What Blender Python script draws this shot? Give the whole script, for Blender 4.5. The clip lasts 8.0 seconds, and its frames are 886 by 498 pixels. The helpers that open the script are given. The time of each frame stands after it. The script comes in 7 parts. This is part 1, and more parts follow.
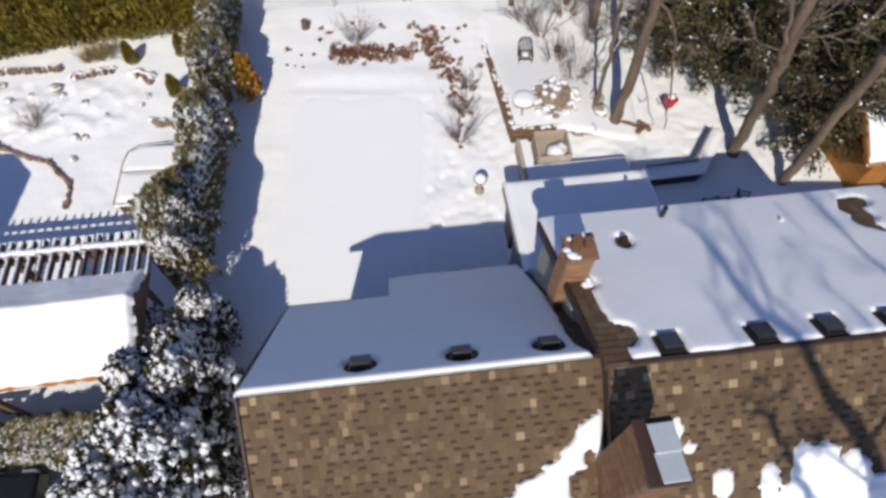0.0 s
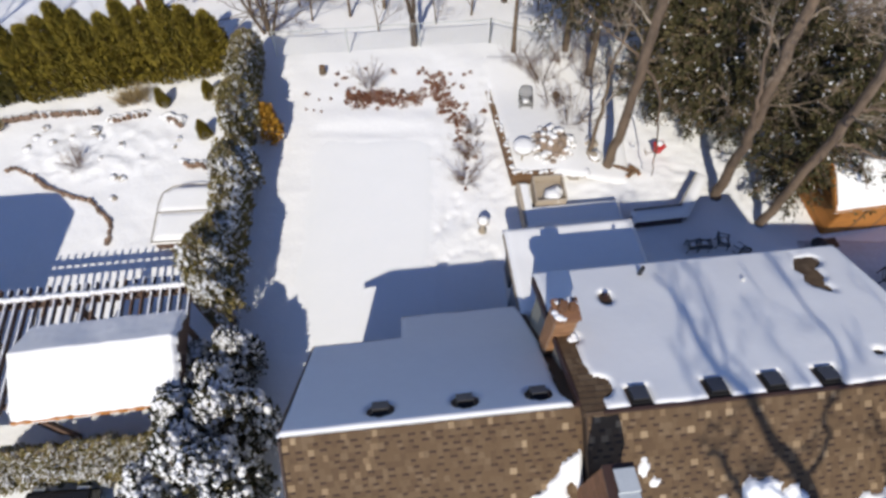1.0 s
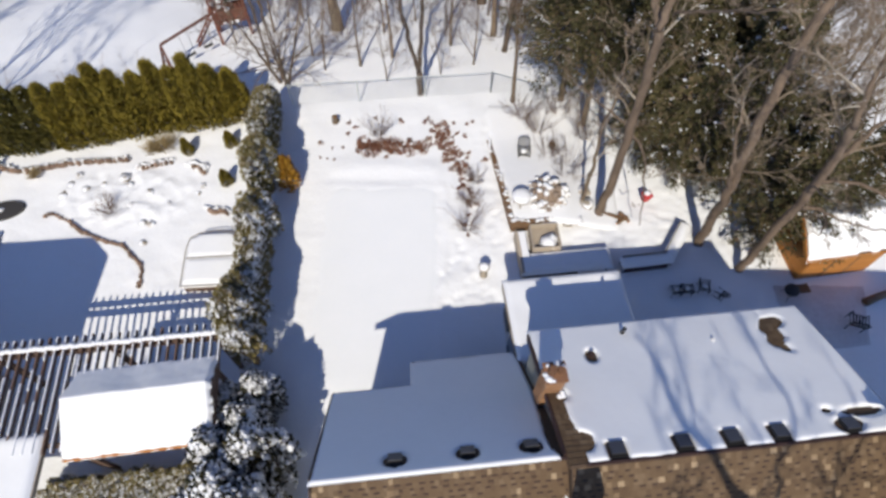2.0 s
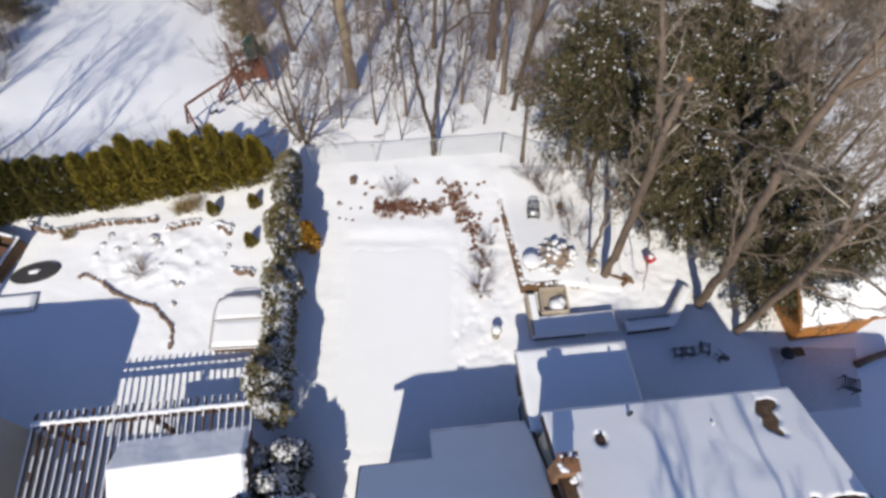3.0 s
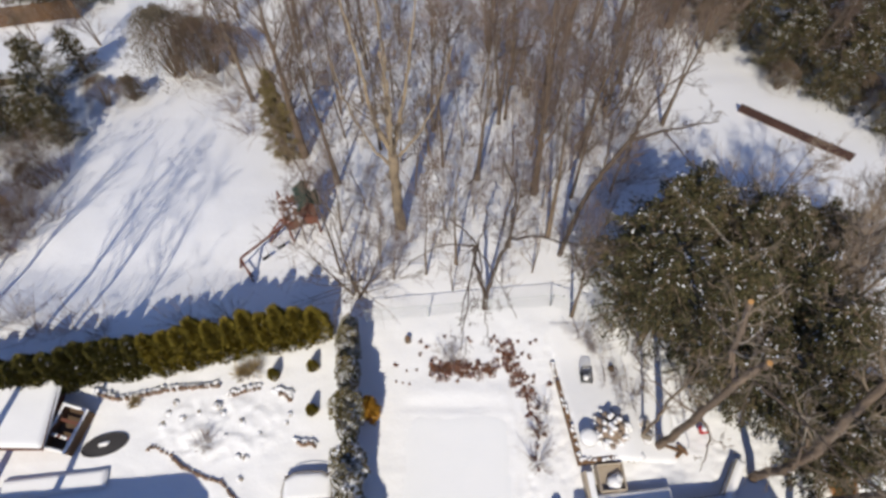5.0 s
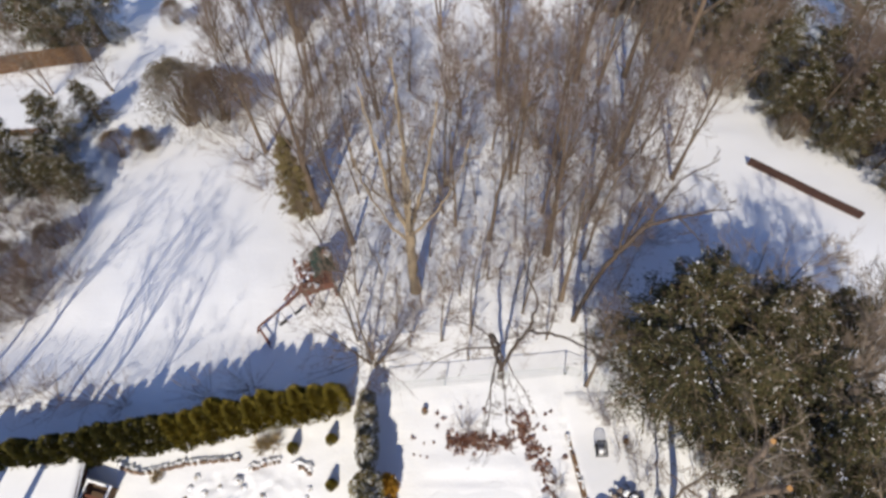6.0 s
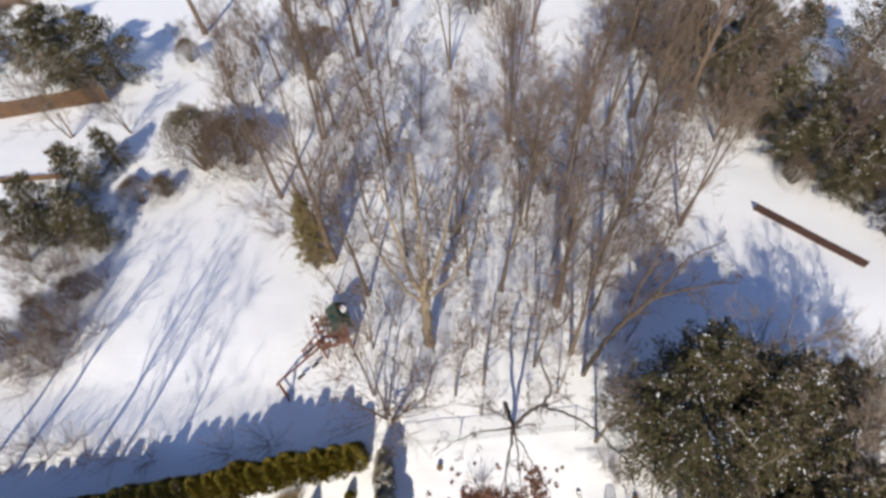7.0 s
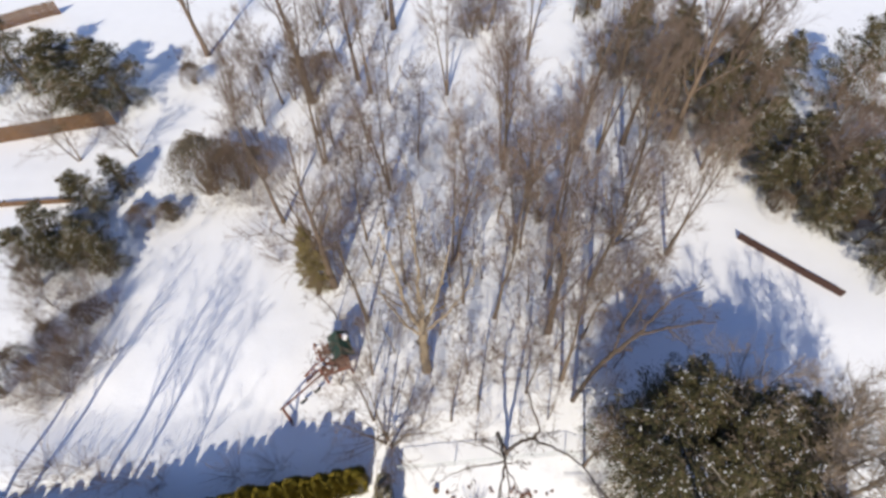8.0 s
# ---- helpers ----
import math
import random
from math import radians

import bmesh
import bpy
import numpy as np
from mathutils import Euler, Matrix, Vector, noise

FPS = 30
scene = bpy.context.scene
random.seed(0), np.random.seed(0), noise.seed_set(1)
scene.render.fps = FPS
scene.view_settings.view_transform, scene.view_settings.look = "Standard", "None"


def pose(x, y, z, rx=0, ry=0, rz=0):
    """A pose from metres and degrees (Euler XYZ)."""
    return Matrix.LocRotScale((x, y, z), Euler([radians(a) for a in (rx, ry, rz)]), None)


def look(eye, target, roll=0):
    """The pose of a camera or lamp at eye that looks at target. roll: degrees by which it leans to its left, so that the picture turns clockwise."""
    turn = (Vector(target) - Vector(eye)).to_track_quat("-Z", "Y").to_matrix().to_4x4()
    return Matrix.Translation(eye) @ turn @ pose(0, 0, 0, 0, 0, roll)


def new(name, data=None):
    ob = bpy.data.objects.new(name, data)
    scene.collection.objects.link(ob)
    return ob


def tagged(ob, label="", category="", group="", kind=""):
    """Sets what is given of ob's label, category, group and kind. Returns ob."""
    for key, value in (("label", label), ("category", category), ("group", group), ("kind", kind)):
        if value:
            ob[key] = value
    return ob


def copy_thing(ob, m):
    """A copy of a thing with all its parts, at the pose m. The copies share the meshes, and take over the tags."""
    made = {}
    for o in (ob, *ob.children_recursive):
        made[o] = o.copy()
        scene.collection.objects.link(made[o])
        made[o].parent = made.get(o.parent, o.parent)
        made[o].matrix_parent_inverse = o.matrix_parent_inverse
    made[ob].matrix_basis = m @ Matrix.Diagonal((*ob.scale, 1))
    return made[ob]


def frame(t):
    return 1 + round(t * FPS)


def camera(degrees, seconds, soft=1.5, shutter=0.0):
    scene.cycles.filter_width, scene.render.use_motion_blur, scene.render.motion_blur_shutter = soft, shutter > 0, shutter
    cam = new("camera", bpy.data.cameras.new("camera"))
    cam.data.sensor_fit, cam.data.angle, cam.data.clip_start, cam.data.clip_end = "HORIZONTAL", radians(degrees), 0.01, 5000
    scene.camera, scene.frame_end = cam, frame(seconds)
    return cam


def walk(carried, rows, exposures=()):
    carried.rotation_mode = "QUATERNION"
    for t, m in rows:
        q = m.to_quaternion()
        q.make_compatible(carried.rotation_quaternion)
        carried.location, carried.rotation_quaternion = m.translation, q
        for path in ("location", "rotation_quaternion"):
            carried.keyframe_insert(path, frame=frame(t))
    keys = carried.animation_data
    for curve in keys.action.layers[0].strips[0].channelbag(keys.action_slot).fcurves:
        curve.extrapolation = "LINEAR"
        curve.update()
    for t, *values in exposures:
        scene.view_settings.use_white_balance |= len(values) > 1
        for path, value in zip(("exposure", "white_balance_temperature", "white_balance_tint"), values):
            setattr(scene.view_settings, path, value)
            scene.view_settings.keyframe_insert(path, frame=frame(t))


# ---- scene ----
cam = camera(71.9, 8.0, soft=3.05)
METRES, EYE, TILT, LEAN, TURN = 24.0, 15.4, -60.0, 0.0, 0.0
ROWS = [
    (0.0, 0.0, 0.0, 0.0, 0.0, 0.0, -0.0),
    (0.5, -0.0013, -0.0327, 0.0215, 0.22, 0.0, -0.28),
    (1.0, -0.0025, -0.0759, 0.0488, 0.4, -0.01, -0.4),
    (2.5, -0.0151, -0.181, 0.1546, 0.53, 0.24, -0.6),
    (3.0, -0.0309, -0.2054, 0.2101, 0.52, 0.3, -0.63),
    (3.5, -0.0552, -0.2204, 0.2749, 0.51, 0.5, -0.6),
    (4.0, -0.079, -0.2276, 0.3546, 0.77, 0.32, -0.49),
    (4.5, -0.1029, -0.2309, 0.4345, 0.93, 0.25, -0.33),
    (6.0, -0.1508, -0.2518, 0.6534, 1.16, 0.13, 0.01),
    (6.5, -0.1608, -0.2672, 0.7197, 1.25, 0.04, 0.07),
    (7.0, -0.1643, -0.289, 0.7798, 1.75, -0.04, 0.28),
    (7.5, -0.1645, -0.322, 0.823, 1.66, -0.2, 0.21),
    (8.0, -0.1641, -0.3565, 0.8534, 1.38, -0.06, 0.05),
]
walk(cam, [(t, pose(0, 0, EYE, TILT, LEAN, TURN) @ pose(METRES * x, METRES * y, METRES * z, 90 + pitch, roll, yaw)) for t, x, y, z, yaw, pitch, roll in ROWS],
     exposures=[(0.0, -0.34, 6980, 13), (2.5, -0.26, 6980, 12.5), (4.5, -0.34, 7150, 13), (6.0, -0.18, 7300, 13), (8.0, -0.01, 7320, 12.5)])

# ---- light ----
SUN_AZ, SUN_EL = 9.0, 45.0            # shadows run this far to the right of +y; height of the sun
world = bpy.data.worlds.new("sky")
scene.world = world
world.use_nodes = True
sky = world.node_tree.nodes.new("ShaderNodeTexSky")
sky.sky_type, sky.sun_disc = "NISHITA", False
sky.dust_density, sky.ozone_density = 0.1, 4.0
sky.sun_elevation, sky.sun_rotation = radians(SUN_EL), radians(180 + SUN_AZ)
deep = world.node_tree.nodes.new("ShaderNodeHueSaturation")      # a clear, cold winter sky
deep.inputs["Hue"].default_value, deep.inputs["Saturation"].default_value = 0.511, 1.09
world.node_tree.links.new(sky.outputs[0], deep.inputs["Color"])
world.node_tree.links.new(deep.outputs[0], world.node_tree.nodes["Background"].inputs[0])
world.node_tree.nodes["Background"].inputs[1].default_value = 0.155
sun = new("sun", bpy.data.lights.new("sun", "SUN"))
sun.data.energy, sun.data.angle, sun.data.color = 5.0, radians(0.53), (0.98, 0.962, 0.868)
sun.matrix_world = look((0, 0, 60), (60 * math.sin(radians(SUN_AZ)) / math.tan(radians(SUN_EL)), 60 * math.cos(radians(SUN_AZ)) / math.tan(radians(SUN_EL)), 0))


# ---- materials ----
def mat(name, base, second=None, rough=0.8, scale=4.0, fine=40.0, bump=0.3, metal=0.0, each=0.0, amount=0.6, stretch=(1, 1, 1), depth=0.02, trans=0.0):
    """Noise at two scales between two colours, fine relief, and a change from piece to piece."""
    m = bpy.data.materials.new(name)
    m.use_nodes = True
    nt = m.node_tree
    N, L = nt.nodes, nt.links
    b = N["Principled BSDF"]
    b.inputs["Roughness"].default_value, b.inputs["Metallic"].default_value = rough, metal
    b.inputs["Specular IOR Level"].default_value = 0.3
    co = N.new("ShaderNodeTexCoord")
    mp = N.new("ShaderNodeMapping")
    mp.inputs["Scale"].default_value = stretch
    L.new(co.outputs["Object"], mp.inputs["Vector"])
    n1, n2 = N.new("ShaderNodeTexNoise"), N.new("ShaderNodeTexNoise")
    n1.inputs["Scale"].default_value, n2.inputs["Scale"].default_value = scale, fine
    n1.inputs["Detail"].default_value, n2.inputs["Detail"].default_value = 5, 3
    for n in (n1, n2):
        L.new(mp.outputs[0], n.inputs["Vector"])
    mix = N.new("ShaderNodeMix")
    mix.data_type = "RGBA"
    second = second or tuple(c * 0.7 for c in base)
    mix.inputs[6].default_value, mix.inputs[7].default_value = (*base, 1), (*second, 1)
    ramp = N.new("ShaderNodeMapRange")
    ramp.inputs[1].default_value, ramp.inputs[2].default_value = 0.5 - 0.2, 0.5 + 0.2
    add = N.new("ShaderNodeMath")
    add.operation = "MULTIPLY_ADD"
    add.inputs[1].default_value = 0.4
    L.new(n2.outputs["Fac"], add.inputs[0])
    sc = N.new("ShaderNodeMath")
    sc.operation = "MULTIPLY"
    sc.inputs[1].default_value = 0.6
    L.new(n1.outputs["Fac"], sc.inputs[0])
    L.new(sc.outputs[0], add.inputs[2])
    L.new(add.outputs[0], ramp.inputs[0])
    am = N.new("ShaderNodeMath")
    am.operation = "MULTIPLY"
    am.inputs[1].default_value = amount
    L.new(ramp.outputs[0], am.inputs[0])
    L.new(am.outputs[0], mix.inputs[0])
    out = mix.outputs[2]
    if each:
        info = N.new("ShaderNodeObjectInfo")
        hs = N.new("ShaderNodeHueSaturation")
        r = N.new("ShaderNodeMapRange")
        r.inputs[3].default_value, r.inputs[4].default_value = 1 - each, 1 + each
        L.new(info.outputs["Random"], r.inputs[0])
        L.new(r.outputs[0], hs.inputs["Value"])
        L.new(out, hs.inputs["Color"])
        out = hs.outputs[0]
    L.new(out, b.inputs["Base Color"])
    if bump:
        bp = N.new("ShaderNodeBump")
        bp.inputs["Strength"].default_value, bp.inputs["Distance"].default_value = bump, depth
        L.new(add.outputs[0], bp.inputs["Height"])
        L.new(bp.outputs[0], b.inputs["Normal"])
    if trans:
        b.inputs["Transmission Weight"].default_value = trans
    return m


def island(m, colours):
    """Give each loose piece of a joined mesh (or each piece on its own) one of several colours."""
    nt = m.node_tree
    b = nt.nodes["Principled BSDF"]
    old = b.inputs["Base Color"].links[0].from_socket
    geo, ramp, info = nt.nodes.new("ShaderNodeNewGeometry"), nt.nodes.new("ShaderNodeValToRGB"), nt.nodes.new("ShaderNodeObjectInfo")
    add, fr = nt.nodes.new("ShaderNodeMath"), nt.nodes.new("ShaderNodeMath")
    fr.operation = "FRACT"
    nt.links.new(geo.outputs["Random Per Island"], add.inputs[0])
    nt.links.new(info.outputs["Random"], add.inputs[1])
    nt.links.new(add.outputs[0], fr.inputs[0])
    nt.links.new(fr.outputs[0], ramp.inputs[0])
    ramp.color_ramp.interpolation = "CONSTANT"
    el = ramp.color_ramp.elements
    while len(el) < len(colours):
        el.new(0.5)
    at = 0.0
    for e, (c, share) in zip(el, colours):
        e.position, e.color = at, (*c, 1)
        at += share
    mul = nt.nodes.new("ShaderNodeMix")
    mul.data_type, mul.blend_type = "RGBA", "MULTIPLY"
    mul.inputs[0].default_value = 1.0
    nt.links.new(old, mul.inputs[6])
    nt.links.new(ramp.outputs[0], mul.inputs[7])
    nt.links.new(mul.outputs[2], b.inputs["Base Color"])
    return m


SNOW = mat("snow", (0.85, 0.86, 0.875), (0.79, 0.80, 0.82), 0.75, 0.7, 7.0, 0.5, depth=0.07)
ROOFSNOW = mat("roof_snow", (0.85, 0.86, 0.875), (0.79, 0.80, 0.82), 0.75, 0.9, 5.0, 0.3, depth=0.04)
CLUMP = mat("snow_clump", (0.82, 0.83, 0.86), (0.72, 0.74, 0.78), 0.8, 6.0, 40.0, 0.4)
SHINGLE = island(mat("shingle", (1, 1, 1), (0.8, 0.8, 0.8), 0.9, 9.0, 160.0, 0.6, depth=0.006),
                 [((0.125, 0.080, 0.046), 0.45), ((0.140, 0.092, 0.054), 0.27), ((0.108, 0.068, 0.040), 0.18), ((0.165, 0.112, 0.068), 0.10)])
PALESHINGLE = island(mat("pale_shingle", (1, 1, 1), (0.8, 0.8, 0.8), 0.9, 9.0, 160.0, 0.6, depth=0.006),
                     [((0.27, 0.19, 0.115), 0.5), ((0.20, 0.135, 0.08), 0.35), ((0.33, 0.24, 0.15), 0.15)])
# for the dashes of shade under the courses, put into the colour
SHADESHINGLE = mat("shade_shingle", (0.058, 0.036, 0.026), (0.045, 0.028, 0.02), 0.9, 9.0, 160.0, 0.6, depth=0.006)
ROOFING = mat("roofing", (0.085, 0.055, 0.036), (0.055, 0.036, 0.026), 0.9, 5.0, 80.0, 0.5)
BRICK = mat("brick", (0.35, 0.19, 0.10), (0.25, 0.125, 0.068), 0.9, 9.0, 90.0, 0.5, each=0.25)
MORTAR = mat("mortar", (0.33, 0.28, 0.23), (0.22, 0.18, 0.15), 0.95, 9.0, 90.0, 0.5)
DARKBRICK = mat("dark_brick", (0.21, 0.105, 0.058), (0.13, 0.066, 0.04), 0.9, 9.0, 90.0, 0.5, each=0.25)
SIDING = mat("siding", (0.30, 0.30, 0.26), (0.24, 0.24, 0.21), 0.7, 1.5, 30.0, 0.2)
STUCCO = mat("stucco", (0.42, 0.40, 0.36), (0.33, 0.31, 0.28), 0.9, 1.2, 60.0, 0.4)
FASCIA = mat("fascia", (0.055, 0.03, 0.025), (0.035, 0.02, 0.018), 0.5, 3.0, 50.0, 0.2)
TRIM = mat("white_trim", (0.75, 0.74, 0.72), (0.6, 0.59, 0.57), 0.6, 3.0, 50.0, 0.2)
BLACK = mat("black_metal", (0.02, 0.02, 0.022), (0.035, 0.033, 0.032), 0.45, 6.0, 60.0, 0.2)
SHEET = mat("sheet_metal", (0.62, 0.66, 0.68), (0.45, 0.49, 0.51), 0.42, 3.0, 30.0, 0.3, metal=0.45)
GALV = mat("galvanised_wire", (0.62, 0.66, 0.65), (0.5, 0.54, 0.53), 0.5, 6.0, 60.0, 0.1, metal=0.5)
BARK = mat("bark", (0.195, 0.145, 0.103), (0.10, 0.075, 0.056), 0.95, 3.0, 26.0, 0.9, stretch=(3, 3, 0.6), each=0.25)
PALEBARK = mat("pale_bark", (0.40, 0.31, 0.21), (0.17, 0.13, 0.092), 0.95, 1.6, 12.0, 1.0, stretch=(3, 3, 0.7), amount=1.0, depth=0.05, each=0.15)
MAPLEBARK = mat("maple_bark", (0.245, 0.175, 0.125), (0.09, 0.066, 0.05), 0.95, 1.6, 12.0, 1.0, stretch=(3, 3, 0.7), amount=1.0, depth=0.05, each=0.15)
# the paler shares paint sunlight onto some of the branches
SUNBRANCH = island(mat("sunlit_branch", (1, 1, 1), (0.6, 0.6, 0.6), 0.95, 2.0, 20.0, 0.4), [((0.20, 0.15, 0.105), 0.5), ((0.28, 0.22, 0.16), 0.32), ((0.46, 0.40, 0.33), 0.18)])
DARKBARK = mat("dark_bark", (0.115, 0.085, 0.066), (0.06, 0.045, 0.036), 0.95, 3.0, 26.0, 0.9, stretch=(3, 3, 0.6))
# a lighter twig brown, with the sun on it put into the colour
SUNTWIG = mat("sunlit_twig", (0.31, 0.235, 0.175), (0.18, 0.14, 0.105), 0.95, 2.0, 20.0, 0.2, each=0.25)
DARKTWIG = mat("dark_twig", (0.16, 0.12, 0.10), (0.09, 0.07, 0.06), 0.95, 2.0, 20.0, 0.2)
TWIG = mat("twig", (0.205, 0.145, 0.113), (0.12, 0.085, 0.068), 0.95, 2.0, 20.0, 0.2, each=0.25)
NEEDLE = island(mat("needles", (1, 0.97, 0.9), (0.42, 0.46, 0.44), 0.8, 0.8, 5.0, 0.0, amount=1.0, each=0.12),
                [((0.062, 0.060, 0.028), 0.36), ((0.102, 0.092, 0.040), 0.30), ((0.155, 0.128, 0.062), 0.18), ((0.205, 0.142, 0.095), 0.16)])
CEDAR = island(mat("cedar_sprays", (1, 1, 1), (0.65, 0.65, 0.65), 0.8, 2.0, 30.0, 0.0),
               [((0.29, 0.225, 0.032), 0.4), ((0.22, 0.175, 0.03), 0.3), ((0.36, 0.275, 0.045), 0.2), ((0.14, 0.10, 0.026), 0.1)])
DARKCEDAR = island(mat("dark_cedar_sprays", (1, 1, 1), (0.65, 0.65, 0.65), 0.8, 2.0, 30.0, 0.0),
                   [((0.17, 0.145, 0.03), 0.4), ((0.12, 0.11, 0.03), 0.3), ((0.21, 0.17, 0.04), 0.2), ((0.08, 0.066, 0.024), 0.1)])
OLIVE = island(mat("olive_sprays", (1, 1, 1), (0.6, 0.6, 0.6), 0.85, 2.0, 30.0, 0.0),
               [((0.19, 0.15, 0.055), 0.4), ((0.14, 0.11, 0.05), 0.3), ((0.23, 0.175, 0.085), 0.2), ((0.17, 0.12, 0.08), 0.1)])
SHRUB = island(mat("shrub_leaves", (1, 1, 1), (0.6, 0.6, 0.6), 0.8, 2.0, 30.0, 0.0),
               [((0.28, 0.23, 0.085), 0.3), ((0.19, 0.17, 0.065), 0.3), ((0.33, 0.265, 0.12), 0.25), ((0.28, 0.21, 0.125), 0.15)])
DARKSHRUB = island(mat("dark_shrub_leaves", (1, 1, 1), (0.5, 0.5, 0.5), 0.8, 2.0, 30.0, 0.0),
                   [((0.05, 0.052, 0.026), 0.4), ((0.085, 0.08, 0.036), 0.3), ((0.14, 0.115, 0.05), 0.2), ((0.12, 0.085, 0.05), 0.1)])
GOLD = island(mat("golden_leaves", (1, 1, 1), (0.7, 0.7, 0.7), 0.8, 2.0, 30.0, 0.0),
              [((0.45, 0.24, 0.03), 0.5), ((0.34, 0.17, 0.02), 0.3), ((0.55, 0.32, 0.06), 0.2)])
DEADLEAF = island(mat("dead_leaves", (1, 1, 1), (0.7, 0.7, 0.7), 0.9, 2.0, 30.0, 0.0),
                  [((0.21, 0.09, 0.055), 0.4), ((0.14, 0.06, 0.04), 0.35), ((0.30, 0.16, 0.10), 0.25)])
SAWN = mat("sawn_wood", (0.5, 0.27, 0.10), (0.38, 0.19, 0.07), 0.85, 6.0, 60.0, 0.3)
STRAW = mat("straw", (0.42, 0.32, 0.17), (0.30, 0.22, 0.11), 0.9, 5.0, 50.0, 0.2)
TIMBER = mat("timber", (0.19, 0.11, 0.06), (0.105, 0.062, 0.036), 0.85, 3.0, 40.0, 0.5, stretch=(1, 1, 1), each=0.2)
GREYWOOD = mat("weathered_wood", (0.26, 0.22, 0.18), (0.17, 0.145, 0.12), 0.9, 3.0, 40.0, 0.5, each=0.2)
ORANGE = mat("orange_cedar", (0.46, 0.19, 0.045), (0.34, 0.13, 0.03), 0.7, 2.0, 40.0, 0.3, each=0.12)
REDWOOD = mat("red_stained_wood", (0.20, 0.078, 0.052), (0.13, 0.05, 0.036), 0.8, 3.0, 40.0, 0.4, each=0.2)
PERGOLA = mat("brown_pergola_wood", (0.16, 0.10, 0.075), (0.11, 0.07, 0.05), 0.8, 3.0, 40.0, 0.3, each=0.15)
GREEN = mat("green_canvas", (0.015, 0.055, 0.04), (0.01, 0.035, 0.03), 0.7, 3.0, 60.0, 0.2)
RED = mat("red_paint", (0.55, 0.025, 0.03), (0.42, 0.02, 0.025), 0.5, 4.0, 40.0, 0.1)
STONE = mat("stone", (0.36, 0.31, 0.25), (0.24, 0.20, 0.16), 0.9, 4.0, 40.0, 0.6, each=0.2)
SOIL = mat("soil", (0.13, 0.085, 0.055), (0.08, 0.055, 0.04), 0.95, 4.0, 40.0, 0.6)
CARPAINT = mat("dark_car_paint", (0.012, 0.013, 0.016), (0.02, 0.02, 0.022), 0.2, 2.0, 30.0, 0.0)
GLASS = mat("dark_glass", (0.02, 0.025, 0.03), (0.02, 0.025, 0.03), 0.08, 1.0, 9.0, 0.0)
RUBBER = mat("rubber", (0.02, 0.02, 0.02), (0.03, 0.03, 0.03), 0.8, 5.0, 60.0, 0.2)


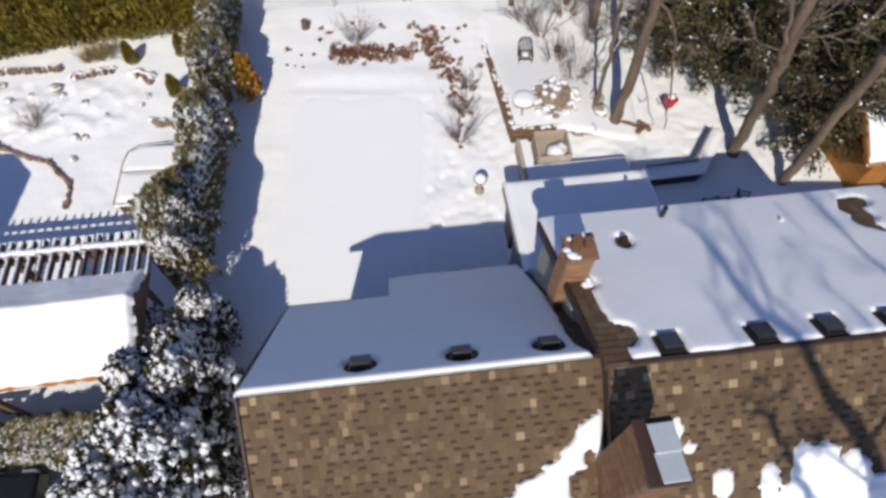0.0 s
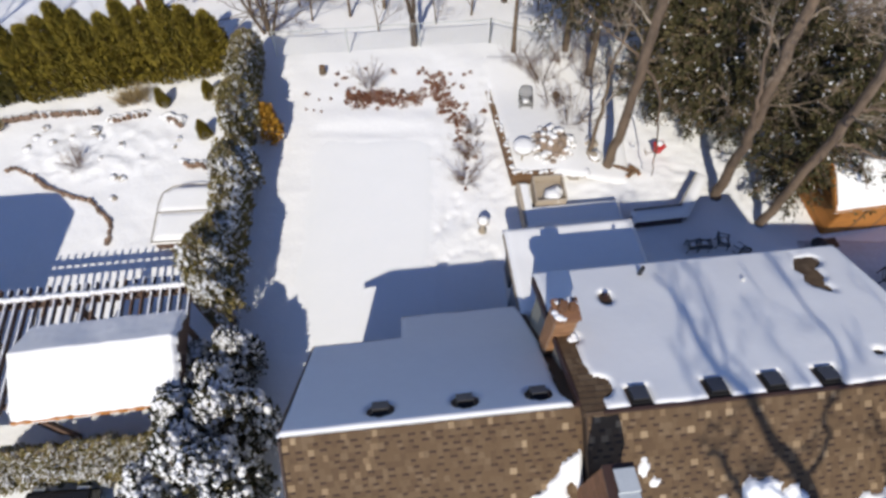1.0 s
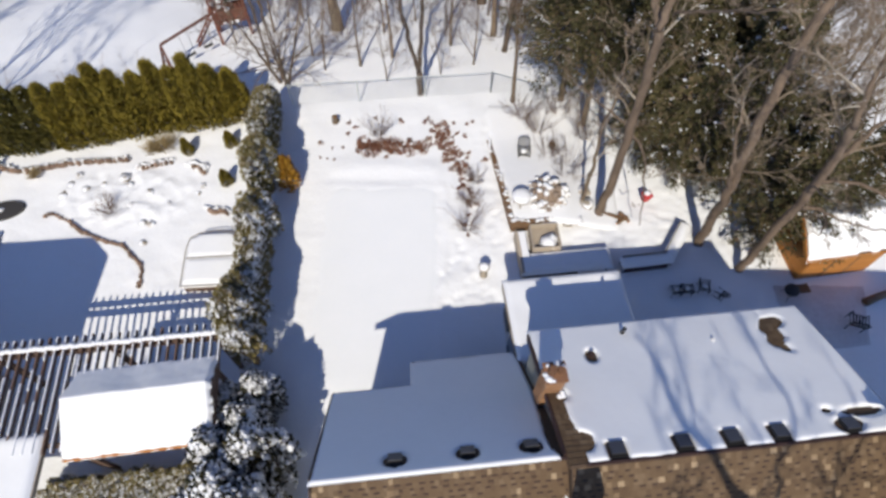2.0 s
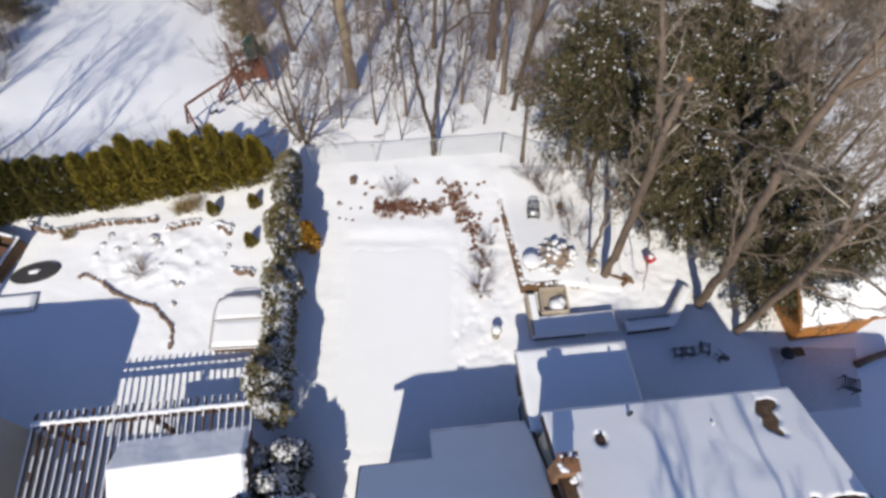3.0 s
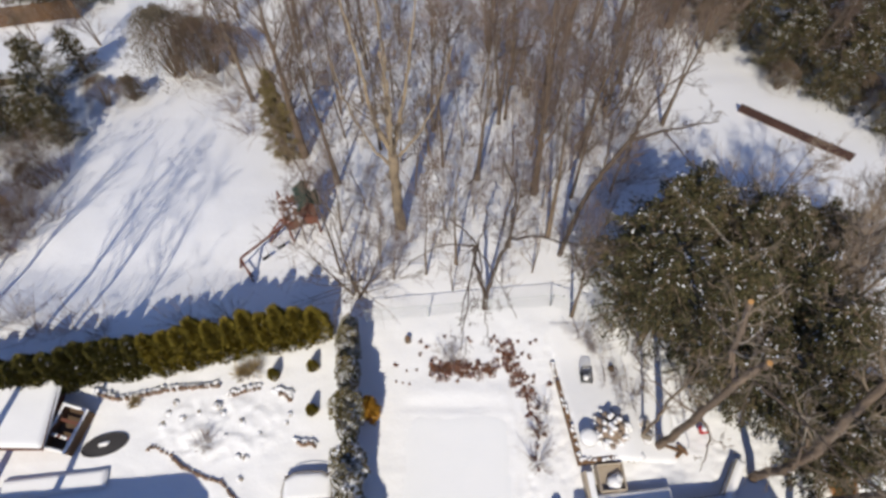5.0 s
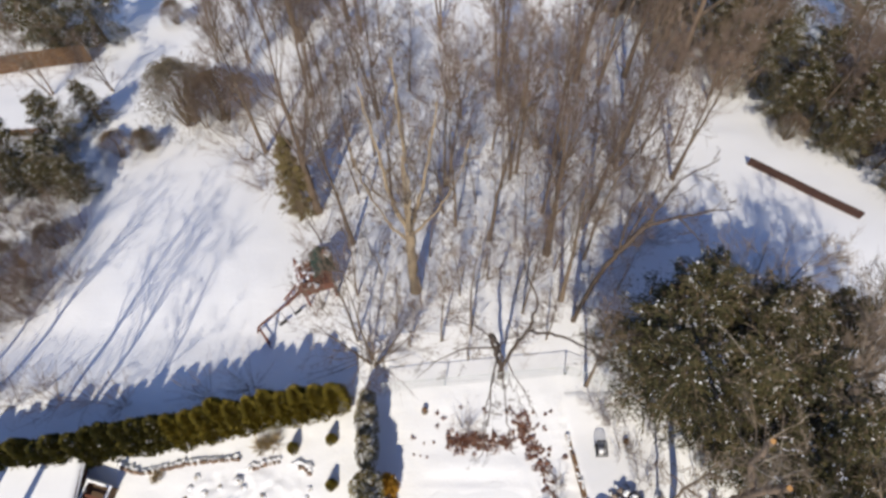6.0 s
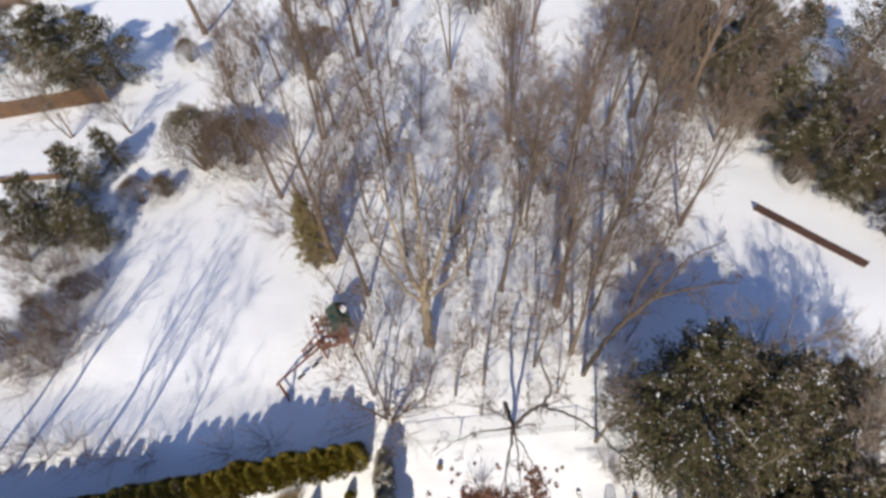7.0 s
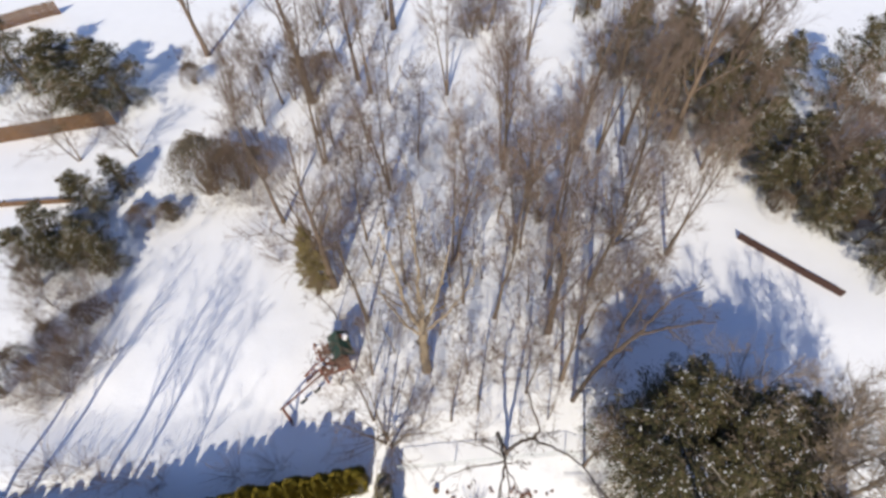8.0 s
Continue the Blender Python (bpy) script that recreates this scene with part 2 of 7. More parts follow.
# ---- mesh helpers ----
class Geo:
    """Collects vertices and faces of one mesh."""

    def __init__(self):
        self.v, self.f = [], []

    def add(self, verts, faces):
        n = len(self.v)
        self.v.extend([tuple(p) for p in verts])
        self.f.extend([tuple(i + n for i in q) for q in faces])
        return self

    def hexa(self, p):
        """Eight corners: four below, four above, each anticlockwise."""
        return self.add(p, [(3, 2, 1, 0), (4, 5, 6, 7), (0, 1, 5, 4), (1, 2, 6, 5), (2, 3, 7, 6), (3, 0, 4, 7)])

    def box(self, x0, x1, y0, y1, z0, z1):
        return self.hexa([(x0, y0, z0), (x1, y0, z0), (x1, y1, z0), (x0, y1, z0), (x0, y0, z1), (x1, y0, z1), (x1, y1, z1), (x0, y1, z1)])

    def slab(self, quad, thick):
        """A sheet of that thickness under four corners, anticlockwise from above."""
        q = [Vector(p) for p in quad]
        n = (q[1] - q[0]).cross(q[3] - q[0]).normalized() * thick
        return self.hexa([p - n for p in q] + q)

    def beam(self, a, b, w, h):
        a, b = Vector(a), Vector(b)
        d = (b - a).normalized()
        side = d.cross(Vector((0, 0, 1)))
        if side.length < 1e-3:
            side = Vector((1, 0, 0))
        side = side.normalized() * w / 2
        up = side.cross(d).normalized() * h / 2
        return self.hexa([a - side - up, a + side - up, b + side - up, b - side - up, a - side + up, a + side + up, b + side + up, b - side + up])

    def tube(self, pts, radii, sides=5, cap=True):
        pts = [Vector(p) for p in pts]
        rings = []
        ref = None
        for i, p in enumerate(pts):
            d = (pts[min(i + 1, len(pts) - 1)] - pts[max(i - 1, 0)]).normalized()
            ref = ref or (Vector((1, 0, 0)) if abs(d.x) < 0.8 else Vector((0, 1, 0)))
            a = (ref - d * ref.dot(d)).normalized()
            b = d.cross(a)
            ref = a
            rings.append([p + (a * math.cos(2 * math.pi * k / sides) + b * math.sin(2 * math.pi * k / sides)) * radii[i] for k in range(sides)])
        v = [q for r in rings for q in r]
        f = [(i * sides + k, i * sides + (k + 1) % sides, (i + 1) * sides + (k + 1) % sides, (i + 1) * sides + k) for i in range(len(pts) - 1) for k in range(sides)]
        if cap:
            f += [tuple(range(sides))[::-1], tuple((len(pts) - 1) * sides + k for k in range(sides))]
        return self.add(v, f)

    def lathe(self, x, y, profile, sides=16):
        n = sides
        ring = [(math.cos(6.283185 * i / n), math.sin(6.283185 * i / n)) for i in range(n)]
        v = [(x + r * c, y + r * s, z) for r, z in profile for c, s in ring]
        k = len(profile) - 1
        f = [(j * n + i, j * n + (i + 1) % n, (j + 1) * n + (i + 1) % n, (j + 1) * n + i) for j in range(k) for i in range(n)]
        return self.add(v, f + [tuple(range(n))[::-1], tuple(range(k * n, k * n + n))])

    def blob(self, c, r, rng, squash=0.7, rough=0.3):
        v, f = BALL
        s = [1 + rng.uniform(-rough, rough) for _ in v]
        return self.add([(c[0] + p[0] * r * k, c[1] + p[1] * r * k, c[2] + p[2] * r * k * squash) for p, k in zip(v, s)], f)

    def nub(self, c, r, rng, squash=0.7, rough=0.3):
        """A small uneven lump of eight faces."""
        k = [r * (1 + rng.uniform(-rough, rough)) for _ in range(6)]
        return self.add([(c[0] + k[0], c[1], c[2]), (c[0], c[1] + k[1], c[2]), (c[0] - k[2], c[1], c[2]), (c[0], c[1] - k[3], c[2]), (c[0], c[1], c[2] + k[4] * squash), (c[0], c[1], c[2] - k[5] * squash)],
                        [(0, 1, 4), (1, 2, 4), (2, 3, 4), (3, 0, 4), (1, 0, 5), (2, 1, 5), (3, 2, 5), (0, 3, 5)])

    def leaf(self, c, d, w, ln, rng):
        """A bent diamond of two faces along d."""
        c, d = Vector(c), Vector(d).normalized()
        s = d.cross(Vector((rng.uniform(-1, 1), rng.uniform(-1, 1), rng.uniform(-1, 1)))).normalized() * w
        n = d.cross(s).normalized() * w * 0.5
        return self.add([c, c + d * ln * 0.5 + s + n, c + d * ln, c + d * ln * 0.5 - s + n], [(0, 1, 2), (0, 2, 3)])

    def make(self, name, material, parent=None, label="", smooth=False):
        me = bpy.data.meshes.new(name)
        me.from_pydata(self.v, [], self.f)
        if smooth:
            me.polygons.foreach_set("use_smooth", [True] * len(me.polygons))
        me.materials.append(material)
        me.update()
        ob = new(name, me)
        if parent:
            ob.parent = parent
        return tagged(ob, label)


def ball():
    bm = bmesh.new()
    bmesh.ops.create_icosphere(bm, subdivisions=1, radius=1)
    v, f = [tuple(p.co) for p in bm.verts], [tuple(p.index for p in q.verts) for q in bm.faces]
    bm.free()
    return v, f


BALL = ball()


def bevelled(ob, width=0.02, segments=2):
    m = ob.modifiers.new("bevel", "BEVEL")
    m.width, m.segments, m.limit_method = width, segments, "ANGLE"
    return ob


def thing(name, at, turn=0.0, label="", category="", group="", kind=""):
    e = new(name)
    e.empty_display_size = 0.2
    e.matrix_basis = pose(*at, 0, 0, turn)
    return tagged(e, label, category, group, kind)


def smooth(a, b, x):
    u = min(1.0, max(0.0, (x - a) / (b - a)))
    return u * u * (3 - 2 * u)


def lumps(x, y, s, seed=0.0):
    return noise.noise(Vector((x * s + seed, y * s - seed, seed * 0.37)))


def land(x, y):
    """The height of the ground: a level yard, falling away into the wood beyond the fence."""
    if y < 19:
        z = 0.0
    elif y < 28:
        z = -0.008 * (y - 19) ** 2 - 0.054 * (y - 19)
    elif y < 75:
        z = -1.134 - 0.23 * (y - 28)
    else:
        z = -11.94 - 6 * (1 - math.exp(-(y - 75) / 40))
    return z - 0.8 * smooth(-8, -13, x) * smooth(18.5, 23, y)


def ground_at(x, y):
    return land(x, y) + 0.10 * lumps(x, y, 0.22, 3.1) * smooth(17, 24, y) + 0.05 * lumps(x, y, 0.8, 7.7)


# ---- ground ----
def axis(bands):
    out = []
    for a, b, step in bands:
        n = max(1, round((b - a) / step))
        out += [a + (b - a) * i / n for i in range(n)]
    return out + [bands[-1][1]]


def pool(x, y):
    """1 on the smooth, swept rectangle of the yard, falling to 0 round it."""
    cx, cy = x + 2.75 - 0.02 * (y - 11), y - 10.6
    return smooth(0.0, 0.5, 2.65 - abs(cx)) * smooth(0.0, 0.5, 4.6 - abs(cy))


def tracks(x, y):
    """Trodden snow beside the swept rectangle and by the house."""
    if not (-2 < x < 3 and 8.4 < y < 14):
        return 0.0
    return max((smooth(0.17, 0.06, math.hypot(x - a, (y - b) * 0.75)) for a, b in STEPS), default=0.0)


def footsteps():
    rng = random.Random(19)
    out = []
    for pts in ([(-1.5, 9.6), (-0.6, 10.6), (0.2, 11.6), (0.4, 12.6)], [(1.6, 10.0), (0.9, 10.3), (0.3, 11.0)], [(-0.3, 9.7), (0.6, 10.3), (1.5, 11.2)], [(1.9, 9.6), (1.3, 10.1), (0.8, 10.9), (0.4, 11.8)]):
        for (xa, ya), (xb, yb) in zip(pts, pts[1:]):
            n = max(2, round(math.hypot(xb - xa, yb - ya) / 0.3))
            out += [(xa + (xb - xa) * i / n + rng.gauss(0, 0.09), ya + (yb - ya) * i / n + rng.gauss(0, 0.07)) for i in range(n)]
    return out


STEPS = footsteps()


def ground():
    xs = axis([(-1500, -200, 260), (-200, -60, 14), (-60, -24, 1.2), (-24, -16, 0.22), (-16, -10, 0.12), (-10, -2, 0.22), (-2, 3, 0.09), (3, 12.5, 0.13), (12.5, 40, 0.9), (40, 200, 16), (200, 1500, 260)])
    ys = axis([(-1500, -200, 260), (-200, -20, 12), (-20, 3, 1.2), (3, 8.4, 0.22), (8.4, 14, 0.09), (14, 19.5, 0.13), (19.5, 24, 0.25), (24, 60, 0.6), (60, 100, 2), (100, 220, 12), (220, 1500, 256)])
    nx = len(xs)
    v = []
    for y in ys:
        for x in xs:
            p = pool(x, y)
            z = ground_at(x, y) * (1 - p) + p * (0.02 + 0.008 * lumps(x, y, 1.5, 2.0))
            z += 0.05 * p * (1 - p) * 2 + 0.05 * smooth(15.2, 15.8, y) * smooth(16.5, 15.9, y) * smooth(-5.4, -4.6, x) * smooth(-0.2, -1.0, x)
            z -= 0.05 * tracks(x, y)
            z += (0.03 * lumps(x, y, 5.5, 1.0) + 0.035 * lumps(x, y, 3.2, 8.0)) * smooth(0.4, 1.2, x) * smooth(13.5, 11.5, x) * smooth(11.5, 12.5, y) * smooth(20, 18.5, y)
            r = math.hypot((x + 13.0) / 2.9, (y - 14.3) / 1.5)
            z += (0.11 * lumps(x, y, 2.6, 1.0) + 0.07 * lumps(x, y, 5.5, 6.0) + 0.04) * smooth(1.1, 0.7, r)
            v.append((x, y, z + (0.02 * lumps(x, y, 2.6, 5.0) if -24 < x < 14 and 3 < y < 24 else 0)))
    f = [(j * nx + i, j * nx + i + 1, (j + 1) * nx + i + 1, (j + 1) * nx + i) for j in range(len(ys) - 1) for i in range(nx - 1)]
    tagged(Geo().add(v, f).make("ground", SNOW, smooth=True), "deep white snow over a level yard and falling wooded slope", "ground", kind="structure")


ground()


def pool_ice():
    """The covered pool: a thin grey-white glaze over the swept rectangle."""
    n, m = 40, 60
    v = []
    for j in range(m + 1):
        for i in range(n + 1):
            a, b = i / n, j / m
            x, y = -5.25 + 4.7 * a + 0.02 * (9 * b), 6.2 + 8.9 * b + 0.1 * a
            x += 0.22 * lumps(a * 3, b * 9, 1.0, 1.0) * abs(2 * a - 1) - 0.9 * (a - 0.5) * smooth(0.86, 1.0, b) ** 2
            y += 0.2 * lumps(a * 6, b * 2, 1.0, 8.0) * b
            v.append((x, y, 0.034 - 0.03 * (smooth(0.42, 0.5, abs(a - 0.5)) + smooth(0.44, 0.5, abs(b - 0.5))) + 0.006 * lumps(x, y, 1.5, 2.0)))
    f = [(j * (n + 1) + i, j * (n + 1) + i + 1, (j + 1) * (n + 1) + i + 1, (j + 1) * (n + 1) + i) for j in range(m) for i in range(n)]
    tagged(Geo().add(v, f).make("pool_cover", GLAZE, smooth=True), "flat grey-white snow crust over a covered pool", "pool cover", kind="structure")


GLAZE = mat("snow_crust", (0.805, 0.825, 0.845), (0.84, 0.85, 0.865), 0.6, 0.8, 6.0, 0.15, amount=0.9, depth=0.03)
pool_ice()


# ---- the house ----
HOUSE_AT, HOUSE_TURN = (2.3, 3.14, 0.0), 6.5
house = thing("house", HOUSE_AT, HOUSE_TURN, "bungalow with brown shingle roof, rear dormer and brick chimneys, partly snow-covered", "house")


def near_left(v):
    return 6.9 + 0.84 * v


def far_left(v):
    return 6.9 - 1.15 * v


def far_west(v):
    return far_left(v)


def near_right(v):
    return 7.02 + 0.84 * (v + 0.2)


def far_right(v):
    return 7.0 - 0.5 * (v + 0.2)


def prism(profile, u0, u1):
    n = len(profile)
    return Geo().add([(u0, v, z) for v, z in profile] + [(u1, v, z) for v, z in profile],
                     [tuple(range(n))[::-1], tuple(range(n, 2 * n))] + [(i, (i + 1) % n, n + (i + 1) % n, n + i) for i in range(n)])


def house_body():
    prism([(-4.0, 0), (2.4, 0), (2.4, far_west(2.4) - 0.14), (0, 6.72), (-4.0, near_left(-4.0) - 0.14)], -5.0, -3.12).make("wall", STUCCO, house)
    prism([(-4.0, 0), (3.45, 0), (3.45, far_left(3.45) - 0.14), (0, 6.72), (-4.0, near_left(-4.0) - 0.14)], -3.1, 0.08).make("wall", STUCCO, house)
    prism([(-4.0, 0), (3.1, 0), (3.1, far_right(3.1) - 0.14), (-0.2, 6.82), (-4.0, near_right(-4.0) - 0.14)], 0.1, 6.85).make("wall", SIDING, house, "grey-green lap siding")
    roofs = {}
    roofs["nl"] = Geo().slab([(-5.25, -4.3, near_left(-4.3)), (0.02, -4.3, near_left(-4.3)), (0.02, 0, 6.9), (-5.25, 0, 6.9)], 0.12).make("roof_slope", ROOFING, house)
    roofs["nr"] = Geo().slab([(0.03, -4.3, near_right(-4.3)), (7.05, -4.3, near_right(-4.3)), (7.05, -0.2, 7.02), (0.03, -0.2, 7.02)], 0.3).make("roof_slope", ROOFING, house)
    Geo().slab([(-5.25, 0.003, 6.9), (-3.1, 0.003, 6.9), (-3.1, 2.73, far_west(2.73)), (-5.25, 2.73, far_west(2.73))], 0.12).make("roof_slope", ROOFING, house)
    Geo().slab([(-3.098, 0.003, 6.9), (0.09, 0.003, 6.9), (0.09, 3.83, far_left(3.83)), (-3.098, 3.83, far_left(3.83))], 0.12).make("roof_slope", ROOFING, house)
    Geo().slab([(0.0, -0.197, 7.0), (7.05, -0.197, 7.0), (7.05, 3.35, far_right(3.35)), (0.0, 3.35, far_right(3.35))], 0.14).make("roof_slope", ROOFING, house)
    # fascia, gutters and the dark strip along the ridge
    Geo().beam((-5.25, -0.02, 6.89), (0.0, -0.02, 6.89), 0.05, 0.07).make("ridge_vent", FASCIA, house, "dark purple-brown ridge strip")
    Geo().beam((0.35, -0.22, 7.01), (7.05, -0.22, 7.01), 0.05, 0.06).make("ridge_vent", FASCIA, house, "dark purple-brown ridge strip")
    Geo().beam((-5.27, 0.05, 6.82), (-5.27, 2.75, far_west(2.75) - 0.08), 0.04, 0.17).make("fascia", FASCIA, house)
    Geo().beam((-5.27, -0.05, 6.82), (-5.27, -4.3, near_left(-4.3) - 0.08), 0.04, 0.17).make("fascia", FASCIA, house)
    Geo().beam((-0.03, 0.0, 6.86), (-0.03, 3.35, far_right(3.35) - 0.10), 0.05, 0.20).make("fascia", FASCIA, house)
    Geo().beam((7.08, -0.1, 6.9), (7.08, 3.35, far_right(3.35) - 0.10), 0.05, 0.20).make("fascia", FASCIA, house)
    Geo().beam((-5.25, 2.79, far_west(2.73) - 0.08), (-3.1, 2.79, far_west(2.73) - 0.08), 0.10, 0.10).make("gutter", FASCIA, house)
    Geo().beam((-3.1, 3.89, far_left(3.83) - 0.08), (0.05, 3.89, far_left(3.83) - 0.08), 0.10, 0.10).make("gutter", FASCIA, house)
    Geo().beam((0.0, 3.29, far_right(3.35) - 0.13), (7.05, 3.29, far_right(3.35) - 0.13), 0.09, 0.10).make("gutter", FASCIA, house)
    # grey-green siding boards on the cheek of the dormer
    for i in range(14):
        z = 3.5 + i * 0.16
        v0 = max(0.1, (6.9 - z) / 1.15 - 0.3)
        v1 = min(3.1, (6.86 - z - 0.15) / 0.5 - 0.2)
        if v1 - v0 > 0.15:
            Geo().box(0.055, 0.1, v0, v1, z, z + 0.15).make("siding_board", SIDING, house)
    return roofs


ROOFS = house_body()


def vent(u, v, z, slope, label, hood):
    """A low square roof vent on a dark base."""
    e = Geo().box(-0.2, 0.2, -0.2, 0.2, 0.0, 0.04).hexa([(-0.15, -0.15, 0.04), (0.15, -0.15, 0.04), (0.15, 0.15, 0.04), (-0.15, 0.15, 0.04),
                                                   (-0.17, -0.17, 0.13), (0.17, -0.17, 0.13), (0.17, 0.17, 0.10), (-0.17, 0.17, 0.10)]).make("roof_vent", BLACK, house, label)
    e.matrix_basis = pose(u, v, z, -math.degrees(math.atan(slope)), 0, 0) @ Matrix.Scale(0.85, 4)
    lid = Geo().box(-0.18, 0.18, -0.18, 0.18, 0.125, 0.137).make("hood", hood, e)
    bevelled(lid, 0.006, 1)


# the bluish hood colour holds the shade on the dormer vents
SHADEVENT = mat("shade_blue_vent", (0.06, 0.065, 0.085), (0.04, 0.045, 0.06), 0.6, 6.0, 60.0, 0.1)
GREYVENT = mat("grey_vent", (0.13, 0.125, 0.125), (0.09, 0.085, 0.085), 0.6, 6.0, 60.0, 0.1)
VENTS_LEFT = (-3.53, -1.99, -0.63)
VENTS_RIGHT = (1.05, 2.45, 3.5, 4.51, 6.03)
for u in VENTS_LEFT:
    vent(u, 0.34, far_west(0.31) if u < -3.1 else far_left(0.34), 1.15, "dark grey square roof vent", GREYVENT)
for u in VENTS_RIGHT:
    vent(u, 0.02, far_right(0.02), 0.5, "dark blue-grey roof vent", SHADEVENT)


def bricks(g_parent, u0, u1, v0, v1, z0, z1, material, size=(0.2, 0.065)):
    """Courses of brick round a chimney, each brick a piece of its own."""
    made = {}
    for c in range(int((z1 - z0) / (size[1] + 0.01))):
        z = z0 + c * (size[1] + 0.01)
        for side in range(4):
            along = (u1 - u0) if side % 2 == 0 else (v1 - v0)
            n = max(1, round(along / (size[0] + 0.01)))
            w = along / n
            for k in range(n):
                key = (round(w, 3), material.name)
                if key not in made:
                    made[key] = Geo().box(-w / 2 + 0.006, w / 2 - 0.006, -0.012, 0.02, 0, size[1]).make("brick", material, g_parent)
                    ob = made[key]
                else:
                    ob = new("brick", made[key].data)
                    ob.parent = g_parent
                t = (k + (0.5 if c % 2 else 0.25)) * w
                t = min(max(t, w / 2), along - w / 2)
                ob.matrix_basis = [pose(u0 + t, v0, z), pose(u1, v0 + t, z, 0, 0, 90), pose(u1 - t, v1, z, 0, 0, 180), pose(u0, v1 - t, z, 0, 0, 270)][side]


def chimneys():
    a = Geo().box(-0.11, 0.32, 1.58, 1.98, 4.9, 6.88).make("chimney", MORTAR, house, "slim orange brick chimney with snowy cap")
    bevelled(Geo().box(-0.15, 0.36, 1.54, 2.02, 6.881, 6.97).make("crown", DARKBRICK, a), 0.012)
    Geo().tube([(0.02, 1.78, 6.95), (0.02, 1.78, 7.22)], [0.09, 0.09], 10).make("flue", DARKBRICK, a)
    Geo().tube([(0.21, 1.78, 6.95), (0.21, 1.78, 7.16)], [0.07, 0.07], 10).make("flue", DARKBRICK, a)
    b = Geo().box(-0.12, 0.31, -2.0, -1.24, 4.6, 7.9).make("chimney", MORTAR, house, "broad dark brick chimney with sheet metal cap")
    bevelled(Geo().slab([(-0.15, -2.02, 7.96), (0.34, -2.02, 7.96), (0.34, -1.22, 7.96), (-0.15, -1.22, 7.96)], 0.06).make("crown", FASCIA, b), 0.015)
    for v0, v1, z in ((-1.99, -1.64, 8.03), (-1.66, -1.31, 8.05)):
        g = Geo().slab([(0.0, v0, z), (0.32, v0, z + 0.02), (0.30, v1, z + 0.01), (-0.02, v1, z - 0.01)], 0.025).box(0.1, 0.3, (v0 + v1) / 2 - 0.1, (v0 + v1) / 2 + 0.1, 7.95, z - 0.02)
        bevelled(g.make("metal_cap", SHEET, b, "dented sheet metal flue cap"), 0.008)
    return a, b


CHIMNEY_A, CHIMNEY_B = chimneys()


def back_room():
    """The low flat-roofed room behind the house."""
    room = thing("back_room", HOUSE_AT, HOUSE_TURN, "low white back room with a snow-covered lean-to roof", "extension")
    Geo().box(0.15, 3.6, 3.42, 6.0, 0, 2.32).make("wall", TRIM, room)
    Geo().slab([(0.0, 3.42, 2.78), (3.75, 3.42, 2.78), (3.75, 6.22, 2.48), (0.0, 6.22, 2.48)], 0.16).make("roof", ROOFING, room)
    Geo().beam((-0.03, 3.65, 2.70), (-0.03, 6.24, 2.40), 0.04, 0.16).make("fascia", GREYWOOD, room)
    Geo().beam((0.0, 6.26, 2.38), (3.75, 6.26, 2.38), 0.04, 0.16).make("fascia", GREYWOOD, room)
    d = Geo().box(0.08, 0.15, 4.05, 4.95, 0.25, 2.15).make("door", BLACK, room, "dark glazed side door")
    Geo().box(0.05, 0.08, 4.15, 4.85, 1.0, 2.05).make("pane", GLASS, d)
    Geo().box(0.06, 0.15, 5.2, 5.9, 1.0, 2.0).make("window", BLACK, room, "small dark window")
    return room


back_room()


def sheet(name, f, plane, us, vs, step, thick, label, at=HOUSE_AT, turn=HOUSE_TURN, soft=0.16, category="snow"):
    """Snow lying on a slope wherever f is positive, thinning to nothing at its edges."""
    nu, nv = round((us[1] - us[0]) / step) + 1, round((vs[1] - vs[0]) / step) + 1
    v, keep = [], []
    for j in range(nv):
        for i in range(nu):
            a, b = us[0] + step * i, vs[0] + step * j
            d = f(a, b)
            h = thick * math.sqrt(min(1.0, max(0.0, d / soft))) * (1 + 0.15 * lumps(a, b, 1.3, 4.0)) if d > 0 else -0.05
            v.append((a, b, plane(a, b) + h))
            keep.append(d > 0)
    fs = []
    for j in range(nv - 1):
        for i in range(nu - 1):
            q = (j * nu + i, j * nu + i + 1, (j + 1) * nu + i + 1, (j + 1) * nu + i)
            if any(keep[k] for k in q):
                fs.append(q)
    ob = Geo().add(v, fs).make(name, ROOFSNOW, smooth=True)
    ob.matrix_basis = pose(*at, 0, 0, turn)
    return tagged(ob, label, category, kind="stuff")


def hole(u, v, cu, cv, ru, rv, seed=0.0, wob=0.25):
    """Signed room outside an uneven oval."""
    d = math.hypot((u - cu) / ru, (v - cv) / rv)
    return (d - 1 + wob * lumps(u, v, 3.0, seed)) * min(ru, rv)


def snow_far_left(u, v):
    d = min(u + 5.27, 4.01 - v, v + 0.03, max(u + 3.13, 2.90 - v))
    d = min(d, -u - 0.02 - 0.14 * smooth(1.6, 0.2, v) * smooth(0.0, 0.4, v) - 0.10 * smooth(2.6, 1.2, v))
    for c in VENTS_LEFT:
        d = min(d, hole(u, v, c, 0.36, 0.26, 0.17, 1.0, 0.1))
    return d


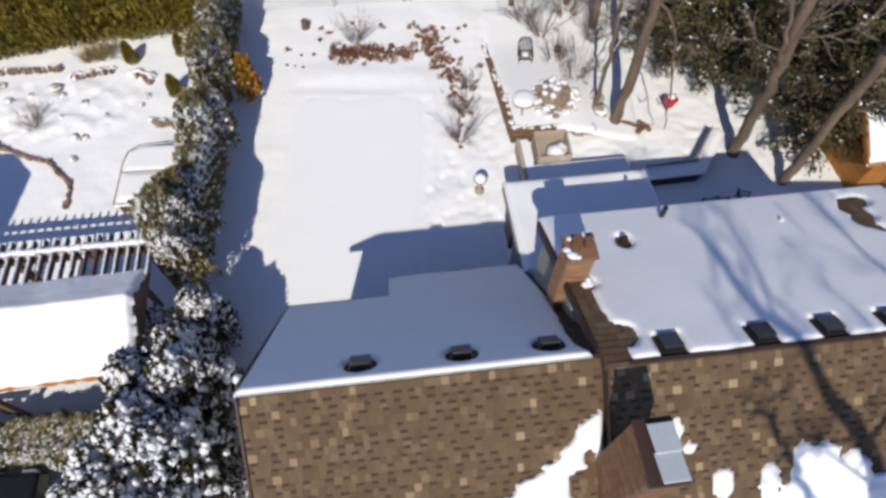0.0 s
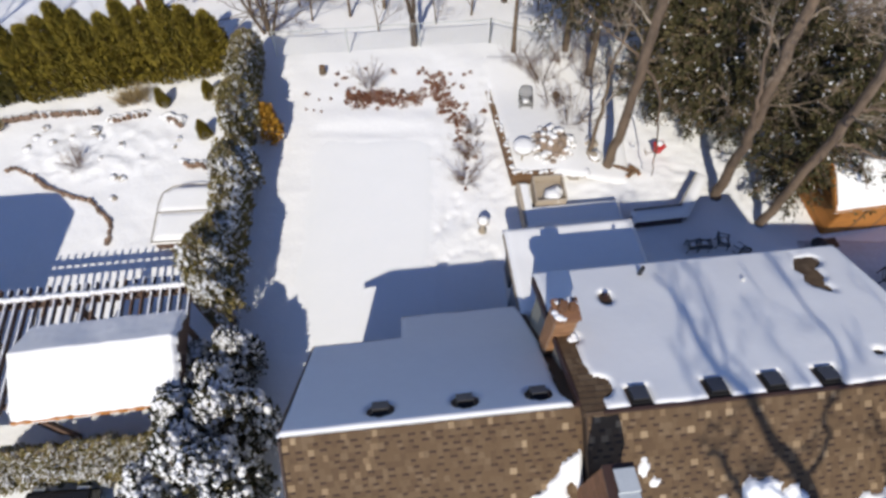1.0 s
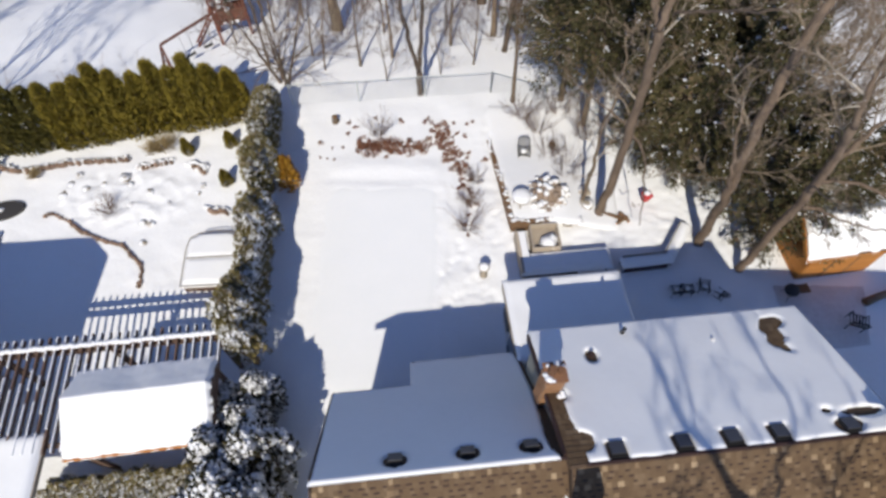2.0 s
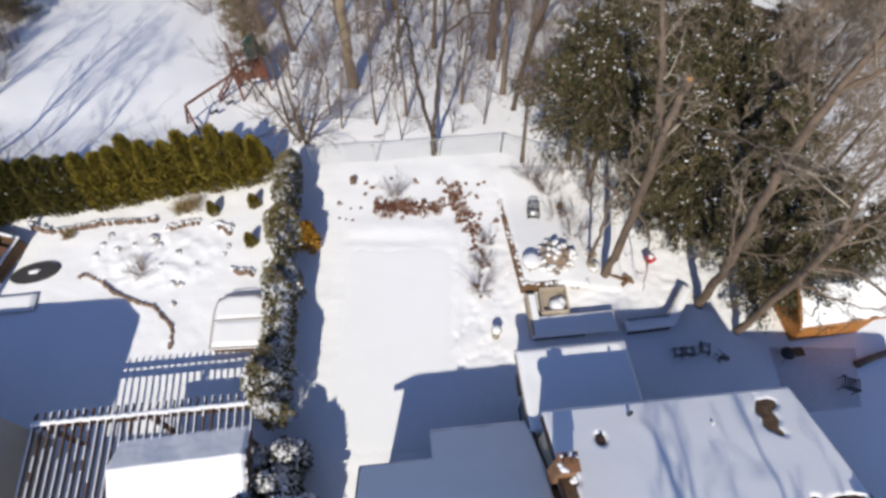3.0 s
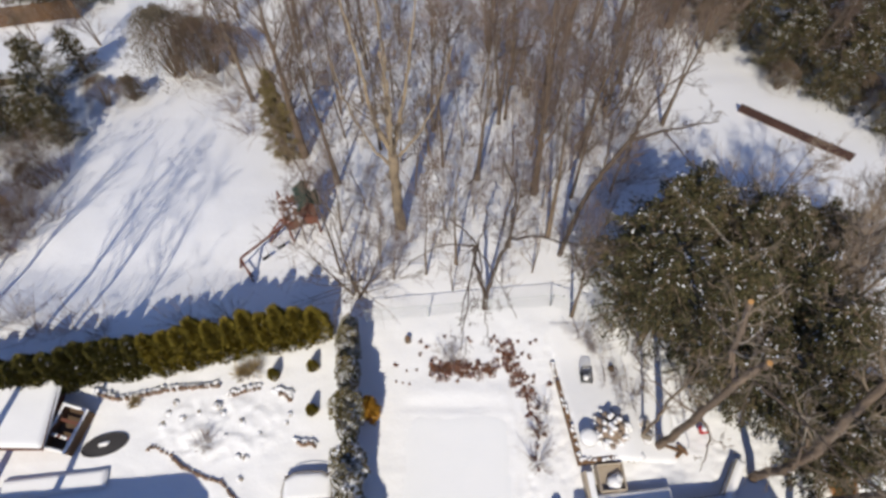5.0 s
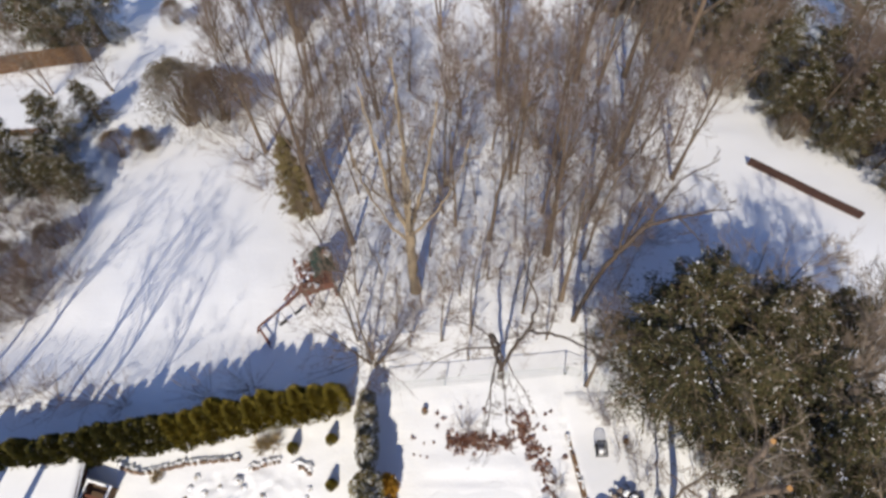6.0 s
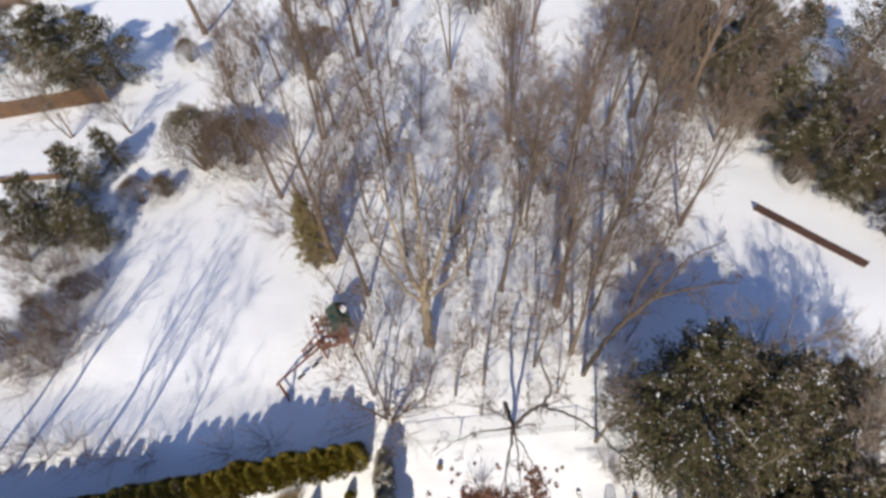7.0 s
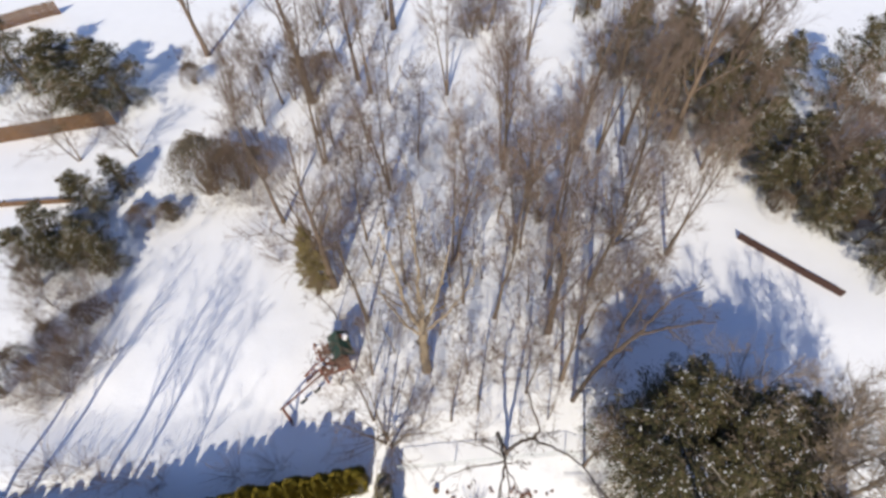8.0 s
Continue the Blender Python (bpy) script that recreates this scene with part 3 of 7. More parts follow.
def snow_far_right(u, v):
    d = min(7.12 - u, 3.52 - v, v + 0.19 + 0.02 * lumps(u, v, 2.0))
    d = min(d, u - 0.02 - 0.30 * smooth(1.75, 1.5, v) - 0.10 * smooth(0.9, 0.3, v))
    d = min(d, hole(u, v, 0.44, 0.28, 0.22, 0.22, 2.0, 0.1), hole(u, v, 0.22, 1.45, 0.2, 0.14, 2.0, 0.1))
    for c in VENTS_RIGHT:
        d = min(d, max(abs(u - c) - 0.21, v - 0.2) if c < 6 else hole(u, v, c, 0.05, 0.3, 0.2, 3.0))
    d = min(d, hole(u, v, 1.34, 2.48, 0.14, 0.19, 5.0), hole(u, v, 6.02, 2.7, 0.22, 0.52, 6.0, 0.55), hole(u, v, 6.2, 3.0, 0.26, 0.2, 6.0, 0.5), hole(u, v, 5.85, 2.35, 0.12, 0.2, 3.0, 0.5))
    d = min(d, hole(u, v, 6.55, 0.32, 0.42, 0.1, 8.0, 0.3), hole(u, v, 5.8, 0.42, 0.09, 0.07, 8.0))
    return d


sheet("roof_snow", snow_far_left, lambda u, v: far_left(v), (-5.36, 0.1), (-0.1, 4.1), 0.05, 0.10, "smooth shaded snow on the rear roof slope with vent holes", soft=0.08)
sheet("roof_snow", snow_far_right, lambda u, v: far_right(v), (-0.02, 7.18), (-0.3, 3.56), 0.05, 0.09, "sunlit snow on the dormer roof with bare patches", soft=0.07)
sheet("roof_snow", lambda u, v: min(u + 0.04, 3.8 - u, v - 3.44, 6.36 - v), lambda u, v: 2.78 - 0.107 * (v - 3.42), (-0.1, 3.86), (3.4, 6.42), 0.06, 0.15, "thick snow on the back room roof")


def courses(v, seed):
    """How far the melting edge runs along each shingle course."""
    return 0.5 * math.sin(math.floor(v / 0.09) * 12.9898 + seed) + 0.5 * math.sin(math.floor(v / 0.045) * 7.77 + seed)


def patch_near(u, v):
    left = -0.42 * smooth(-0.62, -0.9, v) - 0.3 * smooth(-0.9, -1.25, v) - 0.85 * smooth(-1.2, -1.65, v) - 0.3 * smooth(-1.6, -2.1, v)
    right = 0.03 - 0.62 * smooth(-1.2, -1.5, v)
    a = min(u - left + 0.15 * courses(v, 1.0) * smooth(-1.0, -1.3, v), right - u + 0.05 * courses(v, 3.0) * smooth(-1.2, -1.4, v))
    a = min(a, hole(u, v, -0.22, -1.24, 0.1, 0.09, 2.0))
    return min(a + 0.04 * lumps(u, v, 4.0, 9.0), -0.64 - v, v + 2.3 + 0.2 * lumps(u, v, 5.0, 2.0), -0.02 - u)


def patches_right(u, v):
    best = -1
    for c, d, ru, rv in ((1.74, -1.82, 0.15, 0.26), (2.44, -1.9, 0.15, 0.26), (2.75, -2.05, 0.25, 0.12), (3.2, -1.86, 0.42, 0.46), (3.72, -1.92, 0.42, 0.34), (4.2, -2.3, 0.3, 0.35), (1.22, -1.31, 0.07, 0.05), (1.02, -1.08, 0.09, 0.14), (5.4, -2.2, 0.5, 0.4)):
        best = max(best, -hole(u, v, c, d, ru, rv, c, 0.35) + 0.045 * courses(v, c) * min(1, ru * 4))
    return best


sheet("roof_snow", patch_near, lambda u, v: near_left(v) + 0.03, (-2.2, 0.04), (-2.7, -0.5), 0.05, 0.10, "melting drift of snow against the roof step", soft=0.1)
sheet("roof_snow", patches_right, lambda u, v: near_right(v) + 0.03, (0.9, 6.2), (-2.9, -0.9), 0.05, 0.10, "ragged patches of melting snow on brown shingles", soft=0.1)


def small_snow():
    rng = random.Random(5)
    g = Geo()
    for _ in range(7):
        a = rng.uniform(0, 6.28)
        g.blob((0.1 + 0.22 * math.cos(a), 1.78 + 0.2 * math.sin(a), 6.97), rng.uniform(0.05, 0.11), rng, 0.35, 0.3)
    for k in range(5):
        g.blob((0.3 + rng.uniform(-0.05, 0.05), 1.5 + rng.uniform(-0.08, 0.08), 6.2), 0.07, rng)
    ob = g.make("chimney_snow", CLUMP, smooth=True)
    ob.matrix_basis = pose(*HOUSE_AT, 0, 0, HOUSE_TURN)
    tagged(ob, "small clumps of snow on the brick chimney", "snow", kind="stuff")
    p = Geo().tube([(2.3, 3.1, 5.2), (2.3, 3.1, 5.75)], [0.05, 0.05], 8).make("vent_pipe", BLACK, house)
    Geo().tube([(1.33, 2.5, 5.6), (1.33, 2.5, 5.82)], [0.06, 0.06], 8).make("vent_pipe", FASCIA, house)
    Geo().tube([(4.4, 2.6, 5.5), (4.4, 2.6, 5.75)], [0.04, 0.04], 8).make("vent_pipe", TRIM, house)


small_snow()


# ---- neighbours ----
def plain_house(name, x0, x1, y0, y1, eave, ridge, label, snowy=True, turn=0.0):
    """A plain building: four walls and a gabled roof along x."""
    h = thing(name, ((x0 + x1) / 2, (y0 + y1) / 2, 0), turn, label, "house")
    a, b = (x1 - x0) / 2, (y1 - y0) / 2
    prism([(-b, 0), (b, 0), (b, eave), (0, ridge - 0.15), (-b, eave)], -a, a).make("wall", STUCCO, h)
    k = (ridge - eave) / b
    for s in (1, -1):
        q = [(-a - 0.3, -b - 0.3, eave - 0.3 * k), (a + 0.3, -b - 0.3, eave - 0.3 * k), (a + 0.3, 0, ridge), (-a - 0.3, 0, ridge)]
        q = q if s > 0 else [(-x, -y, z) for x, y, z in q]
        Geo().slab(q, 0.12).make("roof_slope", ROOFING, h)
    if snowy:
        sheet("roof_snow", lambda u, v: min(a + 0.28 - abs(u), b + 0.28 - abs(v)), lambda u, v: ridge - k * abs(v), (-a - 0.3, a + 0.3), (-b - 0.3, b + 0.3), 0.2, 0.14,
              "even snow on the neighbour's roof", ((x0 + x1) / 2, (y0 + y1) / 2, 0), turn)
    return h


west_house = plain_house("neighbour_house", -27.0, -14.5, 0.3, 6.3, 5.5, 7.9, "tall neighbouring house with a snowy gabled roof", turn=5.0)
# unseen block beside the house, added and sized to cast the patio's shade
plain_house("neighbour_house", 9.15, 14.4, 0.2, 3.6, 7.7, 9.4, "narrow neighbouring house with a snowy gabled roof")
Geo().box(5.2, 9.6, -2.2, 0.3, 2.6, 2.75).make("porch_roof", GREYWOOD, west_house)
sheet("roof_snow", lambda u, v: min(2.2 - abs(u), 1.25 - abs(v)), lambda u, v: 2.75, (-2.25, 2.25), (-1.3, 1.3), 0.1, 0.12, "flat snow on a porch roof", (-13.35, 2.98, 0), 5.0)


# ---- trees ----
def limb(rng, base, d, length, r0, r1, n, lift, wander):
    """A polyline that bends upward as it grows, with its radii."""
    pts, rad = [Vector(base)], [r0]
    d = Vector(d).normalized()
    for i in range(n):
        d = (d + Vector((rng.uniform(-1, 1), rng.uniform(-1, 1), rng.uniform(-1, 1))) * wander + Vector((0, 0, lift))).normalized()
        pts.append(pts[-1] + d * length / n)
        rad.append(r0 + (r1 - r0) * (i + 1) / n)
    return pts, rad


def along(pts, f):
    k = min(int(f * (len(pts) - 1)), len(pts) - 2)
    u = f * (len(pts) - 1) - k
    return pts[k].lerp(pts[k + 1], u), (pts[k + 1] - pts[k]).normalized()


def off(rng, d, angle):
    """A direction at that many degrees from d."""
    r = Vector((rng.uniform(-1, 1), rng.uniform(-1, 1), rng.uniform(-1, 1)))
    s = (r - d * r.dot(d)).normalized()
    return (d * math.cos(radians(angle)) + s * math.sin(radians(angle))).normalized()


def bare_tree(seed, height, radius, bark=None, fork=0.35, spread=42, lean=(0.0, 0.0), limbs=13, twigs=5, name="bare_tree", label="tall bare deciduous tree rising from the snow", stems=1, reach=0.42, twig=None, cut=False, splay=0.16, skirt=0, bend=0.045):
    """A leafless tree: stems, limbs, branches and fine twigs."""
    rng = random.Random(seed)
    t = thing(name, (0, 0, 0), 0, label, "tree")
    tg, cg, wg = Geo(), Geo(), Geo()
    for s in range(stems):
        a = 6.28 * s / stems + rng.uniform(0, 1)
        tilt = 0.0 if stems == 1 else splay
        d0 = (lean[0] + tilt * math.cos(a), lean[1] + tilt * math.sin(a), 1)
        b0 = (0.6 * radius * math.cos(a) * (stems > 1), 0.6 * radius * math.sin(a) * (stems > 1), -0.4)
        pts, rad = limb(rng, b0, d0, height * (1.0 if cut else rng.uniform(0.9, 1.0)), radius, radius * (0.3 if cut else 0.08), 12, 0.0 if cut else 0.03, 0.02 if cut else bend)
        if not cut:
            rad = [radius * (0.07 + 0.93 * (1 - i / 12) ** 1.5) for i in range(13)]
        rad[0] *= 1.3
        tg.tube(pts, rad, 9)
        for i in range(limbs):
            f = fork + (0.97 - fork) * (i + rng.uniform(-0.3, 0.3)) / limbs
            f = min(max(f, fork * 0.9), 0.97)
            p, d = along(pts, f)
            ln = height * (reach * (1 - f) + 0.09) * rng.uniform(0.75, 1.2)
            rr = radius * (1.05 - f) * 0.36
            lp, lr = limb(rng, p, off(rng, d, spread * rng.uniform(0.7, 1.3)), ln, rr, rr * 0.16, 6, 0.09, 0.13)
            cg.tube(lp, lr, 5, False)
            for j in range(6):
                q, e = along(lp, rng.uniform(0.2, 1.0))
                bl = ln * rng.uniform(0.25, 0.5)
                bp, br = limb(rng, q, off(rng, e, rng.uniform(25, 55)), bl, rr * 0.34, 0.006, 3, 0.10, 0.16)
                cg.tube(bp, br, 3, False)
                for k in range(twigs):
                    q2, e2 = along(bp, rng.uniform(0.15, 1.0))
                    wp, wr = limb(rng, q2, off(rng, e2, rng.uniform(20, 55)), bl * rng.uniform(0.3, 0.7), 0.0085, 0.0035, 2, 0.08, 0.2)
                    wg.tube(wp, wr, 3, False)
    for i in range(skirt):
        # low boughs that spread outward and sag
        a = 6.28 * (i + rng.uniform(-0.3, 0.3)) / skirt
        lp, lr = limb(rng, (0, 0, rng.uniform(0.5, 1.6)), (math.cos(a), math.sin(a), 0.45), height * rng.uniform(0.22, 0.42), radius * 0.3, 0.008, 7, -0.06, 0.16)
        cg.tube(lp, lr, 5, False)
        for _ in range(5):
            q, e = along(lp, rng.uniform(0.3, 1.0))
            wp, wr = limb(rng, q, off(rng, e, rng.uniform(20, 50)), rng.uniform(0.4, 1.0), 0.01, 0.004, 3, 0.0, 0.2)
            wg.tube(wp, wr, 3, False)
    bark = bark or BARK
    if cut:
        d = (pts[-1] - pts[-2]).normalized()
        Geo().tube([pts[-1] - d * 0.05, pts[-1] + d * 0.012], [rad[-1] * 0.96, rad[-1] * 0.94], 12).make("sawn_top", TIMBER, t, "pale sawn end")
    tg.make("trunk", bark, t, smooth=True)
    cg.make("crown", bark, t, smooth=True)
    tagged(wg.make("fine_twig", twig or TWIG, t), kind="stuff")
    return t


def conifer(seed, height, spread, low, needles=14500, snow=250, name="evergreen_tree", label="dark evergreen with dabs of snow on its boughs", sprays=NEEDLE):
    """A trunk with whorls of drooping boughs, each carrying many small sprays."""
    rng = random.Random(seed)
    t = thing(name, (0, 0, 0), 0, label, "tree")
    tg, lg, sg, dg = Geo(), Geo(), Geo(), Geo()
    pts, rad = limb(rng, (0, 0, -0.3), (rng.uniform(-0.04, 0.04), rng.uniform(-0.04, 0.04), 1), height, 0.16, 0.02, 8, 0.05, 0.03)
    tg.tube(pts, rad, 8)
    boughs = 58
    per = needles // boughs
    tops = []
    for i in range(boughs):
        f = low + (0.98 - low) * (i / boughs) ** 0.9
        p, d = along(pts, f)
        g = (f - low) / (1 - low)
        ln = spread * (0.30 + 0.9 * min(1, (1 - g) * 1.15)) * (0.55 + 0.45 * min(1, g * 5)) * rng.uniform(0.65, 1.2)
        az = i * 2.4 + rng.uniform(-0.4, 0.4)
        bp, br = limb(rng, p, (math.cos(az), math.sin(az), rng.uniform(-0.05, 0.45)), ln, 0.035, 0.01, 4, -0.04, 0.10)
        tg.tube(bp, br, 4, False)
        for _ in range(per):
            u = rng.uniform(0.12, 1.0)
            q, e = along(bp, u)
            w = ln * 0.30 * (1.15 - u)
            q = q + Vector((rng.gauss(0, w), rng.gauss(0, w), rng.gauss(0, 0.10) - 0.05))
            lg.leaf(q, (e.x + rng.gauss(0, 0.5), e.y + rng.gauss(0, 0.5), rng.gauss(-0.15, 0.35)), rng.uniform(0.018, 0.042), rng.uniform(0.10, 0.24), rng)
        tops.append(bp)
    for _ in range(snow):
        q, e = along(rng.choice(tops), rng.uniform(0.35, 1.0))
        q = q + Vector((rng.gauss(0, 0.16), rng.gauss(0, 0.16), 0.05))
        for k in range(rng.randint(1, 3)):
            sg.leaf(q + e * rng.gauss(0, 0.09) + Vector((rng.gauss(0, 0.05), rng.gauss(0, 0.05), rng.uniform(0, 0.03))), e + Vector((rng.gauss(0, 0.7), rng.gauss(0, 0.7), rng.gauss(0, 0.25))), rng.uniform(0.02, 0.042), rng.uniform(0.06, 0.14), rng)
    for _ in range(60):
        # bare grey-tan twigs that stick out between the sprays
        q, e = along(rng.choice(tops), rng.uniform(0.5, 1.0))
        wp, wr = limb(rng, q, off(rng, e, rng.uniform(10, 60)) + Vector((0, 0, 0.3)), rng.uniform(0.4, 0.9), 0.012, 0.004, 3, 0.03, 0.25)
        dg.tube(wp, wr, 3, False)
    tagged(dg.make("dead_twig", SUNTWIG, t), kind="stuff")
    tg.make("trunk", BARK, t, smooth=True)
    tagged(lg.make("foliage", sprays, t), kind="stuff")
    if snow:
        tagged(sg.make("snow_cover", CLUMP, t, "clumps of snow", smooth=True), kind="stuff")
    return t


def plant(proto, places, group):
    """Stand the first at the first place, copies at the rest: (x, y, turn, size)."""
    for i, (x, y, turn, size) in enumerate(places):
        m = pose(x, y, ground_at(x, y) - 0.02, 0, 0, turn)
        if i:
            ob = copy_thing(proto, m)
        else:
            ob = proto
            ob.matrix_basis = m
        ob.scale = (size, size, size)
        tagged(ob, group=group)


def curve(pts, n=6):
    """A smooth line through the points."""
    p = [Vector(q) for q in pts]
    p = [2 * p[0] - p[1]] + p + [2 * p[-1] - p[-2]]
    out = []
    for a, b, c, d in zip(p, p[1:], p[2:], p[3:]):
        for i in range(n):
            u = i / n
            out.append(0.5 * (2 * b + (c - a) * u + (2 * a - 5 * b + 4 * c - d) * u * u + (3 * b - a - 3 * c + d) * u ** 3))
    return out + [p[-2]]


def forked_tree(seed, stems, label, bark, twig, spread=48, twigs=7):
    """A large tree whose stems follow given lines: (points, radius at foot, radius at end, sawn, limbs, first limb, limb length)."""
    rng = random.Random(seed)
    t = thing("bare_tree", (0, 0, 0), 0, label, "tree")
    bg, wg = Geo(), Geo()
    for pts, r0, r1, sawn, limbs, first, reach in stems:
        line = curve(pts)
        n = len(line) - 1
        line = [p + Vector((rng.uniform(-1, 1), rng.uniform(-1, 1), 0)) * 0.05 * (0 < i < n) for i, p in enumerate(line)]
        rad = [(r0 + (r1 - r0) * (i / n) ** 0.8) * rng.uniform(0.93, 1.07) for i in range(n + 1)]
        if line[0].z < 0:
            rad[0] *= 1.35
        g = Geo().tube(line, rad, 10)
        g.make("trunk" if line[0].z < 0 else "fork", bark, t, smooth=True)
        if sawn:
            d = (line[-1] - line[-2]).normalized()
            Geo().tube([line[-1] - d * 0.05, line[-1] + d * 0.012], [rad[-1] * 0.96, rad[-1] * 0.94], 12).make("sawn_top", SAWN, t, "pale orange sawn end")
        for i in range(limbs):
            f = min(0.98, first + (1 - first) * (i + rng.uniform(0.0, 0.6)) / limbs)
            p, d = along(line, f)
            ln = reach * rng.uniform(0.5, 1.1) * (1.1 - 0.5 * f)
            rr = min(0.045, (r0 + (r1 - r0) * f) * 0.4) * rng.uniform(0.6, 1.0)
            lp, lr = limb(rng, p, off(rng, d, spread * rng.uniform(0.7, 1.4)), ln, rr, rr * 0.2, 8, 0.05, 0.2)
            bg.tube(lp, lr, 6, False)
            for j in range(6):
                q, e = along(lp, rng.uniform(0.15, 1.0))
                bl = ln * rng.uniform(0.22, 0.5)
                bp, br = limb(rng, q, off(rng, e, rng.uniform(30, 65)), bl, rr * 0.42, 0.006, 5, 0.06, 0.24)
                bg.tube(bp, br, 4, False)
                for k in range(twigs):
                    q2, e2 = along(bp, rng.uniform(0.15, 1.0))
                    wp, wr = limb(rng, q2, off(rng, e2, rng.uniform(20, 60)), bl * rng.uniform(0.25, 0.6), 0.008, 0.0035, 3, 0.05, 0.25)
                    wg.tube(wp, wr, 3, False)
    tagged(bg.make("branch", DARKBARK if bark == DARKBARK else SUNBRANCH, t, smooth=True), kind="stuff")
    tagged(wg.make("fine_twig", twig, t), kind="stuff")
    return t


# the three large trees by the house
A = [(0, 0, -0.3), (0.02, -0.03, 1.2), (-0.04, -0.04, 5.0), (-0.18, -0.1, 7.0), (-0.34, -0.14, 9.0)]
plant(forked_tree(11, [(A, 0.185, 0.125, False, 5, 0.5, 3.0),
                       ([A[-1], (-0.55, 0.55, 9.7), (-1.0, 0.45, 11.4), (-1.62, 0.35, 13.4)], 0.10, 0.07, True, 6, 0.15, 3.2),
                       ([A[-1], (-0.38, -0.25, 10.2), (-0.42, -0.37, 11.25)], 0.11, 0.085, True, 3, 0.2, 2.6),
                       ([(-0.05, -0.05, 5.0), (0.5, -0.5, 4.3), (0.85, -0.85, 2.8), (1.1, -1.2, 1.2)], 0.055, 0.015, False, 3, 0.3, 0.9),
                       ([(-0.05, -0.05, 5.1), (-0.9, 0.3, 5.6), (-1.8, 0.9, 6.0), (-2.6, 1.1, 6.8)], 0.045, 0.012, False, 4, 0.3, 1.2),
                       ([(-0.2, -0.35, 9.7), (0.24, -1.63, 10.8), (0.34, -3.0, 11.85), (0.5, -3.7, 12.6)], 0.045, 0.02, False, 4, 0.3, 1.6)],
                  "tall bare brown maple with two sawn tops by the raised bed", MAPLEBARK, SUNTWIG), [(5.62, 13.65, 0, 1)], "trees by the house")
B = [(0, 0, -0.3), (-0.12, -0.1, 1.4), (-0.42, -0.32, 3.6), (-0.8, -0.3, 6.5), (-0.6, 0.3, 8.5), (-0.1, 1.0, 10.6)]
plant(forked_tree(12, [(B, 0.19, 0.12, False, 7, 0.4, 3.4),
                       ([B[-1], (0.5, 1.6, 12.2), (0.6, 2.4, 14.4)], 0.12, 0.03, False, 6, 0.1, 2.8),
                       ([B[-1], (0.9, 1.0, 11.8), (1.9, 1.2, 13.4)], 0.10, 0.03, False, 6, 0.1, 2.8),
                       ([(-0.42, -0.32, 3.6), (-0.95, -0.5, 5.2), (-1.5, -0.2, 7.4)], 0.09, 0.03, False, 6, 0.2, 2.6)],
                  "stout bare tree with brown bark beside the bench", MAPLEBARK, SUNTWIG), [(9.28, 12.45, 0, 1)], "trees by the house")
C = [(0, 0, -0.3), (-0.04, -0.08, 1.6), (-0.25, -0.36, 5.0), (-0.5, -0.5, 7.0), (-1.1, -0.9, 8.8)]
plant(forked_tree(13, [(C, 0.17, 0.105, False, 5, 0.45, 2.8),
                       ([C[-1], (-1.6, -1.0, 10.2), (-1.7, -0.8, 12.4)], 0.10, 0.03, False, 7, 0.1, 2.6),
                       ([(-0.5, -0.5, 7.0), (0.1, -0.3, 8.4), (0.9, -0.2, 10.0)], 0.09, 0.03, False, 7, 0.1, 2.8),
                       ([(-0.2, -0.33, 4.6), (0.35, -0.5, 4.75), (0.25, -1.12, 4.9), (-0.3, -1.7, 5.2)], 0.06, 0.02, False, 3, 0.4, 0.9),
                       ([(0.3, -0.5, 4.75), (1.0, -0.8, 4.6), (1.9, -1.1, 4.6), (2.7, -1.2, 5.0)], 0.045, 0.015, False, 4, 0.3, 1.0),
                       ([(-0.38, -0.43, 6.1), (0.7, -0.9, 6.4), (2.1, -1.9, 6.1), (3.2, -2.4, 6.3)], 0.06, 0.02, False, 4, 0.3, 1.2)],
                  "leaning bare tree near the cedar shed", MAPLEBARK, SUNTWIG), [(10.52, 11.3, 0, 1)], "trees by the house")
plant(forked_tree(14, [([(0, 0, -0.3), (0.02, 0.05, 2.0), (0.0, 0.3, 4.2), (0.15, 0.5, 6.4), (-0.1, 0.8, 8.0)], 0.085, 0.02, False, 16, 0.25, 1.9)],
                  "thin brown-barked tree beside the tall maple", BARK, SUNTWIG), [(4.99, 14.1, 0, 1)], "trees by the house")

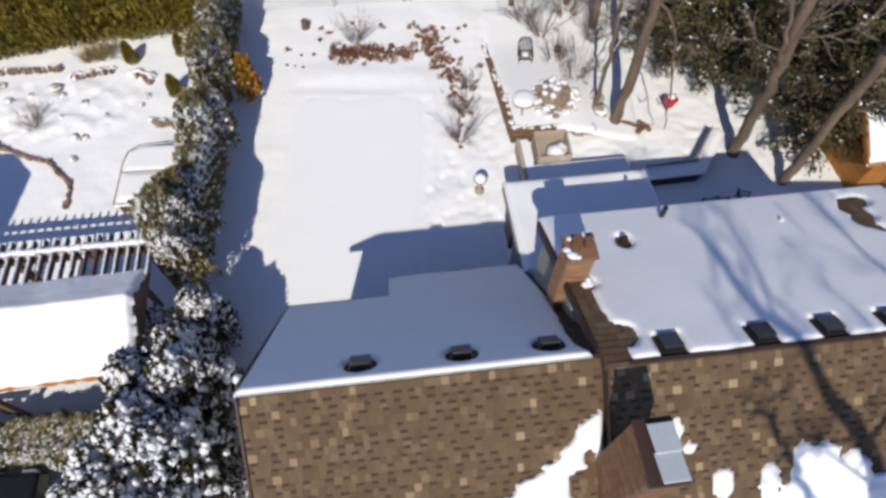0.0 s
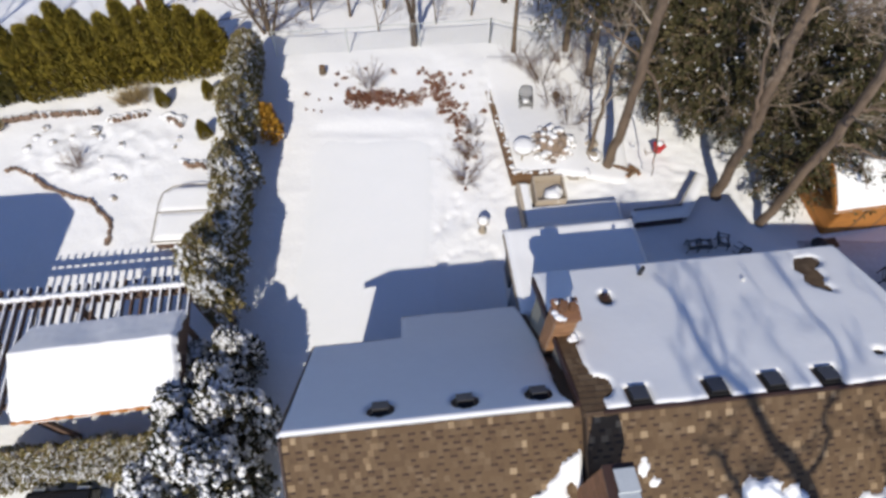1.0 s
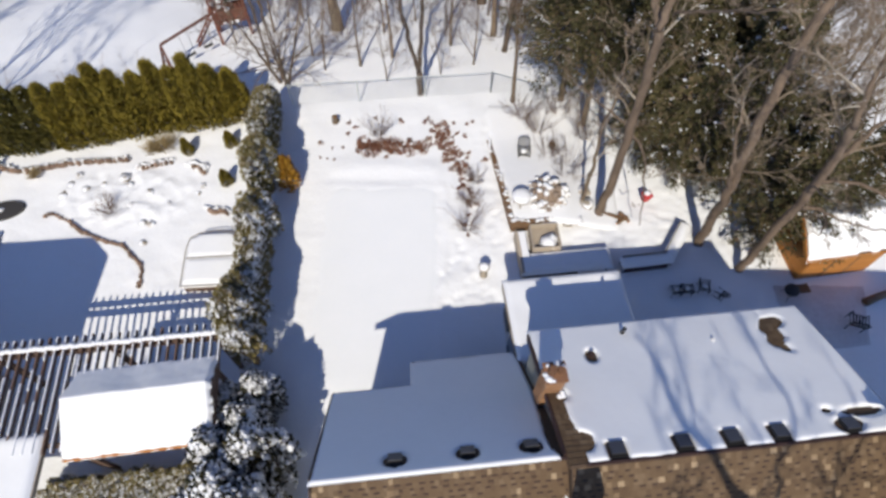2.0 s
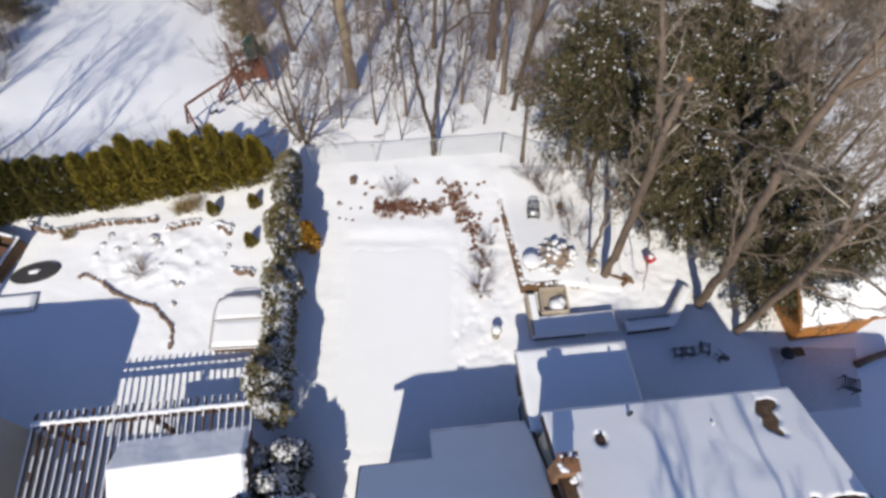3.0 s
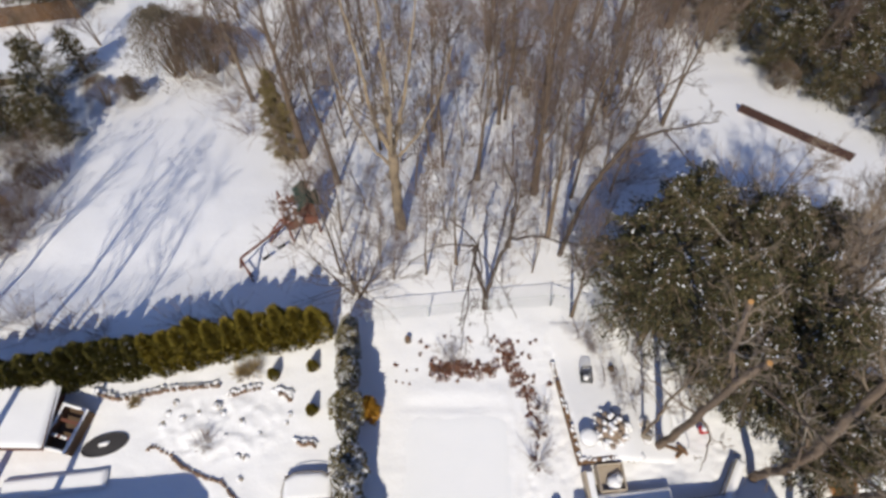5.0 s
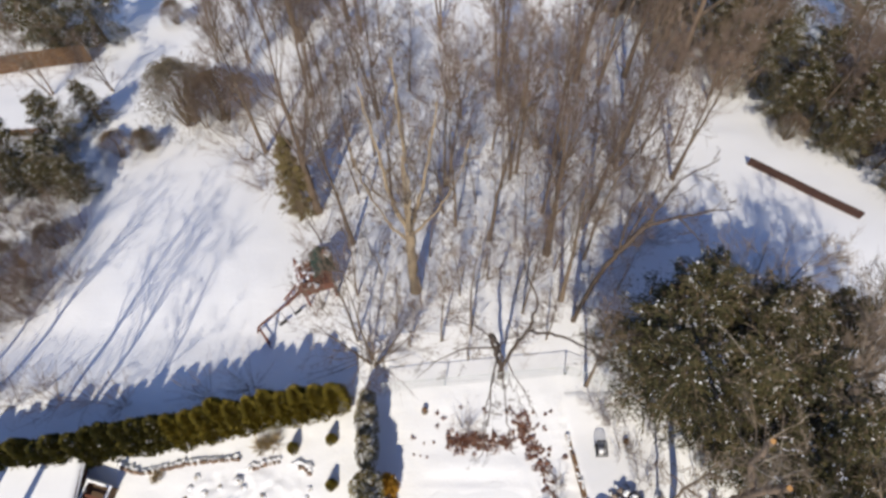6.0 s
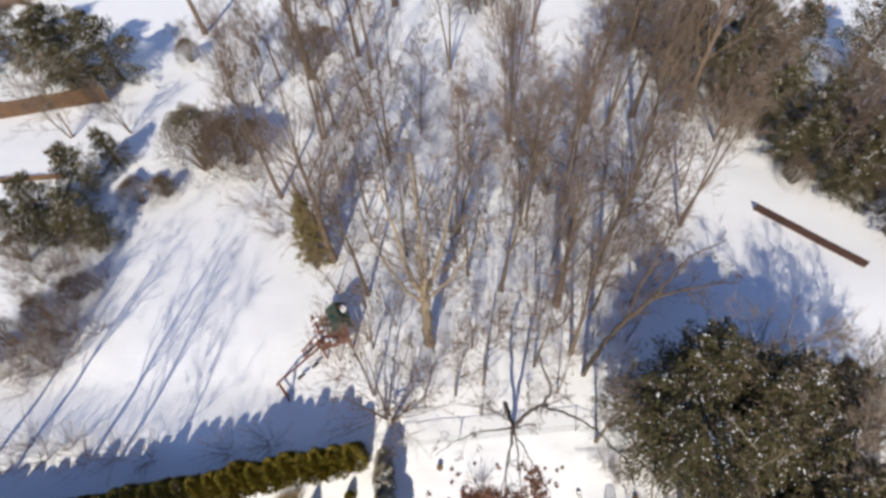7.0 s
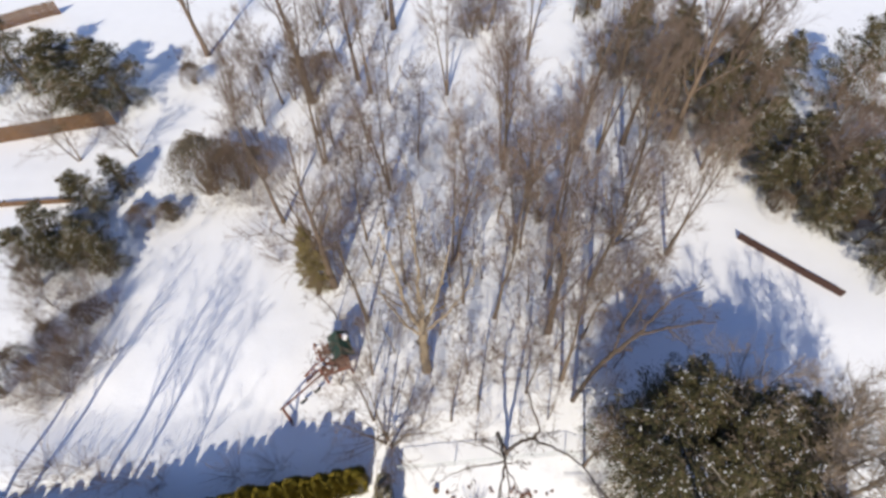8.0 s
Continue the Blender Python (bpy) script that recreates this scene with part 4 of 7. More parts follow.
# bare trees in the front garden, which shade the roof, and brown crowns among the evergreens
T = [(0, 0, -0.3), (0.1, 0.0, 5.0), (-0.2, 0.0, 10.0), (-1.38, 0.0, 14.05), (-1.98, 0.0, 15.0)]
plant(forked_tree(16, [(T, 0.26, 0.14, False, 4, 0.5, 3.0),
                       ([T[-1], (-2.81, 0.0, 16.5), (-3.16, 0.0, 16.75), (-3.46, 0.05, 17.35), (-3.6, 0.0, 17.8), (-3.94, 0.0, 18.1)], 0.11, 0.03, False, 8, 0.25, 1.8),
                       ([(-0.2, 0.0, 10.0), (-1.3, 0.0, 11.9), (-2.21, 0.0, 13.2), (-2.6, 0.0, 14.0), (-2.98, 0.0, 14.8), (-3.3, 0.0, 14.95)], 0.10, 0.05, False, 7, 0.4, 1.2),
                       ([T[3], (-1.1, 0.0, 15.2), (-1.3, 0.0, 16.0), (-0.86, 0.0, 17.2), (-1.1, 0.0, 17.8), (-1.15, 0.0, 18.4)], 0.06, 0.03, False, 7, 0.3, 1.8),
                       ([(-0.6, 0.0, 11.6), (0.2, 0.0, 13.6), (0.1, 0.0, 15.4), (0.6, 0.0, 17.6)], 0.06, 0.02, False, 8, 0.3, 2.0)],
                  "tall bare tree in the front garden", BARK, TWIG), [(6.5, -6.0, 0, 1)], "front garden trees")
plant(bare_tree(15, 12.0, 0.15, SUNBRANCH, 0.25, 42, (0.0, 0.0), 17, 12, label="twiggy brown bare tree among the evergreens", twig=SUNTWIG),
      [(13.4, 18.6, 0, 1.0), (14.2, 15.6, 80, 1.0), (10.6, 18.4, 210, 0.85), (13.8, 16.6, 160, 0.95), (13.6, 20.6, 300, 1.0), (9.6, 21.4, 20, 0.95), (11.6, 14.9, 70, 0.8), (8.2, 19.4, 250, 0.8), (12.2, 17.2, 40, 0.95), (11.4, 18.9, 190, 0.95), (12.6, 19.8, 120, 0.9), (14.6, 18.0, 330, 0.9), (9.9, 17.4, 280, 0.85)], "trees among the evergreens")

# the wood beyond the fence
WOOD = "trees of the wood"
plant(bare_tree(21, 16.0, 0.30, MAPLEBARK, 0.28, 30, (0.0, 0.0), 16, 5, stems=1, label="large pale-barked bare tree in the wood"),
      [(1.42, 27.4, 140, 0.8), (-12.0, 31.2, 60, 0.95), (-28.6, 60.0, 200, 1.0)], WOOD)
plant(bare_tree(22, 13.5, 0.15, None, 0.34, 24, (0.03, 0.0), 15, 8, reach=0.3, label="bare young tree in the wood"),
      [(1.9, 24.3, 0, 1.0), (2.6, 19.6, 90, 0.7), (-9.4, 28.2, 30, 1.0), (-1.7, 28.4, 200, 1.0), (4.4, 31.0, 250, 1.1), (-16.5, 37.0, 10, 1.1), (8.0, 38.0, 50, 1.2)], WOOD)
plant(bare_tree(23, 11.0, 0.085, None, 0.3, 26, (-0.03, 0.03), 13, 8, reach=0.3, label="slender bare sapling in the wood"),
      [(-2.86, 22.5, 0, 1.0), (-4.3, 21.9, 80, 0.8), (-0.16, 23.5, 140, 0.9), (-8.5, 21.9, 220, 0.9), (1.5, 30.5, 30, 1.1), (-3.6, 29.5, 300, 1.2), (3.4, 27.0, 10, 1.2), (-7.3, 31.0, 160, 1.2),
       (0.2, 34.0, 190, 1.3), (5.6, 27.5, 100, 1.0), (-10.2, 35.0, 60, 1.2)], WOOD)
plant(bare_tree(24, 8.5, 0.085, None, 0.10, 40, (0.0, 0.0), 9, 5, stems=4, splay=0.34, skirt=14, label="forked bare tree by the chain-link fence"),
      [(-7.6, 20.7, 70, 0.95), (-13.5, 34.0, 10, 1.2), (6.5, 34.5, 200, 1.2)], WOOD)
plant(bare_tree(25, 13.0, 0.115, None, 0.38, 28, (0.02, 0.02), 12, 8, stems=2, splay=0.06, reach=0.28, label="many-stemmed bare tree in the wood"),
      [(-4.2, 33.0, 0, 1.0), (2.8, 35.5, 120, 1.1), (-9.0, 40.0, 240, 1.1), (9.8, 33.5, 60, 1.0), (-14.5, 43.5, 0, 1.1), (-0.5, 42.0, 90, 1.1), (7.0, 44.0, 30, 1.1)], WOOD)


P = [(0, 0, -0.4), (0.02, -0.05, 3.0), (0.1, -0.1, 6.2)]
plant(forked_tree(17, [(P, 0.30, 0.21, False, 3, 0.5, 1.6),
                       ([P[-1], (-0.5, 0.1, 8.2), (-0.8, 0.3, 11.0), (-1.1, 0.3, 14.5)], 0.14, 0.03, False, 11, 0.2, 2.6),
                       ([P[-1], (0.5, -0.2, 8.0), (1.0, -0.1, 10.6), (1.5, 0.1, 14.0)], 0.14, 0.03, False, 11, 0.2, 2.6),
                       ([P[-1], (0.05, 0.4, 8.4), (0.1, 0.8, 11.5), (0.0, 1.1, 15.0)], 0.13, 0.03, False, 11, 0.2, 2.6),
                       ([P[-1], (0.2, -0.7, 8.0), (0.4, -1.1, 10.5), (0.3, -1.4, 13.0)], 0.12, 0.03, False, 10, 0.2, 2.4),
                       ([(0.06, -0.08, 4.9), (-0.9, 0.3, 6.4), (-1.6, 0.5, 8.6), (-2.0, 0.6, 11.0)], 0.08, 0.02, False, 9, 0.2, 2.0),
                       ([(0.08, -0.09, 5.4), (1.2, 0.4, 6.8), (2.2, 0.7, 8.8), (2.7, 0.9, 11.2)], 0.08, 0.02, False, 9, 0.2, 2.0)],
                  "large pale-barked bare tree with a vase of upright limbs", PALEBARK, TWIG, 34, 6), [(-5.75, 24.95, 0, 1)], "large trees of the wood")
F = [(0, 0, -0.3), (-0.03, 0.02, 1.3)]
plant(forked_tree(18, [(F, 0.15, 0.13, False, 0, 0.5, 1.0),
                       ([F[-1], (0.2, -0.35, 4.6), (0.5, -0.76, 7.5), (0.45, -1.1, 9.6), (0.36, -1.2, 11.2), (0.1, 0.2, 10.9)], 0.095, 0.025, False, 6, 0.35, 1.6),
                       ([(0.5, -0.76, 7.5), (1.3, -1.5, 8.9), (2.0, -2.15, 9.6), (2.3, -3.4, 11.6), (2.15, -4.6, 13.4)], 0.055, 0.015, False, 5, 0.3, 1.3),
                       ([F[-1], (-0.45, 0.05, 3.4), (-0.7, 0.0, 5.2), (-0.72, -0.9, 7.2), (-0.71, -2.1, 9.2)], 0.10, 0.05, False, 2, 0.5, 1.2),
                       ([(-0.71, -2.1, 9.2), (-0.9, -3.0, 9.4), (-1.2, -4.1, 9.0), (-1.3, -4.9, 8.2)], 0.035, 0.01, False, 4, 0.3, 1.0),
                       ([(-0.71, -2.1, 9.2), (-0.95, -3.2, 9.0), (-1.15, -4.6, 8.4), (-1.38, -5.4, 7.2)], 0.035, 0.01, False, 4, 0.3, 1.0),
                       ([(-0.71, -2.1, 9.2), (-0.6, -3.1, 9.2), (-0.5, -4.0, 8.6), (-0.3, -4.9, 7.4)], 0.035, 0.01, False, 4, 0.3, 1.0),
                       ([(-0.71, -2.1, 9.2), (-0.4, -2.8, 9.3), (0.1, -3.4, 8.8), (0.6, -4.0, 7.8)], 0.03, 0.01, False, 4, 0.3, 1.0),
                       ([(-0.71, -2.0, 9.1), (-1.5, -2.2, 9.6), (-2.5, -2.4, 9.3), (-3.5, -2.8, 8.2)], 0.04, 0.01, False, 5, 0.3, 1.1),
                       ([(-0.71, -1.8, 8.8), (-1.2, -1.7, 9.7), (-1.8, -1.6, 10.2), (-2.6, -1.4, 10.0)], 0.035, 0.01, False, 4, 0.3, 1.1),
                       ([(-0.71, -2.1, 9.2), (-0.6, -2.3, 10.4), (-0.3, -2.4, 11.4)], 0.035, 0.01, False, 4, 0.3, 1.0)],
                  "forked dark bare tree by the chain-link fence with long drooping limbs", DARKBARK, DARKTWIG, 40, 4), [(-1.46, 20.02, 0, 1)], "large trees of the wood")
L = [(0, 0, -0.3), (0.38, 0.25, 3.7), (0.94, 0.45, 6.2), (1.65, 0.65, 8.0)]
plant(forked_tree(19, [(L, 0.13, 0.10, False, 2, 0.5, 1.6),
                       ([L[-1], (2.9, 0.85, 8.35), (3.9, 0.95, 8.5), (4.9, 0.95, 8.8)], 0.075, 0.02, False, 7, 0.15, 1.6),
                       ([(2.9, 0.85, 8.35), (3.6, 0.6, 7.7), (4.3, 0.45, 6.9), (5.5, 0.2, 6.0)], 0.04, 0.012, False, 5, 0.3, 1.2),
                       ([L[-1], (2.0, 0.9, 9.2), (2.6, 1.3, 10.4), (3.6, 1.5, 11.2)], 0.07, 0.02, False, 7, 0.2, 1.7),
                       ([L[2], (0.9, 0.8, 8.2), (1.2, 1.3, 10.6), (1.3, 1.6, 12.4)], 0.06, 0.02, False, 8, 0.2, 1.7)],
                  "leaning bare tree bent over toward the evergreens", DARKBARK, DARKTWIG, 42, 5), [(2.34, 23.05, 0, 1)], "large trees of the wood")


def rest_of_wood():
    rng = random.Random(77)
    kinds = {}
    for o in scene.objects:
        if o.get("group") == WOOD:
            kinds.setdefault(o["label"], o)
    kinds = list(kinds.values())
    spots = []
    while len(spots) < 54:
        x, y = rng.uniform(-22, 22), rng.uniform(32, 74)
        edge = -12 + 0.12 * (y - 32) if y < 44 else -24
        if x < edge or (x > 9 + 0.3 * (y - 32) and y < 45):
            continue
        if all((x - a) ** 2 + (y - b) ** 2 > 3.6 for a, b in spots):
            spots.append((x, y))
    for x, y in spots:
        k = rng.choice(kinds)
        ob = copy_thing(k, pose(x, y, ground_at(x, y) - 0.02, 0, 0, rng.uniform(0, 360)))
        s = rng.uniform(0.8, 1.15)
        ob.scale = (s, s, s)


rest_of_wood()

plant(bare_tree(26, 6.5, 0.055, None, 0.12, 34, (0.05, 0.0), 11, 4, label="thin bare sapling among the trees"),
      [(-6.6, 22.6, 0, 1.0), (-3.4, 24.6, 80, 1.1), (-1.9, 25.6, 200, 0.9), (0.9, 22.0, 30, 1.0), (-5.0, 27.2, 260, 1.1), (1.7, 26.2, 310, 1.1), (-7.6, 26.0, 130, 1.0), (3.8, 22.4, 60, 0.9), (-0.6, 21.4, 170, 0.7), (4.9, 25.0, 10, 1.0),
       (-3.0, 20.9, 210, 0.8), (-10.6, 24.0, 40, 0.9), (-6.0, 29.8, 20, 1.2), (-2.4, 31.4, 140, 1.1), (3.6, 29.2, 230, 1.1), (7.0, 30.0, 80, 1.0), (-11.4, 28.6, 190, 1.1),
       (-8.8, 24.6, 15, 1.3), (-4.4, 30.6, 95, 1.4), (0.4, 29.6, 175, 1.4), (2.6, 32.6, 255, 1.5), (-1.2, 36.4, 335, 1.5), (-6.8, 35.2, 55, 1.6), (5.4, 36.6, 135, 1.5), (-9.6, 32.4, 215, 1.5), (-12.6, 38.6, 295, 1.6), (1.0, 39.4, 45, 1.7), (-3.2, 39.8, 125, 1.7), (8.8, 41.2, 205, 1.6), (4.2, 42.4, 285, 1.7), (-7.0, 43.2, 5, 1.7), (10.8, 37.0, 85, 1.5), (-11.2, 45.8, 165, 1.8), (-0.4, 24.8, 245, 1.0), (-5.9, 21.6, 325, 0.9)], WOOD)
plant(bare_tree(27, 21.0, 0.21, None, 0.5, 28, (0.0, 0.0), 14, 5, label="tall bare tree behind the west garden", reach=0.24, bend=0.012),
      [(-23.4, 12.0, 0, 1.0), (-22.2, 10.4, 90, 0.98), (-19.5, 8.4, 200, 0.95), (-26.8, 13.0, 30, 0.95), (-28.0, 12.6, 140, 0.92)], WOOD)

plant(bare_tree(28, 10.0, 0.10, None, 0.16, 42, (0.0, 0.0), 14, 10, stems=2, label="twiggy brown bare tree at the wood's edge"),
      [(20.0, 38.6, 0, 1.0), (23.0, 42.6, 90, 1.1), (18.4, 45.0, 180, 1.0), (17.2, 52.0, 250, 1.0), (22.0, 55.0, 130, 1.0), (28.0, 40.5, 300, 1.0), (-21.4, 39.9, 20, 0.62), (-20.3, 40.7, 75, 0.6), (-22.3, 40.8, 130, 0.55), (-20.9, 42.0, 200, 0.6), (-28.3, 55.0, 20, 0.5), (-27.2, 28.4, 30, 0.42), (-28.3, 27.0, 100, 0.42), (-26.4, 29.4, 200, 0.38), (-29.6, 25.4, 290, 0.45), (-30.0, 23.6, 10, 0.42), (-31.4, 31.2, 60, 0.5), (-30.0, 29.6, 140, 0.42), (-20.4, 48.5, 110, 0.9), (-34.5, 44.0, 210, 0.8), (-30.0, 44.5, 310, 0.7),
       (-24.0, 52.0, 60, 0.9), (12.0, 48.0, 150, 1.0), (14.5, 42.0, 230, 0.9), (22.6, 34.4, 10, 0.8), (24.6, 36.4, 100, 0.9), (26.4, 33.6, 190, 0.8), (21.4, 40.4, 280, 0.9), (28.6, 37.6, 50, 0.9), (24.2, 31.6, 330, 0.7), (30.4, 34.4, 160, 0.9), (26.0, 40.0, 220, 1.0), (-23.0, 48.6, 70, 0.6), (-20.6, 46.4, 150, 0.6), (-18.6, 52.4, 20, 0.8), (-22.2, 55.6, 260, 0.8)], WOOD)

# evergreens
GROVE = "evergreens beside the yard"
plant(conifer(31, 9.6, 2.5, 0.40), [(5.5, 18.2, 0, 0.95), (9.2, 18.6, 100, 0.92), (7.0, 21.0, 300, 0.9), (9.3, 20.7, 40, 0.95), (8.2, 19.9, 150, 0.95)], GROVE)
plant(conifer(32, 8.8, 2.7, 0.33, label="broad dark evergreen flecked with snow"), [(7.4, 18.5, 0, 0.95), (11.0, 20.2, 60, 0.92), (10.3, 16.1, 100, 0.95), (4.7, 19.7, 290, 0.97), (5.9, 20.4, 200, 0.95), (11.0, 14.3, 150, 0.7), (11.9, 20.8, 10, 0.8)], GROVE)
plant(conifer(35, 6.6, 2.0, 0.12, 12000, 200, label="green evergreen with boughs near the ground"), [(11.4, 12.7, 0, 0.95), (12.4, 13.7, 90, 1.0), (8.9, 16.0, 180, 1.0), (13.9, 13.6, 250, 0.9), (10.0, 15.2, 40, 0.9), (7.6, 17.0, 300, 0.85)], GROVE)
FAR = "evergreens at the edge of the wood"
plant(conifer(33, 7.4, 2.6, 0.04, 12500, 300, label="full dark evergreen with snow on its boughs"),
      [(-28.6, 33.7, 0, 0.68), (-27.1, 32.8, 70, 0.52), (-31.2, 34.4, 80, 0.72), (-30.0, 33.0, 160, 0.6), (-32.6, 33.6, 240, 0.6), (-33.5, 52.0, 200, 1.1), (-38.0, 52.5, 20, 1.1), (-44.0, 55.0, 120, 1.2), (21.5, 37.5, 40, 1.0), 
       (20.0, 41.5, 250, 1.0), (27.5, 36.5, 310, 1.1), (28.0, 50.6, 15, 1.25), (22.9, 32.0, 100, 0.75), (25.8, 34.6, 30, 0.8), (28.2, 32.2, 130, 0.9), (30.2, 36.4, 230, 0.8), (27.8, 40.0, 60, 0.8), (21.0, 50.0, 280, 1.1), (-49.0, 50.0, 300, 1.2), (13.5, 50.5, 15, 1.0), (16.5, 47.5, 75, 1.0), (18.8, 51.5, 135, 1.1), (15.0, 55.0, 195, 1.1), (18.0, 43.5, 255, 0.95), (18.6, 39.4, 315, 0.8), (20.8, 36.2, 345, 0.8), (11.0, 55.5, 45, 1.0), (-36.5, 50.0, 105, 1.1), (-30.6, 38.2, 285, 0.7)], FAR)
plant(conifer(34, 4.2, 1.3, 0.03, 3000, 60, label="small rounded yellowish evergreen"), [(-29.4, 40.6, 0, 1.0), (-24.6, 37.6, 80, 0.5), (14.0, 63.0, 10, 1.1), (9.3, 66.0, 10, 1.0)], FAR)


def arborvitae(seed, h, leaf, snow, label):
    """A narrow column of upright olive sprays."""
    rng = random.Random(seed)
    t = thing("arborvitae", (0, 0, 0), 0, label, "tree")
    Geo().tube([(0, 0, -0.2), (0, 0, h * 0.8)], [0.06, 0.02], 6).make("trunk", BARK, t)
    g = Geo()
    for _ in range(3000):
        f = rng.random() ** 0.8
        r = 0.60 * (1 - f) ** 0.62 * (0.62 + 0.38 * min(1, f * 6 + 0.5)) * rng.uniform(0.72, 1.06)
        a = rng.uniform(0, 6.283)
        r *= 1 + 0.16 * math.sin(3 * a + seed) * math.sin(7 * f + seed)
        g.leaf((r * math.cos(a), r * math.sin(a), 0.05 + f * (h - 0.25)), (math.cos(a) * 0.35 + rng.gauss(0, 0.2), math.sin(a) * 0.35 + rng.gauss(0, 0.2), 1), rng.uniform(0.03, 0.06), rng.uniform(0.2, 0.36), rng)
    tagged(g.make("foliage", leaf, t), kind="stuff")
    s = Geo()
    for _ in range(snow):
        a, f = rng.uniform(0, 6.28), rng.uniform(0.45, 0.98)
        r = 0.5 * (1 - f) ** 0.6
        s.blob((r * math.cos(a), r * math.sin(a), f * h), rng.uniform(0.03, 0.07), rng)
    tagged(s.make("snow_cover", CLUMP, t, "clumps of snow", smooth=True), kind="stuff")
    return t


def cedar_hedge():
    rng = random.Random(8)
    gold = [arborvitae(s, 3.3, CEDAR, 5, "tall narrow golden-olive arborvitae in a hedge row") for s in (1, 2, 3)]
    dark = [arborvitae(s, 3.3, DARKCEDAR, 60, "tall narrow dark green arborvitae flecked with snow in a hedge row") for s in (4, 5)]
    unused = gold + dark
    n = 32
    for i in range(n):
        f = i / 23
        x, y = -9.05 - 15.5 * f, 18.5 - 3.1 * f
        x, y = x + rng.uniform(-0.1, 0.1), y + rng.uniform(-0.12, 0.12)
        m = pose(x, y, ground_at(x, y) - 0.03, 0, 0, rng.uniform(0, 360))
        o = rng.choice(gold if i < 11 else dark)
        ob = o if o in unused else copy_thing(o, m)
        if o in unused:
            unused.remove(o)
        ob.matrix_basis = m
        s = rng.uniform(0.92, 1.16) * (0.86 if i < 2 else 1) * (0.92 if f > 0.6 else 1)
        ob.scale = (1.12, 1.12, s)
        tagged(ob, group="cedar hedge")


cedar_hedge()


def shrub(seed, rx, ry, h, leaves, snow, name, label, leaf=None, lw=0.05, big=0.09, low=0.15, square=1.0, pads=0):
    """A rounded bush: stems, many leaves, and snow sitting on top of them."""
    rng = random.Random(seed)
    t = thing(name, (0, 0, 0), 0, label, "shrub")
    st, lg, sg = Geo(), Geo(), Geo()
    ends = []
    for i in range(26):
        a, e = rng.uniform(0, 6.28), rng.uniform(0.15, 1.0)
        p = Vector((rx * 0.8 * math.cos(a) * e, ry * 0.8 * math.sin(a) * e, h * rng.uniform(0.55, 0.95)))
        st.tube([(0.15 * math.cos(a), 0.15 * math.sin(a), -0.1), p * 0.55 + Vector((0, 0, 0.1)), p], [0.025, 0.016, 0.006], 4, False)
        ends.append(p)
    lob = [(rng.uniform(0, 6.28), rng.uniform(0.3, 1.0)) for _ in range(7)]

    def shell(k, up=1.0):
        a, u = rng.uniform(0, 6.283), rng.random() ** up
        c = math.cos(0.5 * math.pi * u ** 0.8) ** square
        w = 1 + sum(0.10 * s * math.cos((j + 2) * a + b + 3 * u) for j, (b, s) in enumerate(lob))
        return Vector((rx * c * math.cos(a) * w * k, ry * c * math.sin(a) * w * k, low + (h - low) * math.sin(0.5 * math.pi * u ** 0.8) * (0.85 + 0.15 * w) * (0.8 + 0.2 * k))), Vector((c * math.cos(a), c * math.sin(a), 0.5 + u))
    for _ in range(leaves):
        p, n = shell(rng.uniform(0.70, 1.05))
        lg.leaf(p, n + Vector((rng.gauss(0, 0.6), rng.gauss(0, 0.6), rng.gauss(0, 0.4))), lw * rng.uniform(0.6, 1.3), lw * rng.uniform(2, 4.5), rng)
    for _ in range(snow):
        # snow caught along a twig: a short uneven string of lumps that thins out
        p, n = shell(rng.uniform(0.98, 1.10), 0.55)
        d = Vector((n.x + rng.gauss(0, 0.7), n.y + rng.gauss(0, 0.7), rng.gauss(-0.1, 0.35))).normalized()
        run = rng.uniform(1.2, 4.0) * big
        k = rng.randint(4, 10)
        for i in range(k):
            q = p + d * run * (i / k - 0.4) + Vector((rng.gauss(0, big * 0.55), rng.gauss(0, big * 0.55), rng.gauss(0, big * 0.3)))
            sg.nub(q, big * rng.uniform(0.45, 1.2) * (1.15 - 0.6 * i / k), rng, 0.65, 0.35)
    for _ in range(pads):
        # broad cushions where boughs hold a load
        p, n = shell(rng.uniform(0.95, 1.05), 0.6)
        for _ in range(rng.randint(2, 5)):
            sg.blob(p + Vector((rng.gauss(0, big * 1.3), rng.gauss(0, big * 1.3), rng.gauss(0, big * 0.4))), big * rng.uniform(1.0, 2.2), rng, 0.5, 0.25)
    tagged(st.make("stem", BARK, t), kind="stuff")
    tagged(lg.make("foliage", leaf or SHRUB, t), kind="stuff")
    if snow:
        tagged(sg.make("snow_cover", CLUMP, t, "clumps of snow", smooth=True), kind="stuff")
    return t


